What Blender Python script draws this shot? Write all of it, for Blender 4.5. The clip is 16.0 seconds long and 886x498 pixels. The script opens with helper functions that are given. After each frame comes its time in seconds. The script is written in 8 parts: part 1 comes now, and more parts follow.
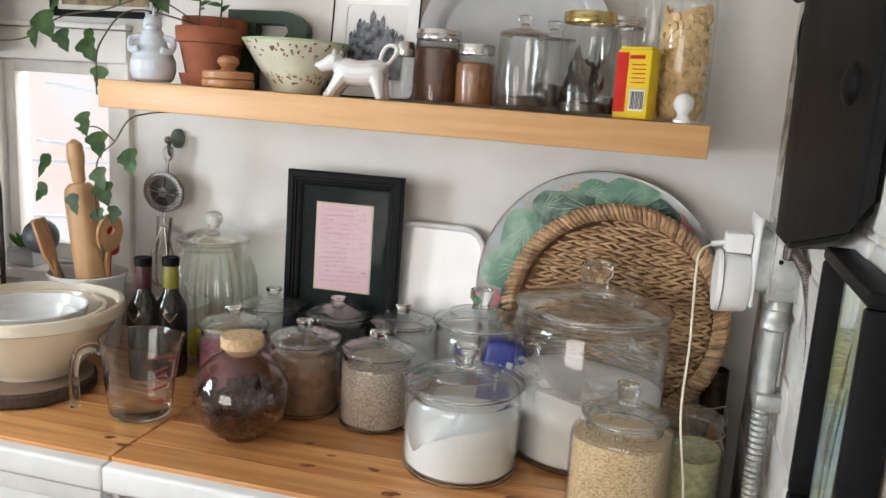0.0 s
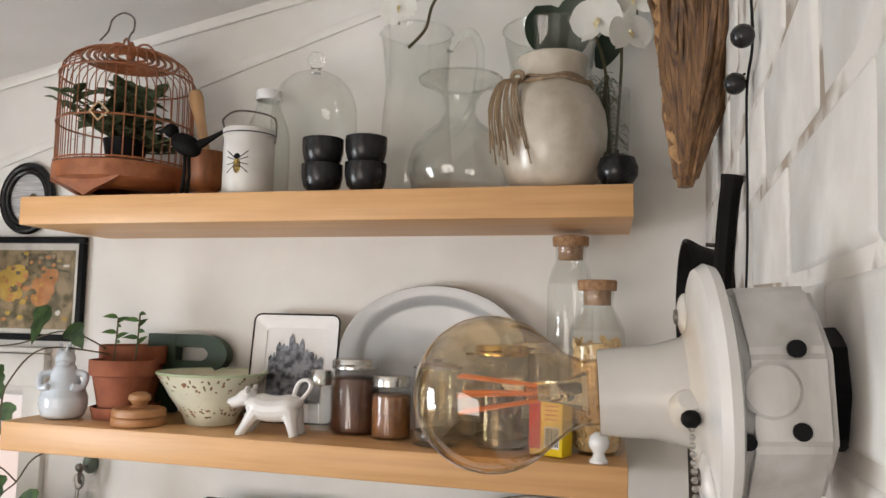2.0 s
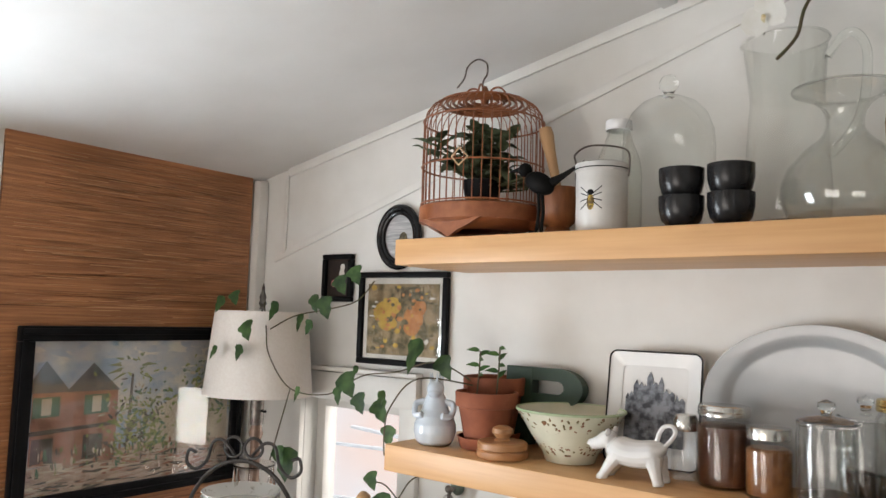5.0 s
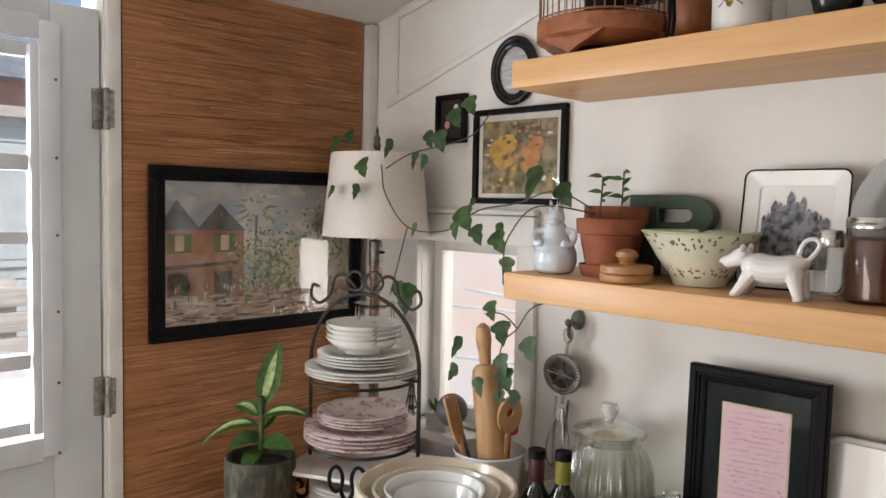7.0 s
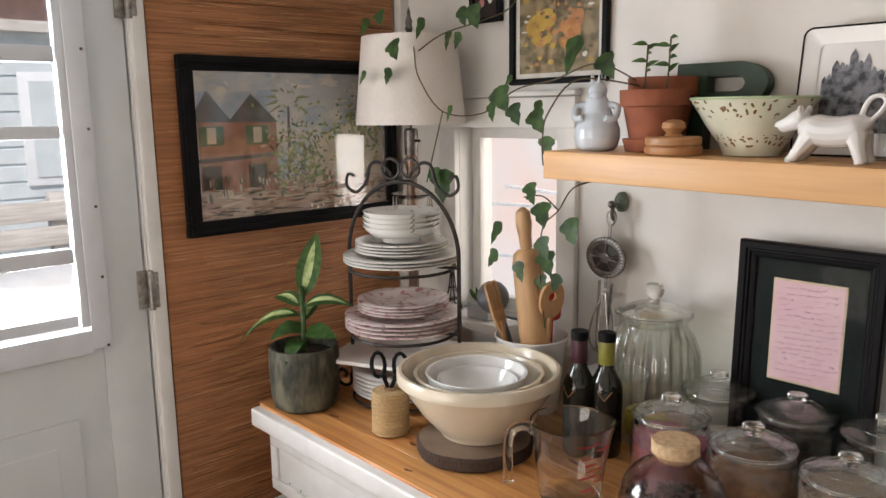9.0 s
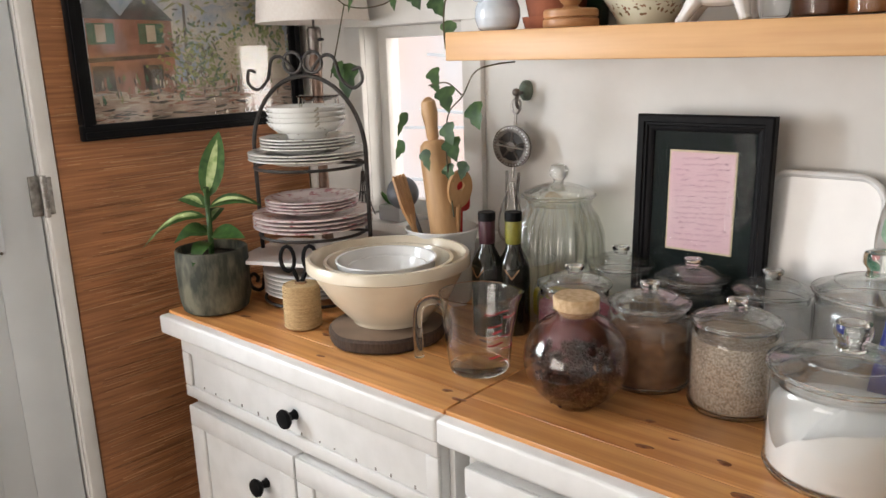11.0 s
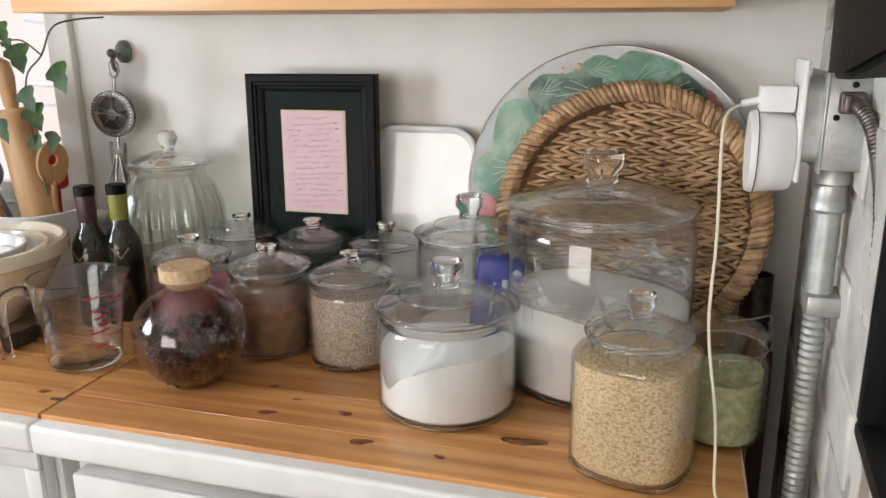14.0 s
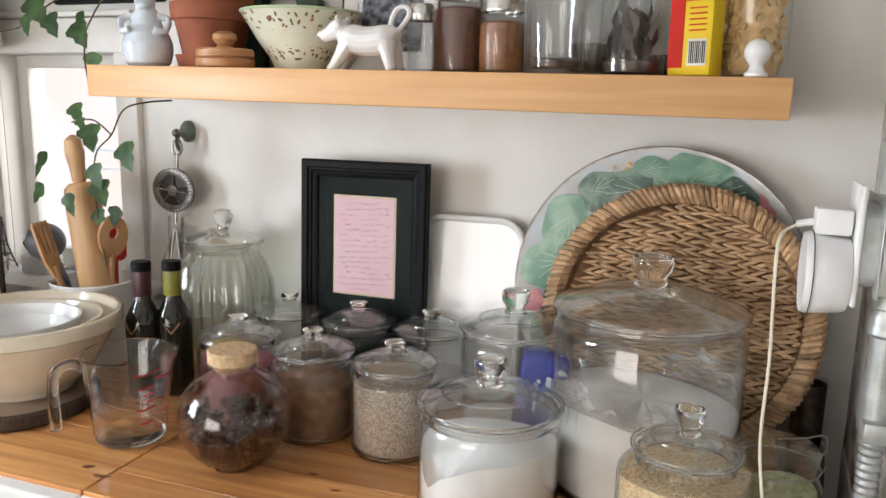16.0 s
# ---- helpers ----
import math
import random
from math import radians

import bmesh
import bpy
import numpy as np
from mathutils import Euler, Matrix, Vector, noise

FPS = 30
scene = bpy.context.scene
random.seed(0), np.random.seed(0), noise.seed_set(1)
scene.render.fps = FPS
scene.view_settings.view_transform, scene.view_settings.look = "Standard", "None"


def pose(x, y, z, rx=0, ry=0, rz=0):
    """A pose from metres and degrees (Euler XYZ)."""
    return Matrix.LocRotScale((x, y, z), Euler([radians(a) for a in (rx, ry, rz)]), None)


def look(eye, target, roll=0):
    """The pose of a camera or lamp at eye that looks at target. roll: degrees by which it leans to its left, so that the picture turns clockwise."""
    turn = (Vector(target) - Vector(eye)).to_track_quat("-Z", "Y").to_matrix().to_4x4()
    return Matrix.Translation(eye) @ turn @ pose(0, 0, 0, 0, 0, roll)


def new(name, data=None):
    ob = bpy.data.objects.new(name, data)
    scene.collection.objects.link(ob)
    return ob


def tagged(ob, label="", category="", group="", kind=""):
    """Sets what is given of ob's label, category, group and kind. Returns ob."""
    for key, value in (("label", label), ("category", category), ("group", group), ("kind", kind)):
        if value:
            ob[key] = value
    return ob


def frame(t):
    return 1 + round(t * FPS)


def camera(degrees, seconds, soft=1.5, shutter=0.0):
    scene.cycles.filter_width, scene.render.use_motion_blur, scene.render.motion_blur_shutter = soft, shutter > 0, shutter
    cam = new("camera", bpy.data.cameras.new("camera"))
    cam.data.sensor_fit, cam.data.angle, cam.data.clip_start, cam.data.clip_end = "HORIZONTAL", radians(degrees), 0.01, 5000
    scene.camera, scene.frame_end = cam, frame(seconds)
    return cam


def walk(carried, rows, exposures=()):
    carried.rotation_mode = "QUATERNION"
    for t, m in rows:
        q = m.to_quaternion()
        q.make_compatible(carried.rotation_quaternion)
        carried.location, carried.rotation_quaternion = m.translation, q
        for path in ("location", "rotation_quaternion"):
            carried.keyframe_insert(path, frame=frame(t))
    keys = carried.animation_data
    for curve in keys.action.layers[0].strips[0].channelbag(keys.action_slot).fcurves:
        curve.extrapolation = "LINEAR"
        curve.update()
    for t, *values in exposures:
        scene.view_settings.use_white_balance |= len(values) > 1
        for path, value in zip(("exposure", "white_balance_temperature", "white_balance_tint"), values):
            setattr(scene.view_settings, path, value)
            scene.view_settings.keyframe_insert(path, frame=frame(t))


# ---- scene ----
cam = camera(59.8, 16.0)
PATH = [
    (0, (0.448, -1.528, 1.468), (-0.021, 0.38, 1.092), 3.6),
    (0.5, (0.459, -1.511, 1.499), (0.038, 0.418, 1.184), 3.1),
    (1, (0.482, -1.499, 1.585), (0.116, 0.463, 1.449), 1.4),
    (1.5, (0.513, -1.479, 1.63), (0.2, 0.495, 1.703), 0.7),
    (2, (0.521, -1.471, 1.677), (0.098, 0.477, 1.849), 1.3),
    (2.5, (0.532, -1.489, 1.733), (-0.022, 0.41, 2.022), 0.7),
    (3, (0.534, -1.488, 1.743), (-0.106, 0.372, 2.107), -0.3),
    (3.5, (0.521, -1.48, 1.751), (-0.272, 0.319, 2.115), 0.1),
    (4, (0.493, -1.467, 1.743), (-0.478, 0.25, 2.071), 1.4),
    (4.5, (0.479, -1.458, 1.738), (-0.614, 0.196, 1.999), 1.9),
    (5, (0.464, -1.449, 1.729), (-0.725, 0.149, 1.899), 1.9),
    (5.2, (0.471, -1.444, 1.747), (-0.76, 0.129, 1.838), 1.0),
    (7.3, (0.408, -1.422, 1.589), (-1.01, -0.018, 1.459), 1.1),
    (7.5, (0.402, -1.423, 1.585), (-1.033, -0.037, 1.448), 0.9),
    (8, (0.403, -1.403, 1.564), (-1.067, -0.059, 1.385), 0.2),
    (8.5, (0.401, -1.395, 1.55), (-1.068, -0.064, 1.283), -0.2),
    (8.7, (0.399, -1.39, 1.553), (-1.065, -0.064, 1.241), -0.5),
    (10.8, (0.44, -1.38, 1.424), (-0.903, 0.029, 0.966), -1.4),
    (11, (0.44, -1.381, 1.422), (-0.86, 0.061, 0.943), -1.8),
    (11.5, (0.449, -1.375, 1.416), (-0.723, 0.163, 0.904), -1.8),
    (12, (0.458, -1.351, 1.402), (-0.556, 0.293, 0.882), -1.6),
    (12.5, (0.463, -1.321, 1.38), (-0.393, 0.408, 0.857), -0.6),
    (13, (0.466, -1.308, 1.371), (-0.265, 0.477, 0.842), 0.3),
    (13.5, (0.476, -1.3, 1.368), (-0.144, 0.522, 0.823), -0.1),
    (14, (0.489, -1.307, 1.377), (-0.068, 0.537, 0.839), -0.7),
    (14.5, (0.493, -1.308, 1.389), (-0.062, 0.546, 0.886), -0.5),
    (15, (0.496, -1.309, 1.393), (-0.056, 0.552, 0.913), 0.3),
    (15.5, (0.5, -1.309, 1.399), (-0.083, 0.554, 0.967), 0.9),
    (16, (0.48, -1.307, 1.419), (-0.191, 0.54, 1.044), 1.1),
]
walk(cam, [(t, look(eye, target, roll)) for t, eye, target, roll in PATH],
     [(0.0, -0.12, 6400, 10), (0.6, -0.16, 6450, 10), (1.5, -0.36, 6800, 14), (2.5, -0.22, 6800, 14), (3.5, -0.13, 6650, 12), (5.0, -0.29, 6550, 12), (8.0, -0.43, 6850, 16), (11.0, -0.18, 6750, 14), (13.0, -0.11, 6700, 13), (14.5, -0.05, 6500, 12), (16.0, 0.0, 6450, 12)])

# ---- world, sun and large lights ----
world = bpy.data.worlds.new("world")
scene.world = world
scene.cycles.transparent_max_bounces = 32
world.use_nodes = True
wn = world.node_tree.nodes
sky = wn.new("ShaderNodeTexSky")
sky.sky_type, sky.sun_disc = "NISHITA", False
sky.sun_elevation, sky.sun_rotation = radians(48), radians(125)
wn["Background"].inputs["Strength"].default_value = 0.15
world.node_tree.links.new(sky.outputs[0], wn["Background"].inputs["Color"])


def lamp(name, kind, energy, m, color=(1, 1, 1), size=1.0, size_y=1.0):
    data = bpy.data.lights.new(name, kind)
    data.energy, data.color = energy, color
    if kind == "AREA":
        data.shape, data.size, data.size_y = "RECTANGLE", size, size_y
    ob = new(name, data)
    ob.matrix_world = m
    return ob


sun = lamp("sun", "SUN", 5.0, look((4, -3, 5.5), (0, 0, 0)), (1, 0.95, 0.87))
sun.data.angle = radians(0.5)
# daylight of the window behind the camera and of the door's pane
lamp("window_light_rear", "AREA", 38, look((-0.6, -3.3, 1.25), (-0.4, -0.6, 1.85)), (1, 0.945, 0.885), 1.5, 1.3)
lamp("window_light_door", "AREA", 38, look((-1.42, -1.17, 1.38), (0, -0.85, 1.80)), (0.85, 0.94, 1), 0.56, 0.7)
# sky and sunlit ground seen by the small window in the back wall
lamp("window_light_back", "AREA", 30, look((-0.15, 0.95, 1.65), (-1.08, -0.10, 1.22)), (1, 0.95, 0.87), 1.2, 1.2)

# ---- helpers for meshes ----
rng = random.Random(7)
MATS = {}
BOXES = {}


def nodes_of(name):
    m = bpy.data.materials.new(name)
    m.use_nodes = True
    MATS[name] = m
    return m, m.node_tree.nodes, m.node_tree.links, m.node_tree.nodes["Principled BSDF"]


def mat(name, c1, c2=None, scale=25.0, rough=0.5, metal=0.0, bump=0.0, bscale=None, stretch=(1, 1, 1), spec=0.5,
        wear=0.12, rand=0.0, lo=0.35, hi=0.65, coat=0.0, sub=0.0, thin=0.0, grain=0.0):
    """A surface of two colours mixed by noise, with broad stains, fine relief and a little change from piece to piece."""
    m, n, l, p = nodes_of(name)
    c2 = c2 or tuple(v * 0.86 for v in c1)
    tc, mp = n.new("ShaderNodeTexCoord"), n.new("ShaderNodeMapping")
    mp.inputs["Scale"].default_value = stretch
    l.new(tc.outputs["Object"], mp.inputs["Vector"])
    no = n.new("ShaderNodeTexNoise")
    no.inputs["Scale"].default_value, no.inputs["Detail"].default_value = scale, 5
    l.new(mp.outputs[0], no.inputs["Vector"])
    ra = n.new("ShaderNodeValToRGB")
    ra.color_ramp.elements[0].position, ra.color_ramp.elements[1].position = lo, hi
    ra.color_ramp.elements[0].color, ra.color_ramp.elements[1].color = (*c2, 1), (*c1, 1)
    l.new(no.outputs[0], ra.inputs[0])
    big = n.new("ShaderNodeTexNoise")
    big.inputs["Scale"].default_value, big.inputs["Detail"].default_value = 6.0, 3
    l.new(tc.outputs["Object"], big.inputs["Vector"])
    mr = n.new("ShaderNodeMapRange")
    mr.inputs["From Min"].default_value, mr.inputs["From Max"].default_value = 0.3, 0.7
    mr.inputs["To Min"].default_value, mr.inputs["To Max"].default_value = 1 - wear, 1.0
    l.new(big.outputs[0], mr.inputs["Value"])
    hs = n.new("ShaderNodeHueSaturation")
    l.new(ra.outputs[0], hs.inputs["Color"])
    if rand:
        oi, m2, mu = n.new("ShaderNodeObjectInfo"), n.new("ShaderNodeMapRange"), n.new("ShaderNodeMath")
        m2.inputs["To Min"].default_value, m2.inputs["To Max"].default_value = 1 - rand, 1 + rand
        l.new(oi.outputs["Random"], m2.inputs["Value"])
        mu.operation = "MULTIPLY"
        l.new(m2.outputs[0], mu.inputs[0])
        l.new(mr.outputs[0], mu.inputs[1])
        l.new(mu.outputs[0], hs.inputs["Value"])
    else:
        l.new(mr.outputs[0], hs.inputs["Value"])
    colour = hs.outputs[0]
    if grain:
        # long darker growth lines that waver along the board
        gm, gn, gr, gx = n.new("ShaderNodeMapping"), n.new("ShaderNodeTexNoise"), n.new("ShaderNodeValToRGB"), n.new("ShaderNodeMix")
        gm.inputs["Scale"].default_value = (0.5, 24, 24)
        gn.inputs["Scale"].default_value, gn.inputs["Detail"].default_value, gn.inputs["Distortion"].default_value = 3.0, 3, 0.4
        gr.color_ramp.elements[0].position, gr.color_ramp.elements[1].position = 0.36, 0.54
        gr.color_ramp.elements[0].color, gr.color_ramp.elements[1].color = (1 - grain * 0.6, 1 - grain, 1 - grain * 1.25, 1), (1, 1, 1, 1)
        gx.data_type, gx.blend_type, gx.inputs["Factor"].default_value = "RGBA", "MULTIPLY", 1.0
        oi2, off = n.new("ShaderNodeObjectInfo"), n.new("ShaderNodeVectorMath")
        off.operation, off.inputs[1].default_value = "MULTIPLY", (9, 9, 9)
        l.new(oi2.outputs["Random"], off.inputs[0]), l.new(off.outputs[0], gm.inputs["Location"])
        l.new(tc.outputs["Object"], gm.inputs["Vector"]), l.new(gm.outputs[0], gn.inputs["Vector"]), l.new(gn.outputs[0], gr.inputs[0])
        l.new(hs.outputs[0], gx.inputs["A"]), l.new(gr.outputs[0], gx.inputs["B"])
        colour = gx.outputs["Result"]
    l.new(colour, p.inputs["Base Color"])
    p.inputs["Roughness"].default_value, p.inputs["Metallic"].default_value = rough, metal
    p.inputs["Specular IOR Level"].default_value = spec
    p.inputs["Coat Weight"].default_value = coat
    p.inputs["Coat Roughness"].default_value = 0.08
    if sub:
        p.inputs["Subsurface Weight"].default_value, p.inputs["Subsurface Radius"].default_value = sub, (0.01, 0.01, 0.01)
    if bump:
        fine, bu = n.new("ShaderNodeTexNoise"), n.new("ShaderNodeBump")
        fine.inputs["Scale"].default_value, fine.inputs["Detail"].default_value = bscale or scale * 2, 4
        l.new(mp.outputs[0], fine.inputs["Vector"])
        bu.inputs["Strength"].default_value, bu.inputs["Distance"].default_value = bump, 0.002
        l.new(fine.outputs[0], bu.inputs["Height"])
        l.new(bu.outputs[0], p.inputs["Normal"])
    if thin:
        tl, mx = n.new("ShaderNodeBsdfTranslucent"), n.new("ShaderNodeMixShader")
        mx.inputs[0].default_value = thin
        l.new(hs.outputs[0], tl.inputs["Color"])
        l.new(p.outputs[0], mx.inputs[1])
        l.new(tl.outputs[0], mx.inputs[2])
        l.new(mx.outputs[0], n["Material Output"].inputs["Surface"])
    return m


def thin_glass(name, tint=(0.955, 0.97, 0.965), gloss=0.95, low=0.04, rough=0.02, power=3.6, haze=0.0):
    """Thin clear glass: see-through, with gloss that grows towards grazing."""
    m, n, l, p = nodes_of(name)
    n.remove(p)
    tr, gl, mix, lw = n.new("ShaderNodeBsdfTransparent"), n.new("ShaderNodeBsdfGlossy"), n.new("ShaderNodeMixShader"), n.new("ShaderNodeLayerWeight")
    tr.inputs[0].default_value = (*tint, 1)
    gl.inputs["Roughness"].default_value = rough
    po, ma = n.new("ShaderNodeMath"), n.new("ShaderNodeMath")
    po.operation, po.inputs[1].default_value = "POWER", power
    l.new(lw.outputs["Facing"], po.inputs[0])
    ma.operation, ma.inputs[1].default_value, ma.inputs[2].default_value = "MULTIPLY_ADD", gloss, low
    l.new(po.outputs[0], ma.inputs[0])
    l.new(ma.outputs[0], mix.inputs[0])
    l.new(tr.outputs[0], mix.inputs[1])
    l.new(gl.outputs[0], mix.inputs[2])
    # uneven pale diffuse, painted in for the bright reflections on lids and jars
    if haze:
        df, mh = n.new("ShaderNodeBsdfDiffuse"), n.new("ShaderNodeMixShader")
        df.inputs[0].default_value = (0.86, 0.88, 0.87, 1)
        veil, dr = n.new("ShaderNodeTexNoise"), n.new("ShaderNodeMapRange")
        veil.inputs["Scale"].default_value, veil.inputs["Detail"].default_value = 38, 5
        dr.inputs["From Min"].default_value, dr.inputs["From Max"].default_value = 0.35, 0.65
        dr.inputs["To Min"].default_value, dr.inputs["To Max"].default_value = haze * 0.6, haze * 1.3
        l.new(veil.outputs[0], dr.inputs["Value"])
        l.new(dr.outputs[0], mh.inputs[0])
        l.new(mix.outputs[0], mh.inputs[1])
        l.new(df.outputs[0], mh.inputs[2])
        l.new(mh.outputs[0], n["Material Output"].inputs["Surface"])
    else:
        l.new(mix.outputs[0], n["Material Output"].inputs["Surface"])
    return m


def solid_glass(name, tint=(0.97, 0.99, 0.98), rough=0.02):
    m, n, l, p = nodes_of(name)
    p.inputs["Base Color"].default_value = (*tint, 1)
    p.inputs["Transmission Weight"].default_value, p.inputs["Roughness"].default_value, p.inputs["IOR"].default_value = 1, rough, 1.45
    return m


def glow(name, c1, c2, strength, scale=2.0, stretch=(1, 1, 1)):
    """A bright, blurred distance outside a window."""
    m, n, l, p = nodes_of(name)
    n.remove(p)
    tc, mp, no, ra, em = (n.new("ShaderNode" + k) for k in ("TexCoord", "Mapping", "TexNoise", "ValToRGB", "Emission"))
    mp.inputs["Scale"].default_value = stretch
    no.inputs["Scale"].default_value = scale
    ra.color_ramp.elements[0].position, ra.color_ramp.elements[1].position = 0.38, 0.62
    ra.color_ramp.elements[0].color, ra.color_ramp.elements[1].color = (*c1, 1), (*c2, 1)
    em.inputs["Strength"].default_value = strength
    l.new(tc.outputs["Object"], mp.inputs["Vector"]), l.new(mp.outputs[0], no.inputs["Vector"]), l.new(no.outputs[0], ra.inputs[0])
    l.new(ra.outputs[0], em.inputs["Color"]), l.new(em.outputs[0], n["Material Output"].inputs["Surface"])
    return m


def obj(name, bm, material, parent=None, label="", smooth=True):
    me = bpy.data.meshes.new(name)
    bmesh.ops.recalc_face_normals(bm, faces=bm.faces)
    bm.to_mesh(me)
    bm.free()
    if smooth:
        for q in me.polygons:
            q.use_smooth = True
        me.set_sharp_from_angle(angle=radians(38))
    me.materials.append(material)
    ob = new(name, me)
    if parent:
        ob.parent = parent
    if label:
        ob["label"] = label
    return ob


def part(name, bm, material, parent, label=""):
    return obj(name, bm, material, parent, label)


def thing(name, at, label, category, group="", rz=0, kind="", rx=0, ry=0):
    e = new(name)
    e.empty_display_size = 0.02
    e.matrix_world = pose(*at, rx, ry, rz)
    return tagged(e, label, category, group, kind)


def B():
    return bmesh.new()


def box(bm, c, s, bevel=0.0, seg=2):
    """A box; a bevelled one is made apart and added, which stays quick in a large mesh."""
    if bevel:
        key = (round(s[0], 5), round(s[1], 5), round(s[2], 5), bevel, seg)
        if key not in BOXES:
            b2 = bmesh.new()
            r = bmesh.ops.create_cube(b2, size=1)
            for v in r["verts"]:
                v.co = Vector((v.co.x * s[0], v.co.y * s[1], v.co.z * s[2]))
            bmesh.ops.bevel(b2, geom=list(b2.edges), offset=bevel, segments=seg, affect="EDGES", profile=0.5)
            b2.verts.index_update()
            BOXES[key] = ([v.co.copy() for v in b2.verts], [[v.index for v in f.verts] for f in b2.faces])
            b2.free()
        cos, faces = BOXES[key]
    else:
        cos = [Vector((x * s[0] / 2, y * s[1] / 2, z * s[2] / 2)) for x in (-1, 1) for y in (-1, 1) for z in (-1, 1)]
        faces = ((0, 1, 3, 2), (4, 6, 7, 5), (0, 4, 5, 1), (2, 3, 7, 6), (0, 2, 6, 4), (1, 5, 7, 3))
    vs = [bm.verts.new(v + Vector(c)) for v in cos]
    for f in faces:
        bm.faces.new([vs[i] for i in f])
    return bm


def lathe(bm, prof, n=36, wob=None, m=None):
    """A turned form about z from (radius, height) pairs; wob(angle, radius, z) may change the radius."""
    rings = []
    for r, z in prof:
        if r < 1e-5:
            rings.append([bm.verts.new((0, 0, z))])
        else:
            ring = []
            for i in range(n):
                a = 2 * math.pi * i / n
                rr = wob(a, r, z) if wob else r
                ring.append(bm.verts.new((rr * math.cos(a), rr * math.sin(a), z)))
            rings.append(ring)
    made = [v for r in rings for v in r]
    for a, b in zip(rings, rings[1:]):
        for i in range(n):
            j = (i + 1) % n
            if len(a) == 1 and len(b) == 1:
                continue
            if len(a) == 1:
                bm.faces.new((a[0], b[i], b[j]))
            elif len(b) == 1:
                bm.faces.new((a[i], a[j], b[0]))
            else:
                bm.faces.new((a[i], a[j], b[j], b[i]))
    if m:
        for v in made:
            v.co = m @ v.co
    return bm


def shell(outer, th=0.003, base=0.006):
    """A closed vessel wall from its outer profile."""
    inner = [(max(r - th, 0.001), max(z, base)) for r, z in outer if r > th * 2 and z > base * 0.5]
    return outer + inner[::-1] + [(0, base)]


def tube(bm, pts, r, n=8, closed=False):
    pts = [Vector(p) for p in pts]
    k = len(pts)
    rs = r if isinstance(r, (list, tuple)) else [r] * k
    rings, up = [], None
    for i, p in enumerate(pts):
        if closed:
            d = pts[(i + 1) % k] - pts[i - 1]
        else:
            d = pts[min(i + 1, k - 1)] - pts[max(i - 1, 0)]
        d = d.normalized() if d.length > 1e-9 else Vector((0, 0, 1))
        if up is None:
            up = d.orthogonal().normalized()
        up = (up - d * up.dot(d))
        up = up.normalized() if up.length > 1e-6 else d.orthogonal().normalized()
        side = d.cross(up)
        rings.append([bm.verts.new(p + rs[i] * (math.cos(2 * math.pi * j / n) * up + math.sin(2 * math.pi * j / n) * side)) for j in range(n)])
    pairs = list(zip(rings, rings[1:])) + ([(rings[-1], rings[0])] if closed else [])
    for a, b in pairs:
        for j in range(n):
            bm.faces.new((a[j], a[(j + 1) % n], b[(j + 1) % n], b[j]))
    if not closed:
        bm.faces.new(rings[0][::-1])
        bm.faces.new(rings[-1])
    return bm


def spline(pts, per=8):
    """A smooth run of points through pts."""
    pts = [Vector(p) for p in pts]
    out = []
    for i in range(len(pts) - 1):
        p0, p1, p2, p3 = pts[max(i - 1, 0)], pts[i], pts[i + 1], pts[min(i + 2, len(pts) - 1)]
        for j in range(per):
            t = j / per
            out.append(0.5 * (2 * p1 + (p2 - p0) * t + (2 * p0 - 5 * p1 + 4 * p2 - p3) * t * t + (3 * p1 - p0 - 3 * p2 + p3) * t ** 3))
    return out + [pts[-1]]


def ball(bm, c, r, seg=14, s=(1, 1, 1), m=None):
    rows = max(4, seg * 2 // 3)
    rings = []
    for i in range(rows + 1):
        t = math.pi * i / rows
        n = 1 if i in (0, rows) else seg
        ring = []
        for j in range(n):
            a = 2 * math.pi * j / seg
            q = Vector((math.sin(t) * math.cos(a) * r * s[0], math.sin(t) * math.sin(a) * r * s[1], math.cos(t) * r * s[2]))
            ring.append(bm.verts.new((m @ q if m else q) + Vector(c)))
        rings.append(ring)
    for a, b in zip(rings, rings[1:]):
        for j in range(seg):
            k = (j + 1) % seg
            if len(a) == 1:
                bm.faces.new((a[0], b[j], b[k]))
            elif len(b) == 1:
                bm.faces.new((a[j], b[0], a[k]))
            else:
                bm.faces.new((a[j], b[j], b[k], a[k]))
    return bm


def prism(bm, outline, y0, y1, m=None):
    """A plate cut to an outline in x and z, from y0 to y1."""
    a = [bm.verts.new((x, y0, z)) for x, z in outline]
    b = [bm.verts.new((x, y1, z)) for x, z in outline]
    bm.faces.new(a)
    bm.faces.new(b[::-1])
    k = len(a)
    for i in range(k):
        j = (i + 1) % k
        bm.faces.new((a[j], a[i], b[i], b[j]))
    if m:
        for v in a + b:
            v.co = m @ v.co
    return bm


def rounded(w, h, r, n=6):
    """The outline of a rectangle about the origin with rounded corners."""
    out = []
    for cx, cz, a0 in ((w / 2 - r, h / 2 - r, 0), (-w / 2 + r, h / 2 - r, 90), (-w / 2 + r, -h / 2 + r, 180), (w / 2 - r, -h / 2 + r, 270)):
        for i in range(n + 1):
            a = radians(a0 + 90 * i / n)
            out.append((cx + r * math.cos(a), cz + r * math.sin(a)))
    return out


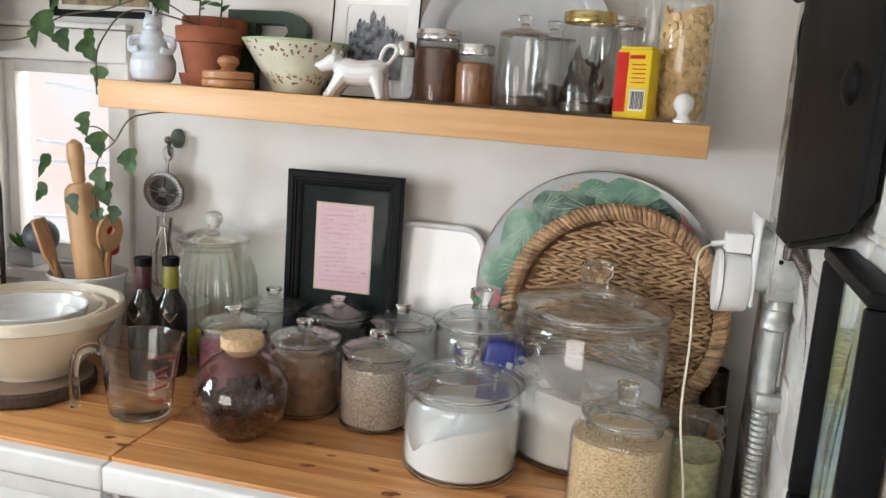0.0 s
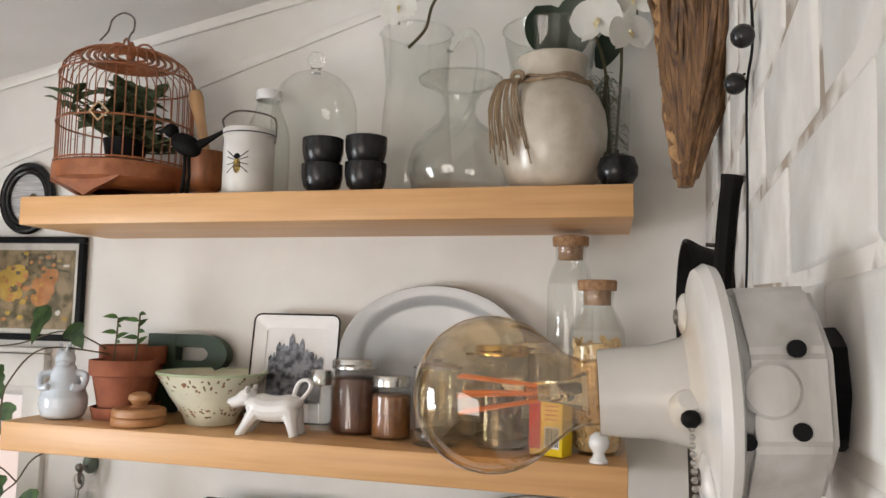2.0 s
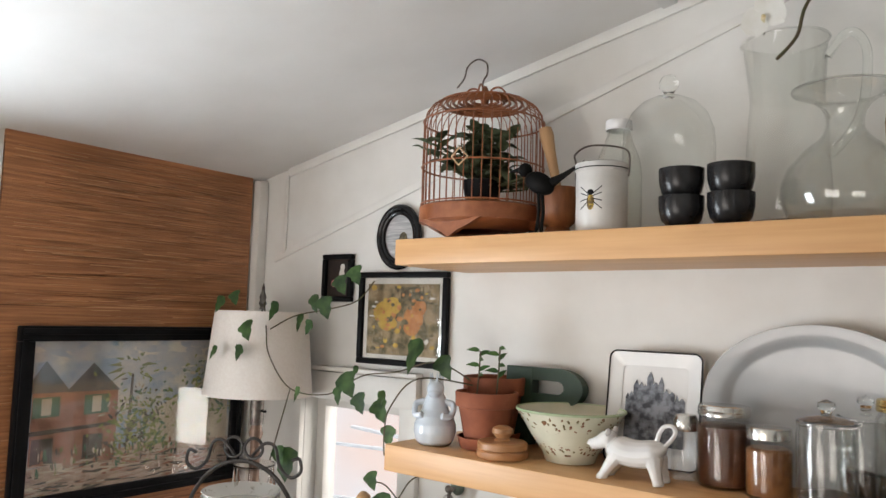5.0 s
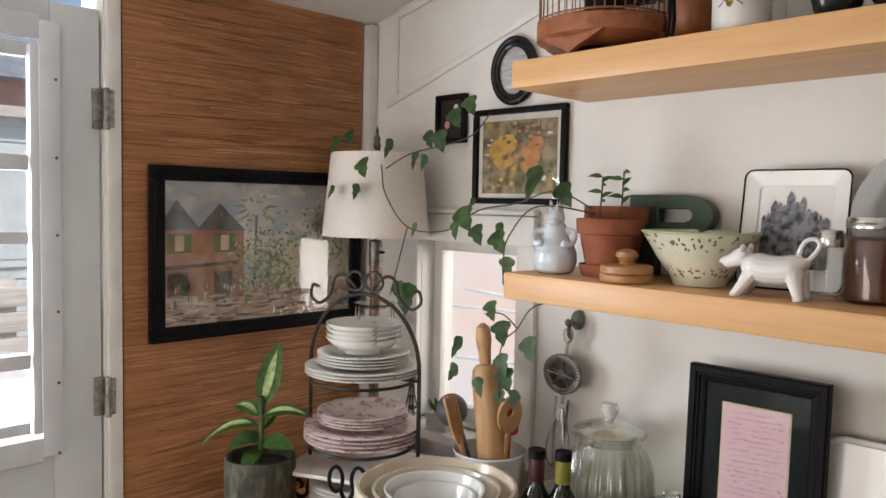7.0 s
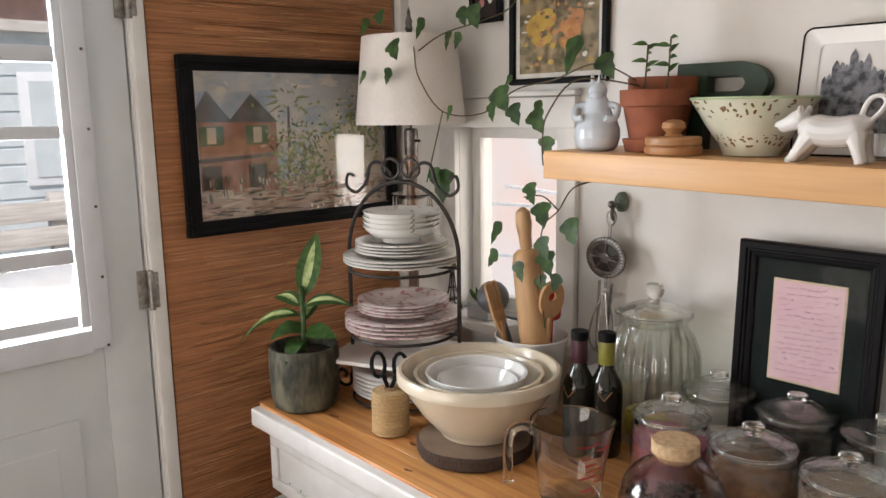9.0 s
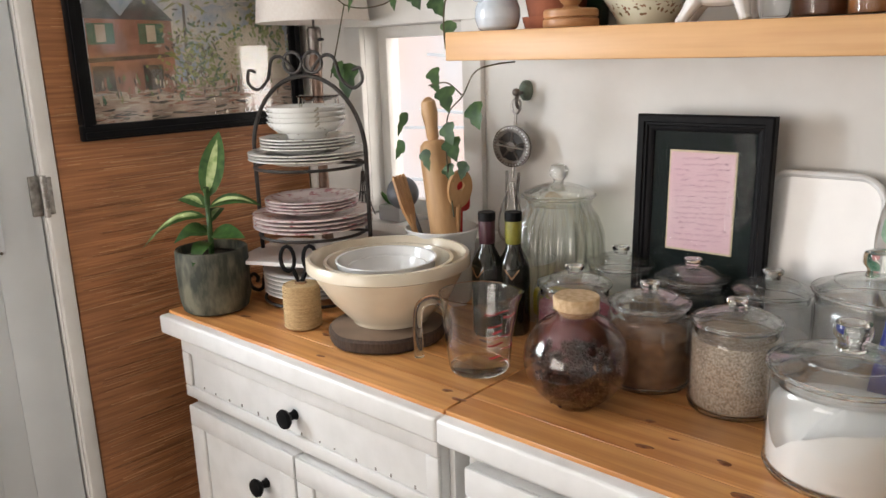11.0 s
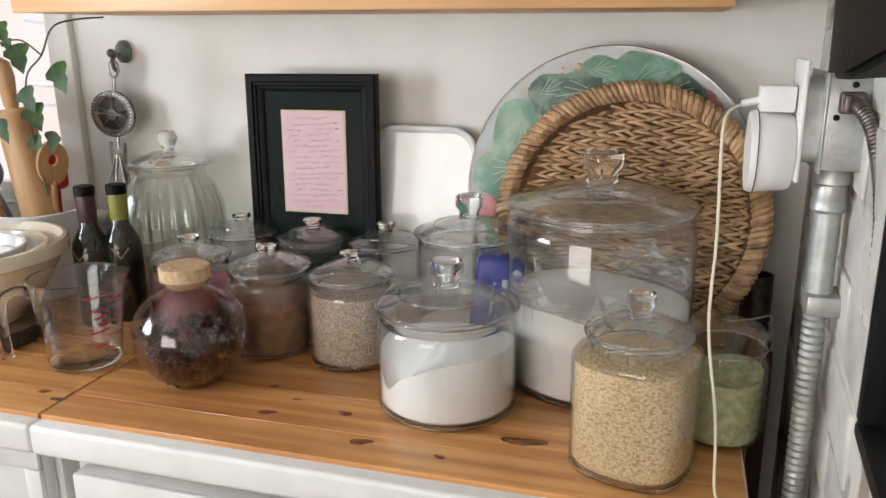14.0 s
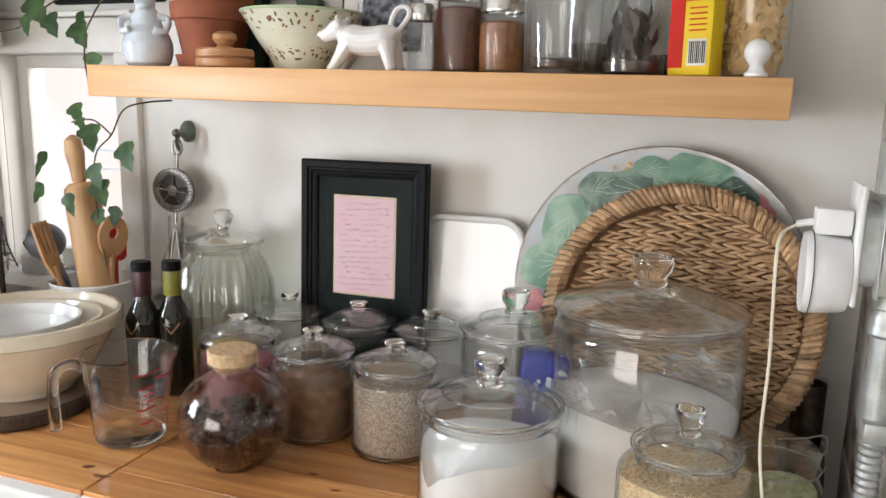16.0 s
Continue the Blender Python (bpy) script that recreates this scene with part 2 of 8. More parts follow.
def leaf(bm, base, way, length, width, normal=(0, 0, 1), droop=0.3, shape="oval", fold=0.15, n=6):
    """One leaf with a midrib fold, bent downwards along its length."""
    w = Vector(way).normalized()
    nv = Vector(normal)
    side = w.cross(nv)
    side = side.normalized() if side.length > 1e-4 else w.orthogonal().normalized()
    nv = side.cross(w).normalized()
    rows = []
    for i in range(n + 1):
        t = i / n
        if shape == "ivy":
            k = (0.25, 0.95, 1.0, 0.6, 0.62, 0.3, 0.0)[min(i, 6)] if n == 6 else math.sin(math.pi * t)
        elif shape == "round":
            k = math.sin(math.pi * min(1.0, 0.03 + 0.97 * t)) ** 0.55
        elif shape == "lance":
            k = math.sin(math.pi * t ** 0.8) ** 0.8
        else:
            k = math.sin(math.pi * (0.04 + 0.96 * t) ** 0.75)
        p = Vector(base) + w * length * t + nv * (fold * width * 0.3 * math.sin(math.pi * t)) - Vector((0, 0, 1)) * droop * length * t * t
        hw = max(0.0004, width / 2 * k)
        rows.append((bm.verts.new(p + side * hw + nv * fold * hw), bm.verts.new(p), bm.verts.new(p - side * hw + nv * fold * hw)))
    for a, b in zip(rows, rows[1:]):
        bm.faces.new((a[0], a[1], b[1], b[0]))
        bm.faces.new((a[1], a[2], b[2], b[1]))
    return bm


def frame_bars(parent, w, h, bar, depth, material, name="frame_bar", label=""):
    """Four mitre-like bars of a picture frame about the origin in x and z, stepping back towards the middle."""
    for sx, sz, lx, lz in ((0, 1, w, bar), (0, -1, w, bar), (1, 0, bar, h - 2 * bar), (-1, 0, bar, h - 2 * bar)):
        bm = B()
        box(bm, (sx * (w - bar) / 2, -depth / 2, sz * (h - bar) / 2), (lx, depth, lz), 0.003)
        if bar > 0.015:
            box(bm, (sx * (w - bar * 0.7) / 2, -depth - 0.002, sz * (h - bar * 0.7) / 2), (lx - (bar * 0.3 if lz == bar else bar * 0.6), 0.006, lz - (bar * 0.6 if lz == bar else -bar * 0.3)), 0.002)
        part(name, bm, material, parent, label)


# ---- materials ----
WHITE = mat("white_wall_paint", (0.80, 0.79, 0.76), (0.75, 0.735, 0.70), 9, 0.6, bump=0.12, bscale=90, wear=0.06)
CEIL = mat("ceiling_paint", (0.82, 0.815, 0.80), (0.78, 0.77, 0.75), 5, 0.7, bump=0.08, bscale=60, wear=0.05)
TRIM = mat("trim_paint", (0.80, 0.79, 0.755), (0.74, 0.72, 0.68), 14, 0.42, bump=0.08, wear=0.1)
BRICK = mat("painted_brick", (0.68, 0.67, 0.64), (0.59, 0.57, 0.535), 22, 0.55, bump=0.7, bscale=45, wear=0.18, rand=0.05)
MORTAR = mat("painted_mortar", (0.66, 0.63, 0.59), (0.31, 0.25, 0.20), 18, 0.8, bump=0.8, bscale=70, wear=0.2, lo=0.38, hi=0.50)
BAMBOO = mat("grasscloth", (0.54, 0.235, 0.095), (0.32, 0.125, 0.05), 16, 0.5, bump=0.7, bscale=70, stretch=(1, 0.30, 11), wear=0.24, lo=0.32, hi=0.66)
FLOOR = mat("floor_boards", (0.20, 0.12, 0.07), (0.12, 0.07, 0.04), 12, 0.45, stretch=(1, 8, 1), bump=0.2)
SHELFWOOD = mat("maple_veneer", (0.72, 0.42, 0.19), (0.64, 0.355, 0.15), 7, 0.42, bump=0.05, stretch=(0.6, 6, 10), wear=0.07, grain=0.07)
PINE = mat("oiled_pine", (0.74, 0.385, 0.14), (0.47, 0.19, 0.055), 5, 0.3, bump=0.1, bscale=60, stretch=(0.55, 9, 9), wear=0.12, rand=0.18, coat=0.15, lo=0.30, hi=0.66, grain=0.30)
KNOT = mat("pine_knot", (0.12, 0.032, 0.012), (0.33, 0.115, 0.04), 120, 0.35, wear=0.3)
CABINET = mat("cabinet_paint", (0.80, 0.80, 0.79), (0.74, 0.74, 0.725), 20, 0.38, bump=0.06, wear=0.08)
CABWORN = mat("worn_edge", (0.16, 0.14, 0.12), (0.4, 0.38, 0.35), 120, 0.7)
BLACK = mat("black_paint", (0.010, 0.010, 0.011), (0.007, 0.007, 0.008), 30, 0.5, wear=0.3, spec=0.10)
BLACKGLOSS = mat("black_glaze", (0.010, 0.010, 0.011), (0.018, 0.018, 0.019), 40, 0.24, spec=0.35)
IRON = mat("black_iron", (0.022, 0.02, 0.019), (0.05, 0.042, 0.036), 60, 0.48, metal=0.4, bump=0.2)
PANIRON = mat("seasoned_pan", (0.007, 0.0068, 0.0068), (0.012, 0.011, 0.0105), 30, 0.5, spec=0.05, bump=0.12, bscale=150)
STEEL = mat("worn_steel", (0.5, 0.49, 0.47), (0.3, 0.28, 0.26), 50, 0.34, metal=1.0, bump=0.1)
DARKSTEEL = mat("dark_steel", (0.23, 0.21, 0.19), (0.12, 0.10, 0.09), 70, 0.42, metal=0.9, bump=0.15)
GALV = mat("galvanised_steel", (0.62, 0.64, 0.63), (0.42, 0.44, 0.43), 55, 0.42, metal=0.7, bump=0.15, lo=0.3, hi=0.7)
ZINC = mat("lid_metal", (0.72, 0.71, 0.68), (0.6, 0.59, 0.56), 40, 0.24, metal=1.0)
BRASSLID = mat("gold_lid", (0.72, 0.55, 0.24), (0.6, 0.44, 0.18), 40, 0.26, metal=1.0)
GLASS = thin_glass("jar_glass", (0.985, 0.99, 0.987), 0.8, 0.06, haze=0.010)
LIDTHIN = thin_glass("lid_dome_glass", (0.965, 0.975, 0.97), 0.9, 0.08, 0.03, haze=0.035)
RIBGLASS = thin_glass("ribbed_greenish_glass", (0.972, 0.982, 0.95), 0.95, 0.07, 0.02, 1.9, 0.03)
LIDGLASS = solid_glass("lid_glass", (0.995, 1.0, 0.998), 0.0)
REFR = solid_glass("clear_vessel_glass", (0.99, 1.0, 0.995), 0.0)
# clear glass tinted brown in place of dark reflections inside the round jar
REFLTINT = thin_glass("dusty_brown_glass", (0.90, 0.855, 0.84), 0.8, 0.06)
MASONGLASS = thin_glass("preserve_jar_glass", (0.985, 0.99, 0.985), 0.45, 0.045, 0.04)
GLASSG = thin_glass("green_tinted_glass", (0.968, 0.982, 0.966))
GLASSW = thin_glass("fine_glass", (0.982, 0.988, 0.98), gloss=0.75, low=0.065)
AMBER = thin_glass("amber_bulb_glass", (0.92, 0.79, 0.59), gloss=0.95, low=0.12)
PANEGLASS = thin_glass("window_glass", (0.97, 0.98, 0.98), gloss=0.6, low=0.03)
DARKGLASS = mat("dark_bottle_glass", (0.010, 0.011, 0.007), (0.014, 0.014, 0.009), 10, 0.06, spec=0.6)
KNOBGLASS = solid_glass("solid_glass")
CORK = mat("cork", (0.47, 0.275, 0.145), (0.29, 0.155, 0.08), 130, 0.8, bump=0.5, wear=0.15)
CORKPALE = mat("pale_cork", (0.68, 0.50, 0.31), (0.52, 0.35, 0.19), 120, 0.8, bump=0.5)
SUGAR = mat("white_sugar", (0.90, 0.90, 0.895), (0.85, 0.85, 0.845), 300, 0.75, bump=0.35, bscale=700, sub=0.1)
FLOUR = mat("white_flour", (0.85, 0.84, 0.83), (0.79, 0.78, 0.77), 30, 0.9, bump=0.3, bscale=90)
BROWNSUGAR = mat("brown_sugar", (0.24, 0.115, 0.045), (0.13, 0.055, 0.02), 60, 0.85, bump=0.6, bscale=350)
OATS = mat("steel_cut_oats", (0.62, 0.53, 0.44), (0.30, 0.235, 0.18), 330, 0.85, bump=1.0, bscale=330, lo=0.40, hi=0.58)
GRAIN = mat("brown_rice", (0.84, 0.64, 0.38), (0.50, 0.31, 0.13), 260, 0.6, bump=1.0, bscale=260, lo=0.38, hi=0.54, stretch=(1, 1, 1.6))
SPICE = mat("star_anise", (0.075, 0.020, 0.011), (0.022, 0.007, 0.005), 60, 0.8, bump=0.5, rand=0.2, spec=0.15)
PINKSALT = mat("pink_candies", (0.34, 0.07, 0.12), (0.50, 0.18, 0.22), 90, 0.55, bump=0.5)
DRIEDGREEN = mat("dried_leaves", (0.52, 0.50, 0.30), (0.30, 0.31, 0.16), 90, 0.8, bump=0.8)
LEMON = mat("yellow_wrapper", (0.75, 0.62, 0.05), (0.62, 0.48, 0.03), 30, 0.4)
BLUEBAG = mat("blue_bag", (0.015, 0.035, 0.42), (0.01, 0.02, 0.28), 22, 0.28, bump=0.4, bscale=30)
PALEBAR = mat("pale_print", (0.75, 0.76, 0.8), None, 50, 0.5)
JAM = mat("dark_jam", (0.135, 0.046, 0.018), (0.075, 0.022, 0.009), 40, 0.4)
JAM2 = mat("amber_jam", (0.31, 0.125, 0.035), (0.19, 0.065, 0.018), 60, 0.4)
DARKLEAF = mat("dark_dried_slices", (0.09, 0.06, 0.04), (0.04, 0.03, 0.02), 90, 0.7, bump=0.8)
PASTA = mat("dry_pasta", (0.78, 0.58, 0.31), (0.64, 0.43, 0.20), 60, 0.6, bump=0.3, rand=0.12)
CREAM = mat("cream_stoneware", (0.74, 0.66, 0.52), (0.68, 0.595, 0.455), 14, 0.22, bump=0.04, wear=0.08, coat=0.4)
WHITEWARE = mat("white_porcelain", (0.82, 0.82, 0.81), (0.78, 0.78, 0.77), 12, 0.16, coat=0.4, wear=0.04)
# white ware greyed: the shade on the oval platter is in this colour
SHADEDWARE = mat("white_platter", (0.45, 0.46, 0.465), (0.41, 0.42, 0.425), 12, 0.22, coat=0.3, wear=0.05)
BLUEWARE = mat("pale_blue_ceramic", (0.64, 0.70, 0.76), (0.57, 0.635, 0.70), 25, 0.2, coat=0.4)
BEIGEWARE = mat("beige_stoneware", (0.60, 0.545, 0.455), (0.50, 0.44, 0.355), 35, 0.28, bump=0.1, coat=0.35)
SPECKLE = mat("cream_green_glaze", (0.70, 0.70, 0.57), (0.62, 0.63, 0.49), 20, 0.22, coat=0.4, wear=0.08)
LEAFDAB = mat("olive_brown_dabs", (0.17, 0.155, 0.06), (0.24, 0.11, 0.055), 90, 0.3, lo=0.42, hi=0.58)
GREENRIM = mat("green_rim_glaze", (0.40, 0.52, 0.31), (0.5, 0.6, 0.4), 60, 0.25)
FLORAL = mat("floral_white_china", (0.77, 0.76, 0.72), (0.40, 0.37, 0.30), 75, 0.2, lo=0.33, hi=0.39, coat=0.4)
ROSECHINA = mat("rose_china", (0.76, 0.66, 0.64), (0.45, 0.20, 0.22), 55, 0.2, lo=0.36, hi=0.47, coat=0.4)
TERRA = mat("terracotta", (0.34, 0.105, 0.048), (0.25, 0.072, 0.034), 22, 0.8, bump=0.25, bscale=120, wear=0.22)
SOIL = mat("potting_soil", (0.05, 0.032, 0.02), (0.02, 0.013, 0.009), 120, 0.95, bump=1.0)
STONEPOT = mat("mossy_stone_pot", (0.175, 0.165, 0.115), (0.035, 0.04, 0.028), 38, 0.7, bump=0.9, bscale=70, wear=0.35, stretch=(1, 1, 0.4), lo=0.42, hi=0.66)
LEAFG = mat("leaf_green", (0.075, 0.17, 0.04), (0.035, 0.095, 0.022), 60, 0.38, bump=0.15, wear=0.25, rand=0.2, thin=0.25)
LEAFIVY = mat("ivy_green", (0.085, 0.17, 0.05), (0.030, 0.075, 0.024), 50, 0.45, bump=0.15, wear=0.3, rand=0.25, thin=0.4)
LEAFPALE = mat("leaf_pale_centre", (0.46, 0.54, 0.25), (0.16, 0.28, 0.07), 60, 0.4, lo=0.3, hi=0.55)
LEAFDUSK = mat("dusty_leaf", (0.145, 0.175, 0.095), (0.07, 0.10, 0.05), 60, 0.6, wear=0.3, thin=0.2)
LEAFDARK = mat("orchid_leaf", (0.016, 0.035, 0.018), (0.01, 0.024, 0.012), 30, 0.35)
PETAL = mat("white_petal", (0.84, 0.83, 0.79), (0.79, 0.78, 0.72), 40, 0.55, wear=0.06, thin=0.3)
PETALHEART = mat("petal_heart", (0.76, 0.70, 0.48), (0.66, 0.52, 0.28), 80, 0.5)
STEM = mat("vine_stem", (0.10, 0.06, 0.032), (0.07, 0.075, 0.03), 60, 0.7)
TWINE = mat("jute_twine", (0.62, 0.44, 0.235), (0.46, 0.31, 0.15), 160, 0.85, bump=0.8, bscale=260, stretch=(1, 1, 5))
RAFFIA = mat("raffia", (0.36, 0.26, 0.165), (0.24, 0.165, 0.10), 120, 0.8, stretch=(1, 1, 0.3))
SEAGRASS = mat("seagrass_strand", (0.58, 0.38, 0.215), (0.38, 0.225, 0.115), 45, 0.6, bump=0.5, bscale=220, wear=0.25, rand=0.30)
PALMBARK = mat("palm_bark", (0.28, 0.14, 0.052), (0.07, 0.029, 0.011), 22, 0.55, bump=0.8, bscale=60, stretch=(7, 7, 0.5), wear=0.35, lo=0.34, hi=0.62)
BARKRIM = mat("bark_rim", (0.46, 0.27, 0.12), (0.24, 0.12, 0.045), 60, 0.6, bump=0.6)
OAKTURN = mat("turned_wood", (0.47, 0.235, 0.10), (0.36, 0.16, 0.065), 24, 0.42, stretch=(1, 1, 5), bump=0.1)
PINWOOD = mat("rolling_pin_wood", (0.60, 0.37, 0.185), (0.49, 0.28, 0.13), 14, 0.45, stretch=(4, 4, 0.6), bump=0.1)
SPOONWOOD = mat("spoon_wood", (0.54, 0.31, 0.145), (0.42, 0.22, 0.09), 20, 0.5, stretch=(4, 4, 0.7))
REDWOOD = mat("reddish_wood", (0.27, 0.10, 0.045), (0.18, 0.06, 0.026), 14, 0.45, stretch=(5, 5, 0.8))
MORTARWOOD = mat("mortar_wood", (0.32, 0.115, 0.042), (0.21, 0.07, 0.025), 18, 0.38, stretch=(5, 5, 1))
SLABWOOD = mat("slab_face", (0.235, 0.165, 0.115), (0.15, 0.10, 0.068), 10, 0.6, wear=0.2)
BARK = mat("slab_bark", (0.075, 0.048, 0.034), (0.04, 0.025, 0.018), 80, 0.9, bump=1.0, stretch=(3, 3, 0.6))
CAGEWOOD = mat("cage_bamboo", (0.36, 0.125, 0.05), (0.25, 0.08, 0.03), 45, 0.4)
GREENPAINT = mat("green_paint", (0.020, 0.055, 0.03), (0.014, 0.04, 0.02), 30, 0.5, bump=0.1)
RED = mat("red_plastic", (0.55, 0.02, 0.02), None, 30, 0.4)
YELLOW = mat("yellow_tin", (0.80, 0.58, 0.02), (0.74, 0.51, 0.015), 30, 0.5, spec=0.25)
TINRED = mat("red_tin", (0.58, 0.03, 0.018), None, 30, 0.65, spec=0.15)
PINKCARD = mat("pink_card", (0.74, 0.54, 0.575), (0.70, 0.46, 0.515), 9, 0.7, wear=0.08)
PENPINK = mat("faded_ink", (0.48, 0.25, 0.35), (0.62, 0.38, 0.46), 40, 0.8)
CARDEDGE = mat("gilt_edge", (0.66, 0.55, 0.36), None, 60, 0.5)
MATBOARD = mat("black_mat_board", (0.010, 0.015, 0.015), (0.014, 0.02, 0.02), 50, 0.8, spec=0.1)
MATWHITE = mat("white_mat_board", (0.74, 0.72, 0.67), None, 20, 0.8)
PLASTICW = mat("white_plastic", (0.82, 0.82, 0.82), (0.79, 0.79, 0.79), 10, 0.35, wear=0.03)
PORCELAINLAMP = mat("lamp_porcelain", (0.68, 0.68, 0.675), (0.60, 0.585, 0.56), 16, 0.25, coat=0.3, wear=0.15)
BOXPAINT = mat("painted_steel_box", (0.58, 0.58, 0.57), (0.42, 0.41, 0.39), 45, 0.5, bump=0.25, wear=0.2, stretch=(1, 1, 0.4))
FILAMENT, fn, fl, fp = nodes_of("orange_filament")
fp.inputs["Base Color"].default_value = (0.75, 0.22, 0.03, 1)
fp.inputs["Roughness"].default_value = 0.4
SHADE = mat("linen_shade", (0.80, 0.75, 0.70), (0.76, 0.70, 0.645), 160, 0.85, bump=0.25, bscale=500, sub=0.1, wear=0.05)
LAMPSTEM = mat("lamp_stem", (0.27, 0.17, 0.12), (0.17, 0.10, 0.07), 60, 0.35, metal=0.3, wear=0.3)
CRYSTAL = solid_glass("crystal_drop", (0.98, 0.96, 0.93))
DOORPAINT = mat("door_paint", (0.70, 0.73, 0.74), (0.66, 0.69, 0.70), 8, 0.45, bump=0.05, wear=0.06)
ALU = mat("white_aluminium", (0.76, 0.79, 0.83), (0.71, 0.74, 0.78), 14, 0.4, wear=0.06)
HINGE = mat("painted_hinge", (0.44, 0.42, 0.39), (0.22, 0.20, 0.18), 70, 0.42, metal=0.7)

# ---- the room ----
LX, RX, YR = -1.27, 0.695, -3.4      # left wall, right wall at the back corner, wall behind the camera


def ceil_z(x):
    return 2.372 + 0.2186 * x


def structure(name, bm, material, label, category):
    return tagged(obj(name, bm, material, smooth=False), label, category, kind="structure")


floor = structure("floor", box(B(), (-0.3, -1.65, -0.05), (2.6, 4.0, 0.1)), FLOOR, "dark brown wooden floor", "floor")
# back wall with the window opening
WX0, WX1, WZ0, WZ1 = -1.05, -0.715, 1.03, 1.505
bm = B()
box(bm, ((LX - 0.1 + WX0) / 2, 0.06, 1.3), (WX0 - LX + 0.1, 0.12, 2.8))
box(bm, ((WX1 + 0.9) / 2, 0.06, 1.3), (0.9 - WX1, 0.12, 2.8))
box(bm, ((WX0 + WX1) / 2, 0.06, (WZ0 - 0.1) / 2), (WX1 - WX0, 0.12, WZ0 + 0.1))
box(bm, ((WX0 + WX1) / 2, 0.06, (WZ1 + 2.7) / 2), (WX1 - WX0, 0.12, 2.7 - WZ1))
structure("wall_back", bm, WHITE, "white painted smooth panel wall", "wall")
# left wall with the doorway
DY0, DY1, DZ = -0.745, -1.60, 2.04
bm = B()
box(bm, (LX - 0.06, (DY0 + 0.12) / 2, 1.2), (0.12, 0.12 - DY0, 2.4))
box(bm, (LX - 0.06, (DY1 + YR) / 2, 1.2), (0.12, DY1 - YR, 2.4))
box(bm, (LX - 0.06, (DY0 + DY1) / 2, (DZ + 2.4) / 2), (0.12, DY0 - DY1, 2.4 - DZ))
structure("wall_left", bm, WHITE, "white painted wall beside the door", "wall")
# woven wall covering, lapped from strips
bm = B()
box(bm, (LX + 0.004, (-0.04 - 0.708) / 2, 1.05), (0.008, 0.668, 2.1))
structure("wall_covering", bm, BAMBOO, "reddish brown grasscloth wall covering with fine horizontal reeds", "wall covering")
bm = B()
for i in range(1500):
    z = rng.uniform(0.3, 2.08)
    y = rng.uniform(-0.70, -0.1)
    ln = min(rng.uniform(0.02, 0.26), -0.045 - y)
    box(bm, (LX + 0.0085, y + ln / 2, z), (0.0022, ln, rng.uniform(0.0006, 0.0018)))
REED = mat("pale_reed", (0.70, 0.38, 0.18), (0.22, 0.08, 0.03), 9, 0.5, stretch=(1, 0.6, 60), lo=0.42, hi=0.58)
tagged(obj("reeds", bm, REED, smooth=False), "pale raised reeds in the grasscloth wall covering", "reeds", kind="stuff")
bm = B()
for z in (0.45, 0.9, 1.33, 1.72):
    box(bm, (LX + 0.009, -0.374, z), (0.0015, 0.667, 0.0035))
part("seam", bm, REED, bpy.data.objects["wall_covering"])
# right wall: painted brick, the core here and the bricks further down
TILTX = math.atan(0.066)


def wall_x(y):
    return RX + 0.066 * y


bm = B()
prof = [(RX + 0.0015, 0.05), (wall_x(YR) + 0.0015, YR), (1.0, YR), (1.0, 0.05)]
lo = [bm.verts.new((x, y, 0)) for x, y in prof]
hi = [bm.verts.new((x, y, 2.75)) for x, y in prof]
bm.faces.new(lo), bm.faces.new(hi[::-1])
for i in range(4):
    bm.faces.new((lo[i], lo[(i + 1) % 4], hi[(i + 1) % 4], hi[i]))
wall_right = structure("wall_right", bm, MORTAR, "white painted old brick wall with rough joints", "wall")
structure("wall_rear", box(B(), (-0.3, YR - 0.05, 1.4), (2.6, 0.1, 2.8)), WHITE, "plain white wall", "wall")
# sloping ceiling
bm = B()
x0, x1 = LX - 0.1, 1.0
vs = [bm.verts.new((x, y, ceil_z(x) + d)) for d in (0, 0.1) for x, y in ((x0, YR - 0.1), (x1, YR - 0.1), (x1, 0.12), (x0, 0.12))]
bm.faces.new(vs[:4]), bm.faces.new(vs[4:][::-1])
for i in range(4):
    bm.faces.new((vs[i], vs[(i + 1) % 4], vs[4 + (i + 1) % 4], vs[4 + i]))
structure("ceiling", bm, CEIL, "white sloping panelled ceiling", "ceiling")


def strip(name, p, q, w, d, material, label, up=(0, 0, 1)):
    """A flat batten from p to q."""
    p, q = Vector(p), Vector(q)
    x = (q - p).normalized()
    z = Vector(up)
    z = (z - x * z.dot(x)).normalized()
    m = Matrix((x, z.cross(x), z)).transposed().to_4x4()
    bm = box(B(), (0, 0, 0), ((q - p).length, d, w), min(0.003, d * 0.3))
    o = obj(name, bm, material)
    o.matrix_world = Matrix.Translation((p + q) / 2) @ m
    return tagged(o, label, "trim", kind="structure")


strip("ceiling_batten", (-0.068, -0.01, ceil_z(-0.068) - 0.004), (-0.075, -3.0, ceil_z(-0.075) - 0.004), 0.03, 0.008, CEIL, "white batten over the ceiling seam", (1, 0, 0.22))
strip("ceiling_trim", (-1.15, -0.006, ceil_z(-1.15) - 0.012), (0.64, -0.006, ceil_z(0.64) - 0.012), 0.024, 0.008, WHITE, "white trim along the sloping ceiling", (-0.2, 0, 1))
strip("wall_batten_slope", (-1.2, -0.003, 1.868), (0.5, -0.003, 2.446), 0.020, 0.006, WHITE, "white sloping batten on the wall", (-0.3, 0, 1))
strip("wall_batten_upright", (-1.158, -0.004, 1.885), (-1.158, -0.004, 2.113), 0.012, 0.008, TRIM, "white upright batten in the corner", (1, 0, 0))
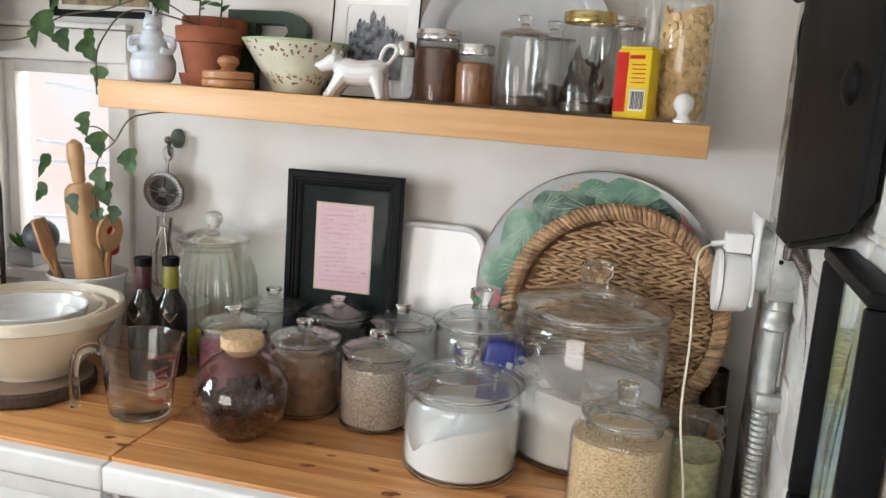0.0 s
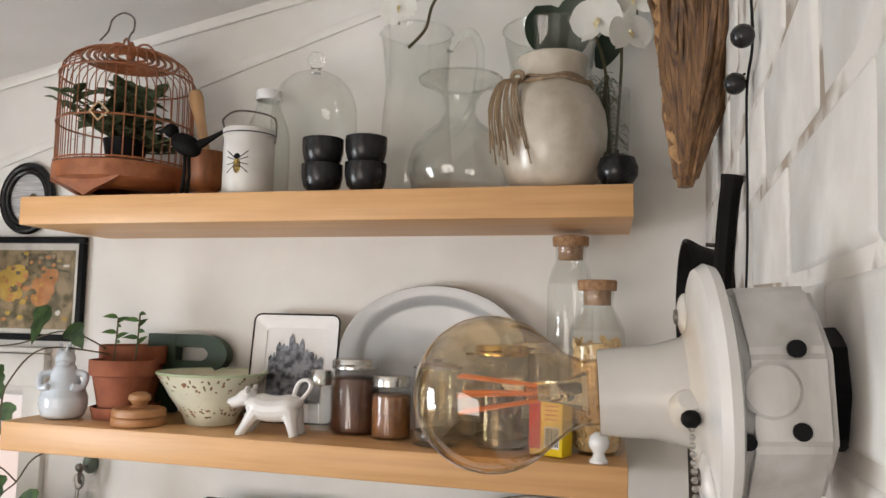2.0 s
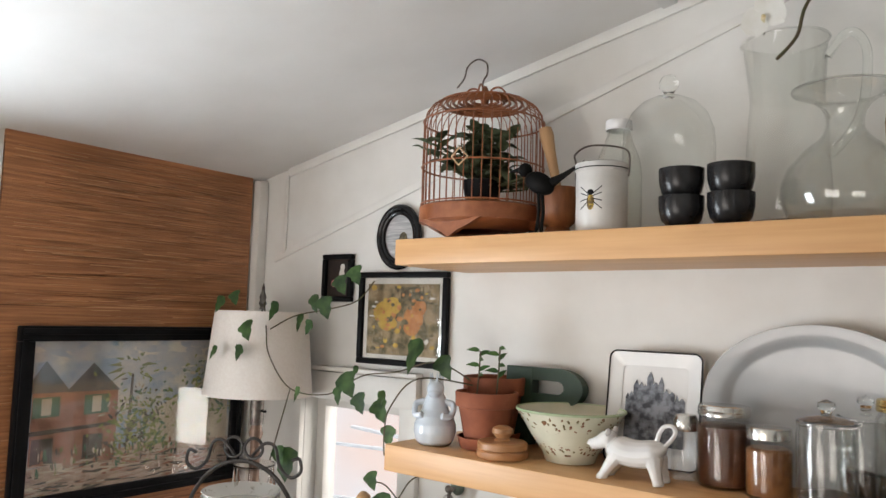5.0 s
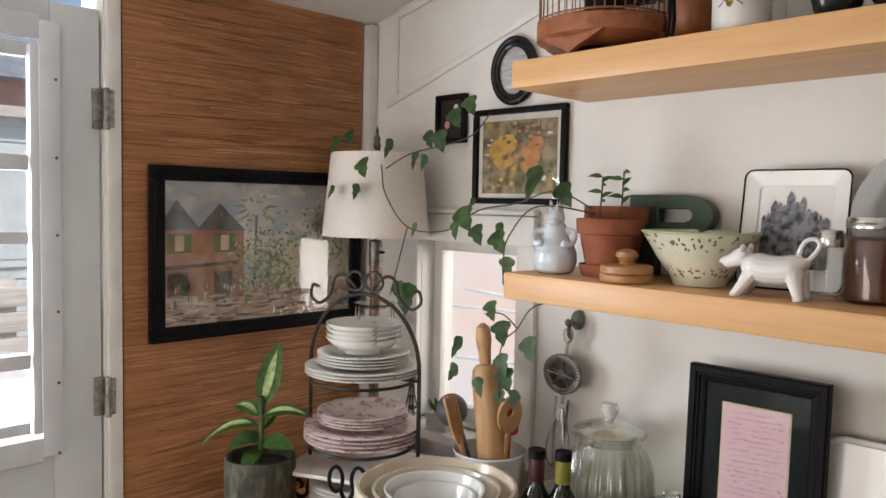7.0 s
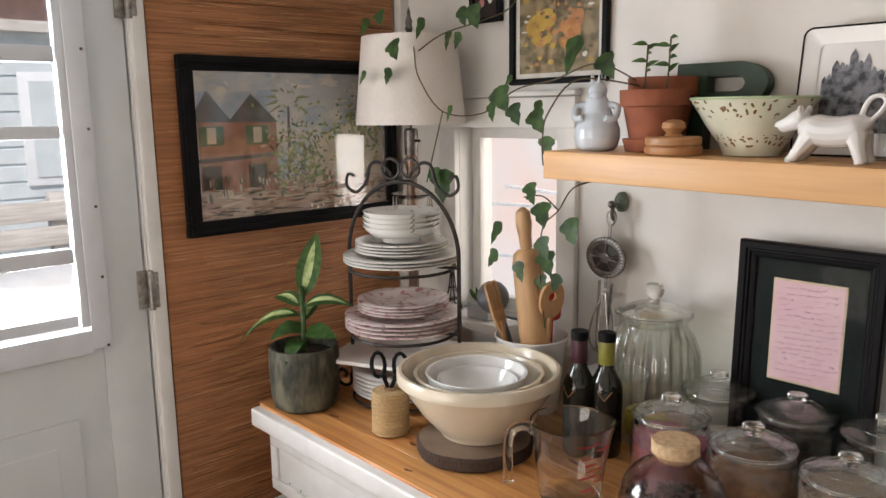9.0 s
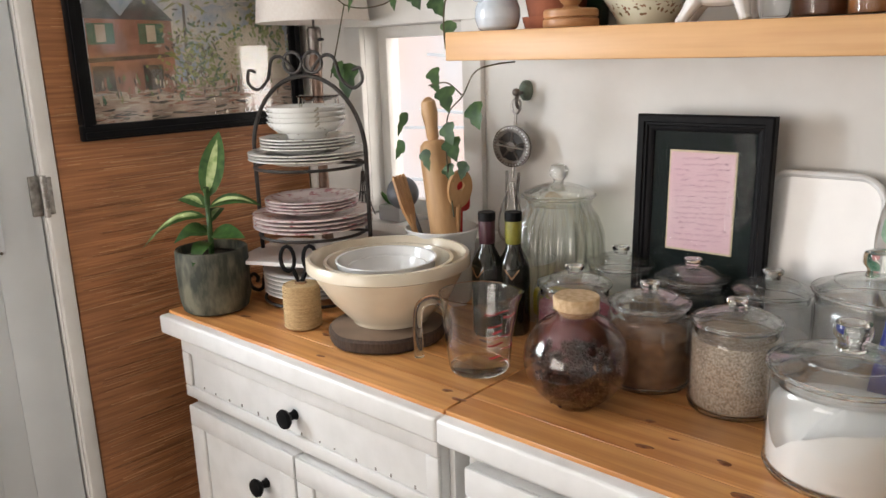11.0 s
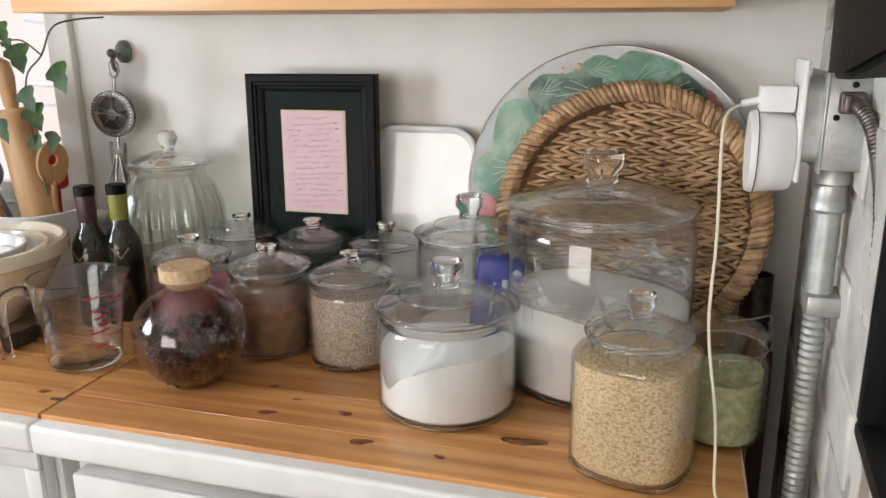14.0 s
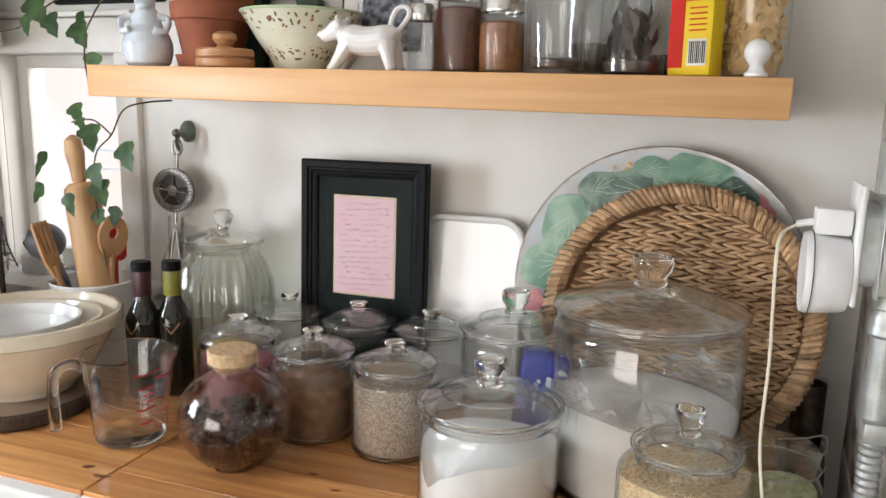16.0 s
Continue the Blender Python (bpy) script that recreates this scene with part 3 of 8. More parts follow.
strip("corner_trim", (LX + 0.018, -0.018, 0.0), (LX + 0.018, -0.018, 2.09), 0.03, 0.03, TRIM, "white corner strip", (1, 0, 0))

# back window
win = thing("window_1", (0, 0, 0), "white wooden window with bright daylight behind", "window", kind="structure")
for nm, c, s in (("casing", ((WX0 - 0.03), -0.009, 1.28), (0.06, 0.018, 0.56)), ("casing", ((WX1 + 0.027), -0.009, 1.28), (0.054, 0.018, 0.56)),
                 ("head_casing", ((WX0 + WX1) / 2, -0.011, WZ1 + 0.035), (0.44, 0.022, 0.07)), ("head_cap", ((WX0 + WX1) / 2, -0.016, WZ1 + 0.078), (0.45, 0.026, 0.012)),
                 ("window_sill", ((WX0 + WX1) / 2, -0.03, WZ0 - 0.012), (0.52, 0.10, 0.024)),
                 ("sash_stile", (WX0 + 0.015, 0.06, 1.2675), (0.03, 0.03, 0.475)), ("sash_stile", (WX1 - 0.012, 0.06, 1.2675), (0.024, 0.03, 0.475)),
                 ("sash_rail", ((WX0 + WX1) / 2, 0.06, WZ1 - 0.014), (0.281, 0.03, 0.028)), ("sash_rail", ((WX0 + WX1) / 2, 0.06, WZ0 + 0.02), (0.281, 0.03, 0.04))):
    part(nm, box(B(), c, s, 0.003), TRIM, win)
pane = part("pane", box(B(), ((WX0 + WX1) / 2, 0.06, 1.27), (0.281, 0.003, 0.41)), PANEGLASS, win)
pane.visible_shadow = False
bd = structure("backdrop_garden", box(B(), (0.4, 1.9, 1.3), (7.2, 0.02, 3.6)), glow("garden_haze", (0.98, 0.80, 0.74), (0.86, 0.93, 1.0), 1.3, 1.3, (1, 1, 0.7)), "bright blurred garden in daylight", "backdrop")
for i, z in enumerate((1.02, 1.1, 1.19, 1.27)):
    o = structure("garden_rail", box(B(), (-1.25, 1.2, z), (1.6, 0.03, 0.012)), ALU, "pale rail of a garden fence", "fence")
    o.matrix_world = pose(0, 0, 0, 0, (-4, 3, -2, 5)[i], 0)

# door with a three-light storm window
DX = LX - 0.01
door = thing("door_1", (DX, DY0, 0), "pale grey-white door with a white metal storm window", "door", kind="structure")
GY0, GY1, GZ0, GZ1 = -0.115, -0.73, 1.085, 1.93      # opening, from the hinge side
for nm, c, s in (("door_leaf", (-0.02, -0.055, 1.0), (0.04, 0.10, 2.0)), ("door_leaf", (-0.02, -0.79, 1.0), (0.04, 0.11, 2.0)),
                 ("door_leaf", (-0.02, -0.42, 0.543), (0.04, 0.63, 1.085)), ("door_leaf", (-0.02, -0.42, 1.965), (0.04, 0.63, 0.07))):
    part(nm, box(B(), c, s, 0.002), DOORPAINT, door)
pan = B()
box(pan, (0.004, -0.42, 0.70), (0.010, 0.50, 0.42), 0.004)
part("raised_panel", pan, DOORPAINT, door)
pan = B()
box(pan, (0.010, -0.42, 0.70), (0.008, 0.40, 0.32), 0.004)
part("raised_panel", pan, DOORPAINT, door)
oh, oc = 0.90, (GY0 + GY1) / 2
for nm, c, s in (("flange", (0.005, GY0 + 0.0065, 1.507), (0.010, 0.041, oh)), ("flange", (0.005, GY1 - 0.012, 1.507), (0.010, 0.055, oh)),
                 ("flange", (0.005, oc, GZ1 + 0.012), (0.010, 0.59, 0.05)), ("flange", (0.005, oc, GZ0 - 0.012), (0.010, 0.59, 0.05)),
                 ("storm_stile", (-0.004, GY0 - 0.022, 1.507), (0.024, 0.018, 0.80)), ("storm_stile", (-0.004, GY1 + 0.034, 1.507), (0.024, 0.036, 0.80)),
                 ("storm_rail", (-0.006, oc, 1.895), (0.02, 0.545, 0.03)), ("storm_rail", (-0.004, oc, 1.668), (0.026, 0.545, 0.032)),
                 ("storm_rail", (-0.006, oc, 1.515), (0.02, 0.545, 0.026)), ("storm_rail", (-0.004, oc, 1.262), (0.028, 0.545, 0.03)), ("storm_rail", (-0.006, oc, 1.122), (0.02, 0.545, 0.024))):
    part(nm, box(B(), c, s, 0.002), ALU, door)
for z0, z1 in ((1.684, 1.88), (1.528, 1.652), (1.277, 1.502), (1.134, 1.247)):
    g = part("pane", box(B(), (-0.012, oc, (z0 + z1) / 2), (0.003, 0.55, z1 - z0)), PANEGLASS, door)
    g.visible_shadow = False
for z in (1.06, 1.21, 1.36, 1.52, 1.68, 1.84):
    part("screw", lathe(B(), [(0, 0.0035), (0.0025, 0.003), (0.0034, 0.001), (0.0034, 0)], 8, m=pose(0.010, GY0 + 0.018, z, 0, 90, 0)), DARKSTEEL, door)
for z in (1.166, 1.79):
    bm = B()
    for k in range(5):
        lathe(bm, [(0, 0), (0.0065, 0), (0.0065, 0.017), (0, 0.017)], 10, m=pose(0.020, 0.0015, z - 0.045 + k * 0.018))
    box(bm, (0.0225, 0.012, z), (0.004, 0.010, 0.08), 0.001)
    box(bm, (0.004, -0.012, z), (0.010, 0.02, 0.085), 0.001)
    part("hinge", bm, HINGE, door)
trim = thing("trim_door", (0, 0, 0), "cream painted door casing", "trim", kind="structure")
part("casing_board", box(B(), (LX + 0.004, -0.727, 1.03), (0.018, 0.030, 2.06), 0.003), TRIM, trim)
part("casing_board", box(B(), (LX + 0.004, -1.62, 1.03), (0.018, 0.04, 2.06), 0.003), TRIM, trim)
part("casing_board", box(B(), (LX + 0.004, -1.17, 2.06), (0.018, 0.86, 0.04), 0.003), TRIM, trim)

# outdoors beyond the door
GROUND = mat("pale_paving", (0.55, 0.52, 0.48), (0.42, 0.40, 0.37), 3, 0.85, bump=0.2)
SIDINGB = mat("blue_siding", (0.66, 0.72, 0.75), (0.58, 0.65, 0.69), 2, 0.6)
SIDINGR = mat("brick_red_wall", (0.50, 0.33, 0.29), (0.42, 0.27, 0.24), 5, 0.8)
ROOFS = mat("slate_roof", (0.28, 0.31, 0.36), (0.20, 0.23, 0.27), 8, 0.8, bump=0.4)
TIMBER = mat("grey_timber", (0.66, 0.63, 0.60), (0.50, 0.47, 0.44), 10, 0.8, stretch=(1, 0.3, 6))
structure("ground", box(B(), (-30, 0, -0.65), (160, 160, 0.1)), GROUND, "pale paved ground outside", "ground")
house = thing("neighbour_house", (-11.5, 0.5, -0.6), "blue-sided house with a slate roof and a red upper wall", "house")
bm = box(B(), (0, 3.0, 1.55), (4, 12, 3.1))
for k in range(15):
    box(bm, (2.01, 3.0, 0.1 + k * 0.2), (0.02, 12, 0.17), 0.004, 1)
part("wall", bm, SIDINGB, house)
bm = box(B(), (-2, 2.2, 3.3), (3, 8, 1.1))
part("upper_wall", bm, SIDINGR, house)
bm = B()
prism(bm, [(-4.0, 3.85), (-2.0, 5.0), (-0.1, 3.85)], -2.0, 6.5)
part("roof", bm, ROOFS, house)
bm = B()
box(bm, (0.6, 3.0, 3.15), (3.2, 12.4, 0.12))
part("lower_roof", bm, TIMBER, house)
for y in (-1.2, 1.2, 3.6):
    w = part("window", box(B(), (2.03, y, 2.0), (0.06, 1.2, 1.3), 0.01), ALU, house)
    part("pane", box(B(), (2.065, y, 2.0), (0.02, 1.0, 1.1)), SIDINGB, w)
fence = thing("deck_fence", (-5.2, -1.0, -0.6), "weathered grey timber deck rail outside the door", "fence")
for k in range(9):
    part("board", box(B(), (0, 0.8, 0.16 + k * 0.17), (0.05, 7, 0.13), 0.006), TIMBER, fence)
for y in (-2.4, -0.6, 1.2, 3.0):
    part("post", box(B(), (-0.07, y, 0.82), (0.1, 0.1, 1.64), 0.008), TIMBER, fence)
stp = thing("awning_roll", (-3.4, -0.35, -0.6), "white rolled cover on the step outside", "cover")
part("cover", lathe(B(), [(0, 0), (0.45, 0), (0.47, 0.4), (0.42, 1.1), (0.28, 1.42), (0, 1.5)], 24, wob=lambda a, r, z: r * (1 + 0.05 * math.sin(3 * a))), WHITEWARE, stp)

# ---- shelves ----


def shelf(name, xc, zl, zr, label):
    m = Matrix.Translation((xc, -0.13, (zl + zr) / 2)) @ pose(0, 0, 0, 0, -math.degrees(math.atan2(zr - zl, 1.10)), 0)
    o = obj(name, box(B(), (0, 0, -0.026), (1.10, 0.258, 0.052), 0.0025), SHELFWOOD)
    o.matrix_world = m
    part("wall_rail", box(B(), (0, 0.1235, -0.026), (1.02, 0.011, 0.035)), SHELFWOOD, o)
    return tagged(o, label, "shelf")


def on_low(x):
    return 1.463 - 0.01273 * x


def on_up(x):
    return 1.8825 + 0.0082 * (x - 0.007)


shelf("floating_shelf", 0.0, 1.470, 1.456, "thick pale maple floating shelf full of jars and pottery")
shelf("floating_shelf", 0.007, 1.878, 1.887, "thick pale maple floating shelf with glassware and a bird cage")

# ---- sideboards under the counter ----
TOP, CX0, CXM, CX1, CYF = 0.90, -1.115, -0.292, 0.592, -0.592


def sideboard(x0, x1, label, doors):
    w = x1 - x0
    t = thing("sideboard", (x0, 0, 0), label, "sideboard", "white sideboards under the counter")
    part("carcass", box(B(), (w / 2, -0.275, 0.42), (w - 0.03, 0.53, 0.84), 0.003), CABINET, t)
    bm = box(B(), (w / 2, -0.30, 0.872), (w, 0.60, 0.042), 0.006, 3)
    part("top_moulding", bm, CABINET, t, "white moulded top edge")
    part("cornice", box(B(), (w / 2, -0.285, 0.845), (w - 0.012, 0.57, 0.016), 0.005), CABINET, t)
    part("plinth", box(B(), (w / 2, -0.27, 0.035), (w - 0.02, 0.55, 0.07), 0.004), CABINET, t)

    def front(cx, cz, fw, fh, nm, knobs=(), recess=0.028):
        bm = box(B(), (cx, -0.551, cz), (fw, 0.022, fh), 0.004)
        d = part(nm, bm, CABINET, t)
        for sx, sz, lx, lz in ((0, 1, fw, recess), (0, -1, fw, recess), (1, 0, recess, fh - 2 * recess), (-1, 0, recess, fh - 2 * recess)):
            part("moulding", box(B(), (cx + sx * (fw - recess) / 2, -0.5655, cz + sz * (fh - recess) / 2), (lx, 0.009, lz), 0.004), CABINET, d)
        bm = B()
        for k in range(14):
            u = cx - fw * 0.42 + fw * 0.84 * k / 13 + rng.uniform(-0.01, 0.01)
            box(bm, (u, -0.5627, cz - fh / 2 + recess + 0.002 + rng.uniform(0, 0.003)), (0.003, 0.0015, 0.003 + rng.uniform(0, 0.006)))
        tagged(part("paint_wear", bm, CABWORN, d), kind="stuff")
        for kx, kz in knobs:
            k = part("knob", lathe(B(), [(0.011, 0), (0.009, 0.004), (0.0075, 0.014), (0.016, 0.02), (0.020, 0.026), (0.018, 0.032), (0, 0.035)], 20, m=pose(kx, -0.562, kz, 90, 0, 0)), BLACK, d, "round black knob")

    if doors:
        half = (w - 0.05) / 2
        front(0.025 + half / 2, 0.45, half - 0.008, 0.72, "door", ((half - 0.03, 0.56),), 0.05)
        front(0.025 + half * 1.5, 0.45, half - 0.008, 0.72, "door", ((half + 0.10, 0.56),), 0.05)
    else:
        front(w / 2, 0.765, w - 0.05, 0.135, "drawer", ((w / 2 + 0.008, 0.765),))
        half = (w - 0.05) / 2
        front(0.025 + half / 2, 0.375, half - 0.006, 0.60, "door", ((0.302, 0.575),), 0.05)
        front(0.025 + half * 1.5, 0.375, half - 0.006, 0.60, "door", ((half + 0.14, 0.575),), 0.05)
    return t


sideboard(CX0, CXM, "white painted sideboard with a drawer and black round knobs", False)
sideboard(CXM, CX1, "white painted sideboard with panelled doors", True)


def counter(name, x0, x1, widths, knots, label):
    t = thing(name, (0, 0, 0), label, "countertop")
    y = -0.578
    for i, w in enumerate(widths):
        o = part("plank", box(B(), (0, 0, 0), (x1 - x0 - 0.001, w - 0.0006, 0.012), 0.0009, 1), PINE, t)
        o.matrix_local = pose((x0 + x1) / 2, y + w / 2, TOP - 0.006)
        y += w
    for kx, ky, kr in knots:
        bm = B()
        lathe(bm, [(0, 0.0009), (kr * 0.5, 0.0008), (kr, 0.0)], 12, wob=lambda a, r, z: r * (1 + 0.25 * math.sin(2 * a + kx * 40) + 0.12 * math.sin(3 * a)))
        k = part("knot", bm, KNOT, t)
        k.matrix_local = pose(kx, ky, TOP - 0.0002, 0, 0, 0) @ Matrix.Diagonal((1.35, 0.62, 1, 1))
    return t


counter("countertop", CX0 + 0.004, CXM - 0.0015, (0.07, 0.09, 0.085, 0.095, 0.09, 0.08, 0.065), [(-0.299, -0.536, 0.010), (-0.336, -0.521, 0.009), (-0.93, -0.50, 0.012), (-0.99, -0.53, 0.016), (-0.70, -0.47, 0.010), (-0.86, -0.38, 0.016), (-0.43, -0.30, 0.013), (-0.62, -0.55, 0.008)],
        "oiled pine plank top with dark knots")
counter("countertop", CXM + 0.0015, CX1 - 0.004, (0.062, 0.088, 0.08, 0.1, 0.085, 0.09, 0.07), [(0.147, -0.532, 0.013), (-0.002, -0.494, 0.011), (0.338, -0.479, 0.021), (0.10, -0.47, 0.010), (-0.03, -0.42, 0.008), (0.02, -0.45, 0.006), (0.25, -0.54, 0.007), (-0.22, -0.31, 0.012)],
        "oiled pine plank top with large reddish knots")

# ---- glass jars on the counter ----
STOREJARS = "glass storage jars on the counter"


def heap(bm, r, h, amp=0.012, seed=0, n=32, base=0.004, wob=None, hollow=None):
    """What fills a jar, with an uneven top."""
    rr = random.Random(seed)
    ph = [rr.uniform(0, 6.28) for _ in range(4)]
    rings = []
    rad = [r * 0.93, r, r, r * 0.88, r * 0.75, r * 0.62, r * 0.5, r * 0.36, r * 0.2]
    for k, q in enumerate(rad):
        ring = []
        for i in range(n):
            a = 2 * math.pi * i / n
            z = base if k == 0 else base + 0.006 if k == 1 else h + amp * (math.sin(a + ph[0]) * 0.6 * q / r + math.sin(2 * a + ph[1]) * 0.3 * q / r + 0.4 * math.sin(q / r * 3 + ph[2]))
            x, y = q * math.cos(a), q * math.sin(a)
            if hollow and k > 1:
                hx, hy, hr, hd = hollow
                z -= hd * math.exp(-((x - hx) ** 2 + (y - hy) ** 2) / hr ** 2) * (1 + 0.15 * math.sin(9 * a))
            f = wob(a, q, z) / q if wob else 1
            ring.append(bm.verts.new((x * f, y * f, z)))
        rings.append(ring)
    for a, b in zip(rings, rings[1:]):
        for i in range(n):
            bm.faces.new((a[i], a[(i + 1) % n], b[(i + 1) % n], b[i]))
    bm.faces.new(rings[0][::-1])
    top = bm.verts.new((0, 0, sum(v.co.z for v in rings[-1]) / n))
    for i in range(n):
        bm.faces.new((rings[-1][i], rings[-1][(i + 1) % n], top))
    return bm


def storage_jar(at, r, h, rim, label, fill=None, fill_h=0.0, knob=0.04, kr=0.014, glass=None, amp=0.01, seed=1, wob=None, hollow=None):
    """A straight glass jar with a glass lid and a solid knob. h: height of the glass; rim: radius of its mouth."""
    glass = glass or GLASS
    t = thing("glass_jar", (*at, TOP + 0.0008), label, "jar", STOREJARS, rz=seed * 37)
    sh = min(0.016, h * 0.10)
    outer = [(0, 0), (r * 0.88, 0), (r * 0.975, 0.004), (r, 0.012), (r, h - sh - 0.008), (r * 0.985, h - sh - 0.002), (rim, h - 0.011), (rim + 0.002, h - 0.008), (rim + 0.002, h - 0.002), (rim, h)]
    part("jar_body", lathe(B(), shell(outer, 0.003, 0.006), 56, wob=wob), glass, t)
    part("mouth_ring", lathe(B(), [(rim - 0.0028, h - 0.013), (rim + 0.0022, h - 0.012), (rim + 0.0032, h - 0.007), (rim + 0.0024, h - 0.001), (rim - 0.0028, h - 0.0005), (rim - 0.0028, h - 0.013)], 56), LIDGLASS, t, "thick glass mouth ring")
    part("foot_ring", lathe(B(), [(r * 0.90, 0.0004), (r * 0.98, 0.0016), (r + 0.0004, 0.008), (r - 0.003, 0.009), (r * 0.93, 0.005), (r * 0.90, 0.0004)], 56, wob=wob), LIDGLASS, t, "thick glass foot")
    lr = rim + 0.006
    d = 0.005 + 0.19 * rim               # how far the dome of the lid rises over its edge
    top = [(lr - 0.002, h + 0.0015), (lr, h + 0.003), (lr + 0.0005, h + 0.006), (lr - 0.002, h + 0.0085), (lr * 0.92, h + 0.0085 + d * 0.10), (lr * 0.80, h + 0.0085 + d * 0.28), (lr * 0.62, h + 0.0085 + d * 0.55), (lr * 0.42, h + 0.0085 + d * 0.80), (kr * 1.15, h + 0.0085 + d * 0.97), (0, h + 0.0085 + d)]
    under = [(0, h + 0.0035 + d), (kr * 1.15, h + 0.0035 + d * 0.97), (lr * 0.42, h + 0.0035 + d * 0.80), (lr * 0.62, h + 0.0035 + d * 0.55), (lr * 0.80, h + 0.004 + d * 0.24), (rim - 0.008, h + 0.005), (rim - 0.0065, h - 0.008), (rim - 0.004, h - 0.008), (rim - 0.0035, h + 0.0015), (lr - 0.002, h + 0.0015)]
    lid = part("lid", lathe(B(), top + under, 56), LIDTHIN, t, "clear glass lid")
    part("lid_edge", tube(B(), [(lr * math.cos(a * 0.1122), lr * math.sin(a * 0.1122), h + 0.0052) for a in range(56)], 0.0030, 8, True), LIDGLASS, lid, "thick rounded lid edge")
    part("lid_step", tube(B(), [(lr * 0.66 * math.cos(a * 0.1122), lr * 0.66 * math.sin(a * 0.1122), h + 0.0088 + d * 0.49) for a in range(56)], 0.0015, 6, True), LIDGLASS, lid, "raised ring on the lid")
    z = h + 0.0082 + d
    part("lid_knob", lathe(B(), [(0, z), (kr * 0.80, z), (kr * 0.70, z + knob * 0.16), (kr * 0.72, z + knob * 0.3), (kr * 0.98, z + knob * 0.5), (kr, z + knob * 0.78), (kr * 0.92, z + knob * 0.93), (kr * 0.6, z + knob), (0, z + knob * 0.985)], 24), KNOBGLASS, lid, "solid glass knob")
    if fill:
        part("contents", heap(B(), r - 0.0036, fill_h, amp, seed, 48, 0.0066, wob, hollow), fill, t)
    return t


small = dict(r=0.066, h=0.128, rim=0.057, knob=0.016, kr=0.0165)
storage_jar((-0.103, -0.288), label="clear glass jar of brown sugar with a glass lid", fill=BROWNSUGAR, fill_h=0.088, seed=2, **small)
storage_jar((0.040, -0.295), label="clear glass jar of steel-cut oats with a glass lid", fill=OATS, fill_h=0.112, seed=3, amp=0.003, **small)
storage_jar((-0.256, -0.268), label="clear glass jar of pink sweets with a glass lid", fill=PINKSALT, fill_h=0.092, seed=4, **small)
storage_jar((-0.258, -0.102), label="clear glass jar nearly empty with a glass lid", fill=FLOUR, fill_h=0.03, seed=5, **small)
storage_jar((-0.110, -0.114), label="clear glass jar of dark seeds with a glass lid", fill=DARKLEAF, fill_h=0.05, seed=6, **small)
storage_jar((0.026, -0.108), label="clear glass jar of pale flour with a glass lid", fill=FLOUR, fill_h=0.055, seed=7, **small)
storage_jar((0.219, -0.400), r=0.092, h=0.134, rim=0.087, knob=0.036, kr=0.0225, label="wide clear glass jar half full of white sugar", fill=SUGAR, fill_h=0.088, seed=8, amp=0.010, hollow=(0.0275, -0.069, 0.042, 0.045))
flourjar = storage_jar((0.400, -0.262), r=0.128, h=0.246, rim=0.121, knob=0.042, kr=0.028, label="very large clear glass jar part full of white flour", fill=FLOUR, fill_h=0.128, seed=9, amp=0.016, hollow=(0.08, -0.03, 0.07, 0.055))
# flour dust that clings to the inside of the large jar
DUST, dn, dl, dp = nodes_of("clinging_flour_dust")
dp.inputs["Base Color"].default_value, dp.inputs["Roughness"].default_value = (0.82, 0.81, 0.80, 1), 0.9
dno, dra, dtr, dmx = dn.new("ShaderNodeTexNoise"), dn.new("ShaderNodeValToRGB"), dn.new("ShaderNodeBsdfTransparent"), dn.new("ShaderNodeMixShader")
dno.inputs["Scale"].default_value, dno.inputs["Detail"].default_value = 11, 6
dra.color_ramp.elements[0].position, dra.color_ramp.elements[1].position = 0.36, 0.72
dra.color_ramp.elements[0].color, dra.color_ramp.elements[1].color = (0.03, 0.03, 0.03, 1), (0.50, 0.50, 0.50, 1)
dl.new(dno.outputs[0], dra.inputs[0]), dl.new(dra.outputs[0], dmx.inputs[0]), dl.new(dtr.outputs[0], dmx.inputs[1])
dl.new(dp.outputs[0], dmx.inputs[2]), dl.new(dmx.outputs[0], dn["Material Output"].inputs["Surface"])
bm = B()
cols = []
for k in range(41):
    a = radians(20 + 320 * k / 40)
    z1 = 0.158 + 0.012 * math.sin(k * 0.9) + 0.009 * math.sin(k * 2.3 + 1) + 0.014 * math.sin(k * 0.31)
    cols.append([bm.verts.new((0.1242 * math.cos(a), 0.1242 * math.sin(a), 0.100 + (z1 - 0.100) * j / 5)) for j in range(6)])
for p, q in zip(cols, cols[1:]):
    for j in range(5):
        bm.faces.new((p[j], q[j], q[j + 1], p[j + 1]))
part("flour_film", bm, DUST, flourjar, "thin film of flour on the glass")
bluejar = storage_jar((0.203, -0.222), r=0.080, h=0.184, rim=0.075, knob=0.036, kr=0.021, label="clear glass jar holding a blue rice bag", fill=FLOUR, fill_h=0.04, seed=10)
bm = B()
box(bm, (0.016, -0.018, 0.09), (0.072, 0.045, 0.15), 0.016, 3)
for v in bm.verts:
    v.co.x += 0.006 * math.sin(v.co.z * 60 + v.co.y * 30)
    v.co.y += 0.005 * math.sin(v.co.z * 45 + v.co.x * 50)
bag = part("rice_bag", bm, BLUEBAG, bluejar, "shiny blue plastic bag of rice")
bag.matrix_local = pose(0.012, 0, 0.004, 0, 8, -10)
part("print", box(box(B(), (0.034, -0.0415, 0.115), (0.011, 0.002, 0.034), 0.0008), (0.018, -0.0415, 0.10), (0.004, 0.002, 0.05), 0.0008), PALEBAR, bag)
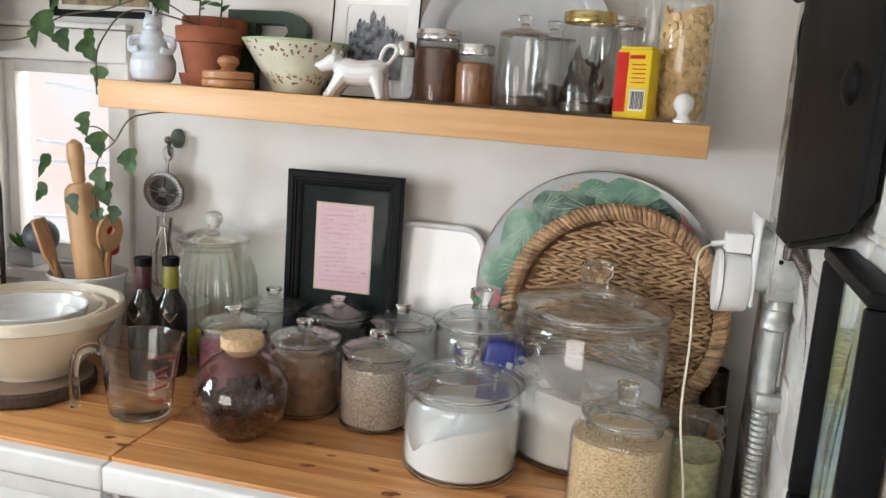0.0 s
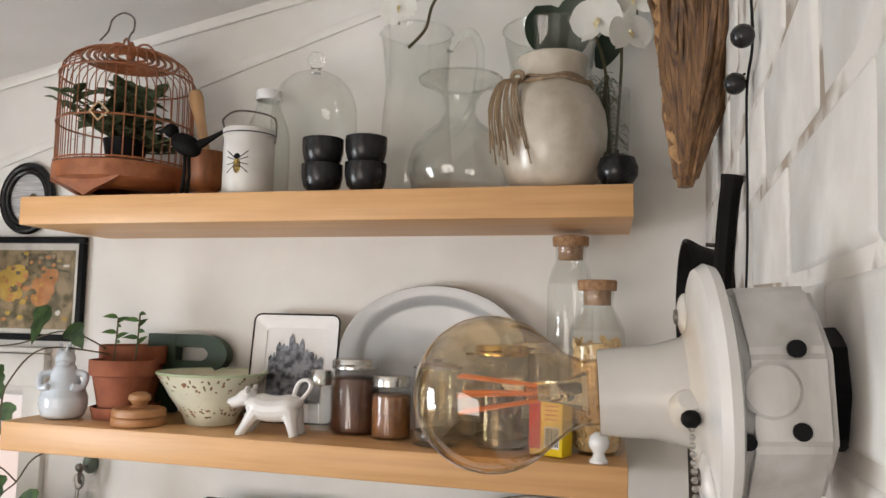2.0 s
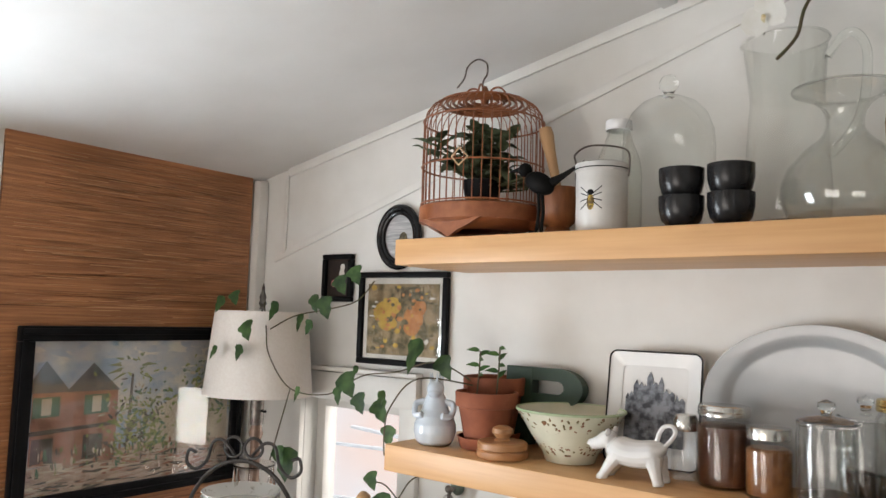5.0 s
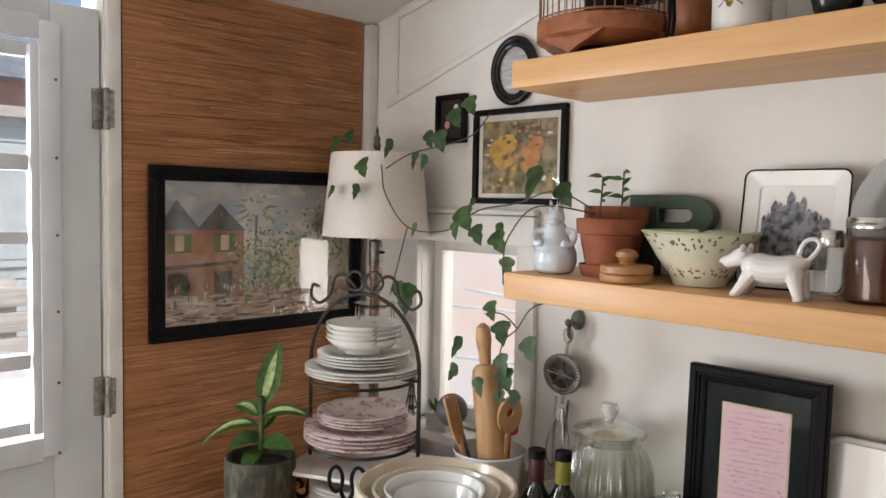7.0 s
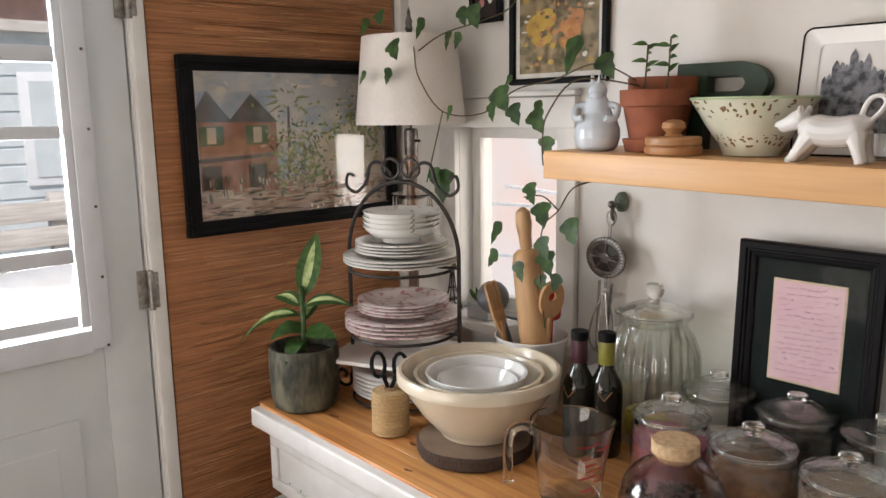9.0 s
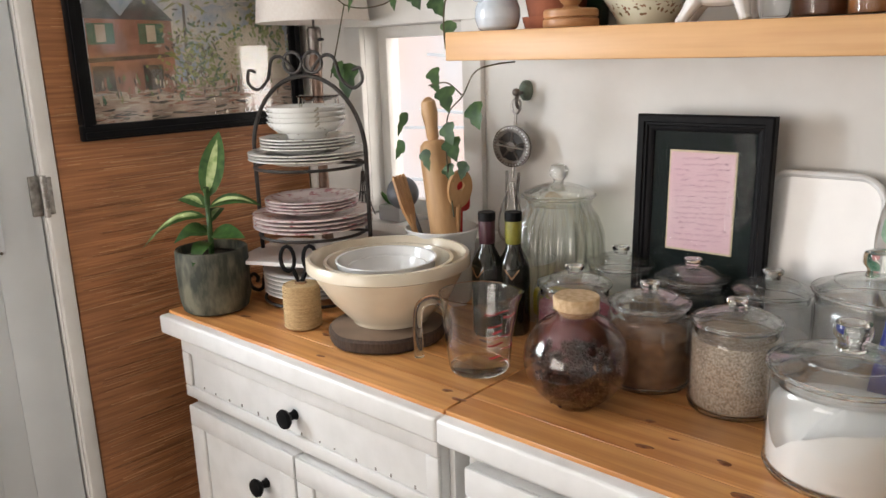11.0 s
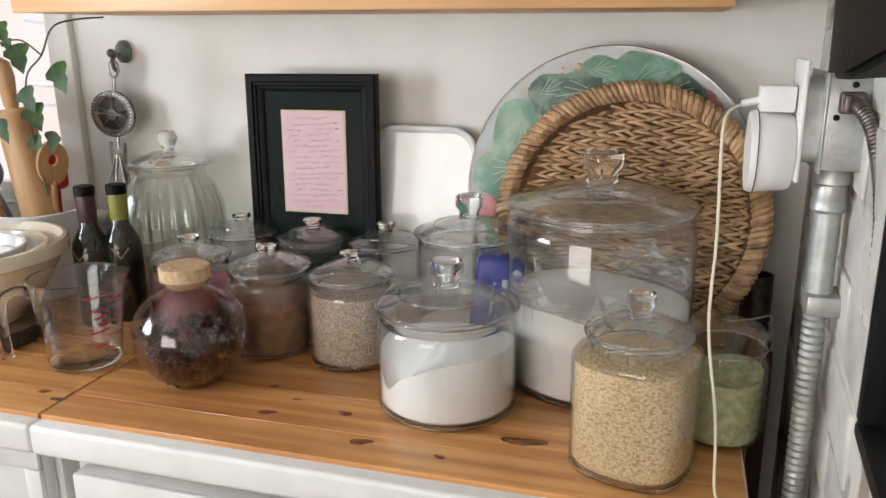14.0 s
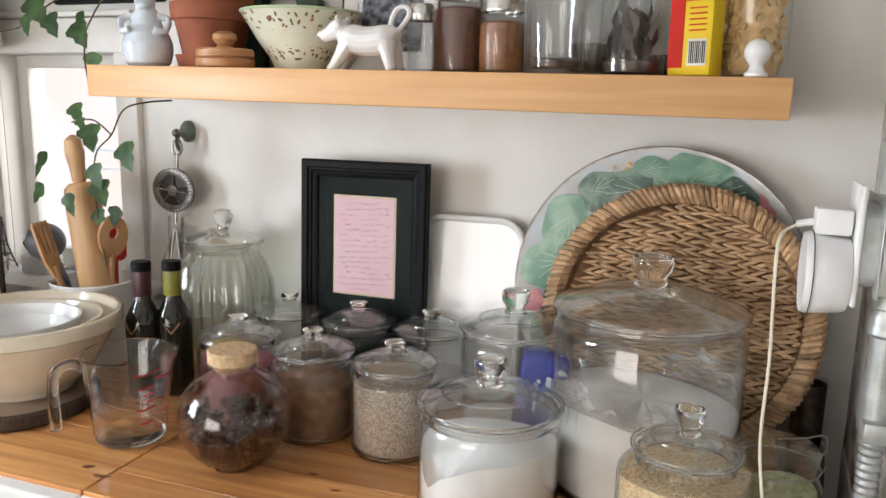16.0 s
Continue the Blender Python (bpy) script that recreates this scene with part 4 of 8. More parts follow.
bluejar.matrix_world = pose(0.203, -0.222, TOP + 0.0008, 0, 0, 12)
# a squarish jar of brown rice
sq = lambda a, r, z: r * (1 + 0.05 * math.cos(4 * (a + 0.35)) + 0.008 * math.cos(8 * (a + 0.35))) if r > 0.054 and z < 0.137 else r
storage_jar((0.466, -0.488), r=0.071, h=0.153, rim=0.051, knob=0.030, kr=0.0165, label="square-shouldered glass jar full of brown rice", fill=GRAIN, fill_h=0.129, seed=11, amp=0.003, wob=sq)
# wire-bail jar with ribs
t = thing("bail_jar", (0.563, -0.395, TOP + 0.0008), "ribbed green-tinted glass jar of dried leaves with wire bail", "jar", rz=20)
prof = [(0, 0), (0.044, 0), (0.049, 0.006)] + [(0.05 + 0.0015 * math.sin(k * 1.57), 0.012 + k * 0.0032) for k in range(28)] + [(0.044, 0.112), (0.043, 0.118), (0.045, 0.122), (0.045, 0.130), (0.041, 0.130), (0.041, 0.118)]
part("jar_body", lathe(B(), prof, 40), GLASSG, t)
part("lid", lathe(B(), [(0, 0.143), (0.03, 0.143), (0.043, 0.139), (0.046, 0.134), (0.046, 0.131), (0.035, 0.131), (0, 0.132)], 36), GLASSG, t)
part("contents", heap(B(), 0.046, 0.085, 0.008, 4), DRIEDGREEN, t)
part("wire_bail", tube(tube(tube(B(), [(0.047 * math.cos(a / 10), 0.047 * math.sin(a / 10), 0.116) for a in range(63)], 0.0011, 6, True), spline([(0.047, 0, 0.116), (0.058, 0.004, 0.132), (0.052, 0, 0.15), (0.03, 0, 0.147), (0, 0, 0.1455)]), 0.0011, 6), spline([(0.047, 0.012, 0.118), (0.062, 0.012, 0.10), (0.060, 0.006, 0.125), (0.05, 0.0, 0.142)]), 0.0011, 6), STEEL, t)

# round corked jar of star anise
t = thing("corked_jar", (-0.147, -0.437, TOP + 0.0008), "round clear glass jar of star anise with a cork", "jar")
R = 0.0795
prof = [(0, 0), (0.030, 0)] + [(R * math.sin(a), 0.075 - 0.0752 * math.cos(a)) for a in [0.42 + (2.72 - 0.42) * k / 22 for k in range(23)]]
prof += [(0.031, 0.146), (0.033, 0.150), (0.036, 0.152), (0.036, 0.155), (0.030, 0.156), (0.028, 0.150), (0.0285, 0.143)]
part("jar_body", lathe(B(), shell(prof[:-3], 0.0026, 0.005), 48), REFLTINT, t)
part("cork", lathe(B(), [(0, 0.145), (0.026, 0.145), (0.0275, 0.152), (0.034, 0.156), (0.0345, 0.172), (0.033, 0.174), (0, 0.174)], 32), CORKPALE, t, "pale cork stopper")
bm = B()
for k in range(210):
    a, rr, zz = rng.uniform(0, 6.28), 0.068 * math.sqrt(rng.random()), 0.010 + 0.072 * rng.random() ** 1.2
    lim = math.sqrt(max(0.0, R * R - (0.075 - zz) ** 2)) - 0.0165
    rr = min(rr, max(0.0, lim))
    c = Vector((rr * math.cos(a), rr * math.sin(a), zz))
    m = Euler((rng.uniform(0, 3), rng.uniform(0, 3), rng.uniform(0, 3))).to_matrix()
    for j in range(6):
        b = j * 1.047
        ball(bm, c + m @ Vector((0.006 * math.cos(b), 0.006 * math.sin(b), 0)), 0.0045, 6, (1.0, 0.6, 0.5), m @ Euler((0, 0, b)).to_matrix())
tagged(part("contents", bm, SPICE, t), kind="stuff")

# ribbed sweet jar with a yellow lemon wrapper inside
t = thing("ribbed_jar", (-0.395, -0.108, TOP + 0.0008), "tall ribbed clear glass jar with a glass lid", "jar")
rib = lambda a, r, z: r * (1 + (0.034 * math.sin(26 * a) if 0.03 < z < 0.222 and r > 0.06 else 0))
prof = [(0, 0), (0.066, 0), (0.074, 0.006), (0.078, 0.03), (0.086, 0.08), (0.091, 0.14), (0.088, 0.18), (0.076, 0.212), (0.066, 0.228), (0.063, 0.236), (0.066, 0.240), (0.066, 0.248), (0.060, 0.248), (0.059, 0.236)]
part("jar_body", lathe(B(), shell(prof[:-2], 0.0032, 0.006), 156, wob=rib), RIBGLASS, t)
lid = part("lid", lathe(B(), [(0.056, 0.249), (0.070, 0.249), (0.072, 0.254), (0.069, 0.260), (0.05, 0.268), (0.03, 0.275), (0, 0.278), (0, 0.272), (0.03, 0.269), (0.05, 0.262), (0.056, 0.256), (0.056, 0.249)], 44), RIBGLASS, t)
part("lid_edge", tube(B(), [(0.071 * math.cos(a * 0.1122), 0.071 * math.sin(a * 0.1122), 0.253) for a in range(56)], 0.0034, 8, True), LIDGLASS, lid, "thick rounded lid edge")
part("lid_knob", lathe(B(), [(0, 0.276), (0.011, 0.277), (0.010, 0.283), (0.017, 0.292), (0.0185, 0.302), (0.014, 0.312), (0, 0.316)], 22), KNOBGLASS, lid)
part("wrapper", box(B(), (0.012, -0.030, 0.040), (0.085, 0.05, 0.062), 0.014, 2), LEMON, t, "crumpled yellow wrapper")

# ---- bottles, cup, bowls ----


def oil_bottle(at, foil, label, rz=0):
    t = thing("oil_bottle", (*at, TOP + 0.0008), label, "bottle", "dark glass bottles", rz=rz)
    part("bottle_body", lathe(B(), [(0, 0), (0.027, 0), (0.0305, 0.004), (0.031, 0.012), (0.031, 0.128), (0.029, 0.142), (0.021, 0.158), (0.0150, 0.170), (0.0142, 0.19), (0, 0.19)], 32), DARKGLASS, t)
    part("foil_neck", lathe(B(), [(0.0150, 0.178), (0.0156, 0.182), (0.0160, 0.225), (0.0155, 0.227), (0, 0.227)], 24), foil, t)
    part("cap", lathe(B(), [(0.0166, 0.222), (0.0168, 0.236), (0.0155, 0.2385), (0, 0.2385)], 24), BLACK, t)
    part("neck_tag", tube(B(), [(0.0315 * math.sin(a) , -0.0317 * math.cos(a), 0.115 + 0.02 * abs(a) * 2) for a in [-0.45 + 0.05 * k for k in range(19)]], 0.0008, 5), OAKTURN, t)


FOILRED = mat("plum_foil", (0.06, 0.014, 0.022), None, 40, 0.35)
FOILGREEN = mat("olive_foil", (0.27, 0.25, 0.04), (0.2, 0.19, 0.03), 40, 0.35)
oil_bottle((-0.455, -0.262), FOILRED, "slim dark glass bottle with a plum foil neck")
oil_bottle((-0.412, -0.236), FOILGREEN, "slim dark glass bottle with an olive green neck band", 30)

t = thing("measuring_cup", (-0.350, -0.420, TOP + 0.0008), "clear glass measuring cup with red markings", "measuring cup", rz=-140)
spout = lambda a, r, z: r * (1 + (0.16 * math.exp(-((a - math.pi) / 0.28) ** 2) * max(0, (z - 0.09) / 0.05)))
prof = [(0, 0), (0.046, 0), (0.050, 0.003), (0.053, 0.012), (0.058, 0.06), (0.063, 0.118), (0.066, 0.134), (0.0675, 0.138), (0.064, 0.139), (0.062, 0.134), (0.058, 0.11)]
part("cup_body", lathe(B(), shell(prof[:8], 0.0035, 0.006), 48, wob=spout), REFR, t)
part("handle", tube(B(), spline([(0.058, 0, 0.118), (0.078, 0, 0.126), (0.098, 0, 0.116), (0.104, 0, 0.09), (0.104, 0, 0.05), (0.103, 0, 0.024)], 6), [0.010] * 3 + [0.0085] * 28, 12), KNOBGLASS, t, "thick open glass handle")
bm = B()
for k in range(9):
    z = 0.03 + k * 0.011
    r = 0.0535 + z * 0.085
    u = rng.uniform(1.7, 2.3)
    tube(bm, [(r * math.cos(a), r * math.sin(a), z + 0.0012 * math.sin(9 * a)) for a in [u + 0.06 * j for j in range(rng.randrange(4, 16))]], (0.0010, 0.0017)[k % 2], 5)
part("red_markings", bm, RED, t)

t = thing("wood_slab", (-0.600, -0.398, TOP + 0.0008), "round bark-edged wood slab under the bowl", "trivet")
wb = lambda a, r, z: r * (1 + 0.02 * math.sin(3 * a) + 0.012 * math.sin(7 * a) + (0.008 * math.sin(40 * a) if 0.004 < z < 0.024 else 0))
part("slab_face", lathe(B(), [(0, 0.0285), (0.104, 0.0285), (0.108, 0.027)], 96, wob=wb), SLABWOOD, t)
part("bark_edge", lathe(B(), [(0, 0), (0.106, 0), (0.112, 0.005), (0.113, 0.022), (0.108, 0.0272)], 96, wob=wb), BARK, t)


def bowl(name, at, r, h, foot, material, label, thick=0.006, collar=0.0, group=""):
    prof = [(0, 0), (foot, 0), (foot * 1.03, 0.006), (foot * 1.12, 0.012), (r * 0.74, h * 0.36), (r * 0.90, h * 0.66), (r * 0.955, h * 0.80)]
    if collar:
        prof += [(r * 0.975, h * 0.81), (r + collar, h * 0.835), (r + collar, h * 0.97), (r + collar - 0.003, h), (r - thick * 0.6, h), (r - thick, h * 0.95)]
    else:
        prof += [(r, h * 0.985), (r - 0.001, h), (r - thick, h - 0.001)]
    prof += [(r * 0.9 - thick, h * 0.66), (r * 0.7 - thick, h * 0.36), (foot * 0.9, 0.016), (0, 0.013)]
    o = obj(name, lathe(B(), prof, 64), material)
    o.matrix_world = Matrix.Translation(at)
    return tagged(o, label, "bowl", group)


MIX = "nested mixing bowls"
bowl("mixing_bowl", (-0.607, -0.378, TOP + 0.0305), 0.155, 0.130, 0.075, CREAM, "large cream stoneware mixing bowl on a wood slab", 0.009, 0.004, MIX)
bowl("mixing_bowl", (-0.607, -0.378, TOP + 0.046), 0.126, 0.106, 0.056, CREAM, "cream mixing bowl nested in a larger bowl", 0.007, 0.0, MIX)
bowl("mixing_bowl", (-0.603, -0.388, TOP + 0.0635), 0.098, 0.092, 0.046, WHITEWARE, "white porcelain bowl nested in cream bowls", 0.005, 0.0, MIX)
bowl("mixing_bowl", (-0.603, -0.386, TOP + 0.080), 0.078, 0.060, 0.040, WHITEWARE, "small white bowl nested inside", 0.004, 0.0, MIX)

# twine and scissors
t = thing("twine_spool", (-0.775, -0.465, TOP + 0.0008), "cone of natural jute twine", "twine")
bm = B()
pts = []
for k in range(27 * 20):
    a = 2 * math.pi * k / 20
    z = 0.004 + 0.086 * k / (27 * 20)
    r = 0.036 - 0.05 * max(0, z - 0.07) + 0.0012 * math.sin(a * 0.37)
    pts.append((r * math.cos(a), r * math.sin(a), z))
tube(bm, pts, 0.0021, 5)
lathe(bm, [(0.012, 0.002), (0.0355, 0.002), (0.036, 0.07), (0.034, 0.09), (0.012, 0.0915)], 28)
part("twine_winding", bm, TWINE, t)
part("core", lathe(B(), [(0, 0.0), (0.012, 0), (0.012, 0.095), (0, 0.095)], 16), CORK, t)
t = thing("scissors", (-0.775, -0.465, TOP + 0.0968), "black-handled scissors standing in the twine", "scissors", rz=38)
for s in (-1, 1):
    bm = tube(B(), [(s * 0.023 + 0.014 * math.cos(a / 12 * 6.283), 0, 0.046 + 0.026 * math.sin(a / 12 * 6.283)) for a in range(12)], 0.0042, 8, True)
    tube(bm, spline([(s * 0.014, 0, 0.026), (s * 0.008, 0, 0.010), (s * 0.003, 0, -0.001)], 4), 0.0046, 8)
    part("handle_loop", bm, BLACK, t)
    part("blade", box(B(), (s * 0.004, 0.002 * s, -0.0005), (0.007, 0.0018, 0.012), 0.0005), STEEL, t)

# dumb cane in a mossy pot
t = thing("potted_plant", (-1.030, -0.505, TOP + 0.0008), "variegated leafy plant in a mossy grey stone pot", "plant")
pt = part("pot", lathe(B(), [(0, 0), (0.062, 0), (0.070, 0.006), (0.076, 0.03), (0.078, 0.10), (0.077, 0.135), (0.075, 0.139), (0.069, 0.139), (0.067, 0.12)], 44, wob=lambda a, r, z: r * (1 + 0.006 * math.sin(5 * a + z * 60))), STONEPOT, t, "mossy grey stone pot")
part("soil", lathe(B(), [(0.0685, 0.118), (0.03, 0.122), (0, 0.124)], 30), SOIL, t)
part("stem", tube(B(), spline([(0, 0, 0.12), (0.003, 0, 0.17), (-0.002, 0.004, 0.23), (0.004, 0, 0.27)], 5), 0.006, 8), LEAFG, t)
for ang, z, ln, wd, up, dr, pale in ((95, 0.245, 0.145, 0.050, 3.2, 0.06, 1), (205, 0.225, 0.085, 0.036, 0.9, 0.5, 1), (222, 0.205, 0.150, 0.034, 0.25, 0.75, 1), (35, 0.225, 0.125, 0.034, 0.55, 0.45, 1), (20, 0.165, 0.085, 0.044, 0.30, 0.30, 0),
                                     (190, 0.165, 0.085, 0.040, 0.30, 0.5, 0), (265, 0.175, 0.080, 0.040, 0.5, 0.6, 0), (120, 0.19, 0.085, 0.034, 0.8, 0.4, 1), (300, 0.150, 0.075, 0.038, 0.2, 0.6, 0)):
    a = radians(ang)
    w = (math.cos(a), math.sin(a), up)
    ln, wd = ln * 1.08, wd * 1.05
    nv = Vector((0.35, -0.5, 1) if up < 1.5 else (0.8, -0.7, 0.2)).normalized()
    b0 = Vector((0.004 * math.cos(a), 0.004 * math.sin(a), z))
    lf = part("leaf", leaf(B(), b0, w, ln, wd, nv, dr, "lance", 0.2, 9), LEAFG, t)
    for s in (0.0028, -0.0006) if pale else ():
        part("pale_centre", leaf(B(), b0 + nv * s + Vector(w).normalized() * ln * 0.08, w, ln * 0.78, wd * 0.36, nv, dr, "lance", 0.2, 9), LEAFPALE, lf)


# plate rack
RK = (-0.905, -0.318)
t = thing("plate_rack", (*RK, TOP + 0.0008), "black wrought-iron plate rack with scrolled top", "plate rack", rz=22)
HW = 0.138
arch = [(-HW - 0.006, 0, 0.03)] + [(-HW, 0, 0.05 + 0.28 * k / 6) for k in range(7)] + [(-HW * math.cos(a), 0, 0.33 + 0.165 * math.sin(a)) for a in [math.pi * k / 24 for k in range(1, 24)]] + [(HW, 0, 0.33 - 0.28 * k / 6) for k in range(7)] + [(HW + 0.006, 0, 0.03)]
part("arch", tube(B(), arch, 0.0048, 8), IRON, t)
for s in (-1, 1):
    sc = [(s * (HW + 0.006), 0, 0.035), (s * (HW + 0.008), 0, 0.015), (s * (HW + 0.022), 0, 0.0055), (s * (HW + 0.04), 0, 0.012), (s * (HW + 0.045), 0, 0.032), (s * (HW + 0.032), 0, 0.044), (s * (HW + 0.02), 0, 0.036), (s * (HW + 0.024), 0, 0.026)]
    part("foot_scroll", tube(B(), spline(sc, 5), 0.0045, 8), IRON, t)
    part("top_scroll", tube(B(), spline([(s * 0.022, 0, 0.507), (s * 0.05, 0, 0.535), (s * 0.075, 0, 0.53), (s * 0.088, 0, 0.49), (s * 0.115, 0, 0.468), (s * 0.138, 0, 0.482), (s * 0.134, 0, 0.508), (s * 0.117, 0, 0.505)], 6), 0.0038, 8), IRON, t)
    part("ring", tube(B(), [(s * 0.024 + 0.022 * math.cos(a * 0.3927), 0, 0.523 + 0.022 * math.sin(a * 0.3927)) for a in range(16)], 0.0036, 8, True), IRON, t)
    part("brace", tube(B(), [(s * HW, 0, 0.02), (s * HW, 0.10, 0.006)], 0.004, 6), IRON, t)
for z in (0.305, 0.157, 0.012):
    part("plate_ring", tube(B(), [(0.118 * math.cos(a * 0.1963), 0.118 * math.sin(a * 0.1963), z) for a in range(32)], 0.0036, 6, True), IRON, t)
    part("cross_bar", tube(B(), [(-HW, 0, z + 0.006), (HW, 0, z + 0.006)], 0.0036, 6), IRON, t)


def plate(at, r, material, label, group, rz=0, deep=0.012):
    o = obj("plate", lathe(B(), [(0, 0.002), (r * 0.55, 0.002), (r * 0.6, 0.0), (r * 0.63, 0.002), (r * 0.72, deep * 0.55), (r, deep), (r + 0.001, deep + 0.0018), (r - 0.002, deep + 0.003), (r * 0.70, deep * 0.55 + 0.004), (r * 0.62, 0.0055), (0, 0.005)], 48), material)
    o.matrix_world = pose(*at, 0, 0, rz)
    return tagged(o, label, "plate", group)


z = TOP + 0.3115
for k in range(3):
    plate((RK[0], RK[1], z + k * 0.0068), 0.130, FLORAL, "white china dinner plate with faint flowers in a stack", "stacked plates on the rack", k * 40)
for k in range(4):
    plate((RK[0], RK[1], z + 0.0235 + k * 0.0066), 0.103, FLORAL, "white china dessert plate in a stack", "stacked plates on the rack", k * 70)
for k in range(4):
    bowl("small_bowl", (RK[0], RK[1], z + 0.0535 + k * 0.0105), 0.085, 0.037, 0.042, FLORAL, "white china cereal bowl with sprigs in a stack", 0.003, 0.0, "stacked bowls on the rack")
z = TOP + 0.1635
for k in range(4):
    plate((RK[0], RK[1], z + k * 0.0088), 0.131, ROSECHINA, "rose patterned china dinner plate in a stack", "stacked plates on the rack", k * 50)
for k in range(4):
    plate((RK[0], RK[1], z + 0.039 + k * 0.0066), 0.102, ROSECHINA, "rose patterned china dessert plate in a stack", "stacked plates on the rack", k * 33)
z = TOP + 0.0185
for k in range(6):
    plate((RK[0], RK[1], z + k * 0.0092), 0.118, WHITEWARE, "white china side plate in a stack", "stacked plates on the rack", k * 20)
bm = prism(B(), rounded(0.30, 0.225, 0.016), -0.004, 0.004, pose(0, 0, 0, 90, 0, 0))
for v in bm.verts:
    if max(abs(v.co.x) / 0.15, abs(v.co.y) / 0.1125) > 0.9:
        v.co.z += 0.008
part_tray = obj("square_platter", bm, WHITEWARE)
box_in = B()
prism(box_in, rounded(0.24, 0.165, 0.012), -0.001, 0.001, pose(0, 0, 0.0055, 90, 0, 0))
part("well", box_in, WHITEWARE, part_tray)
part_tray.matrix_world = pose(RK[0], RK[1], TOP + 0.098, 0, 0, 24)
tagged(part_tray, "white rectangular porcelain platter on the rack", "platter")

# lamp in the corner
t = thing("table_lamp", (-1.065, -0.150, TOP + 0.0008), "table lamp with a pale linen shade and crystal drops", "lamp")
bm = lathe(B(), [(0.135, 0.615), (0.115, 0.822), (0.1135, 0.822), (0.1335, 0.615)], 64)
part("shade", bm, SHADE, t, "pale pink-white linen shade")
part("stem", lathe(B(), [(0, 0), (0.062, 0), (0.064, 0.012), (0.045, 0.025), (0.02, 0.05), (0.014, 0.10), (0.02, 0.14), (0.013, 0.18), (0.012, 0.30), (0.022, 0.33), (0.014, 0.36), (0.0125, 0.50), (0.018, 0.52), (0.013, 0.54), (0, 0.55)], 28), LAMPSTEM, t)
part("socket", lathe(B(), [(0, 0.54), (0.017, 0.54), (0.017, 0.60), (0.013, 0.605), (0, 0.605)], 20), DARKSTEEL, t)
part("switch", tube(B(), [(0.014, 0, 0.575), (0.032, 0, 0.575)], 0.0035, 6), BLACK, t)
part("drip_dish", lathe(B(), [(0, 0.43), (0.03, 0.432), (0.052, 0.442), (0.053, 0.445), (0.03, 0.437), (0, 0.436)], 28), CRYSTAL, t)
for k in range(6):
    a = k * 1.047 + 0.2
    part("crystal_drop", lathe(B(), [(0, 0.372), (0.007, 0.38), (0.009, 0.392), (0.004, 0.412), (0.0015, 0.442), (0, 0.442)], 8, m=pose(0.05 * math.cos(a), 0.05 * math.sin(a), 0)), CRYSTAL, t)
bm = tube(B(), [(0, 0, 0.6), (0, 0, 0.83)], 0.003, 6)
for k in range(3):
    a = k * 2.094
    tube(bm, [(0, 0, 0.818), (0.114 * math.cos(a), 0.114 * math.sin(a), 0.818)], 0.0018, 6)
part("harp", bm, DARKSTEEL, t)
part("finial", lathe(B(), [(0, 0.826), (0.009, 0.827), (0.006, 0.833), (0.010, 0.842), (0.007, 0.850), (0.009, 0.858), (0.004, 0.872), (0.0045, 0.878), (0.001, 0.892), (0, 0.893)], 16), DARKSTEEL, t, "dark turned finial")

# utensil crock
CR = (-0.662, -0.160)
t = thing("utensil_crock", (*CR, TOP + 0.0008), "white porcelain utensil crock", "crock")
part("crock_body", lathe(B(), [(0, 0), (0.056, 0), (0.060, 0.005), (0.066, 0.06), (0.072, 0.13), (0.079, 0.160), (0.081, 0.165), (0.078, 0.167), (0.074, 0.160), (0.066, 0.12), (0.055, 0.012), (0, 0.010)], 48), WHITEWARE, t)


def leaning(name, bm, material, foot, top, label, cat):
    """A tool along its own z, set from foot to top inside the crock."""
    o = obj(name, bm, material)
    d = Vector(top) - Vector(foot)
    o.matrix_world = Matrix.Translation(foot) @ d.to_track_quat("Z", "Y").to_matrix().to_4x4()
    return tagged(o, label, cat)


CZ = TOP + 0.014
foot = Vector((CR[0] + 0.038, CR[1] - 0.01, CZ))
t = thing("rolling_pin", foot, "pale wooden rolling pin standing in a crock", "rolling pin")
t.matrix_world = Matrix.Translation(foot) @ (Vector((CR[0] - 0.012, CR[1] - 0.02, CZ + 0.44)) - foot).to_track_quat("Z", "Y").to_matrix().to_4x4()
part("roller", lathe(B(), [(0, 0.060), (0.024, 0.060), (0.028, 0.066), (0.0325, 0.085), (0.0325, 0.315), (0.029, 0.335), (0.020, 0.3445), (0, 0.345)], 28), PINWOOD, t)
part("handle", lathe(B(), [(0, 0), (0.012, 0.002), (0.013, 0.03), (0.010, 0.055), (0.010, 0.060), (0, 0.060)], 20), PINWOOD, t)
part("handle", lathe(B(), [(0.010, 0.344), (0.013, 0.350), (0.0135, 0.372), (0.0175, 0.40), (0.015, 0.425), (0.005, 0.434), (0, 0.435)], 20), PINWOOD, t)
bm = tube(B(), [(0, 0, 0), (0, 0, 0.212)], [0.006, 0.0055], 8)
loops = []
for y, rx, rz in ((-0.004, 0.029, 0.041), (-0.004, 0.0095, 0.0105), (0.004, 0.0095, 0.0105), (0.004, 0.029, 0.041)):
    loops.append([bm.verts.new((rx * math.cos(k * math.pi / 14), y, 0.246 + (0.006 if rx < 0.02 else 0) + rz * math.sin(k * math.pi / 14))) for k in range(28)])
for p, q in zip(loops, loops[1:] + loops[:1]):
    for k in range(28):
        bm.faces.new((p[k], p[(k + 1) % 28], q[(k + 1) % 28], q[k]))
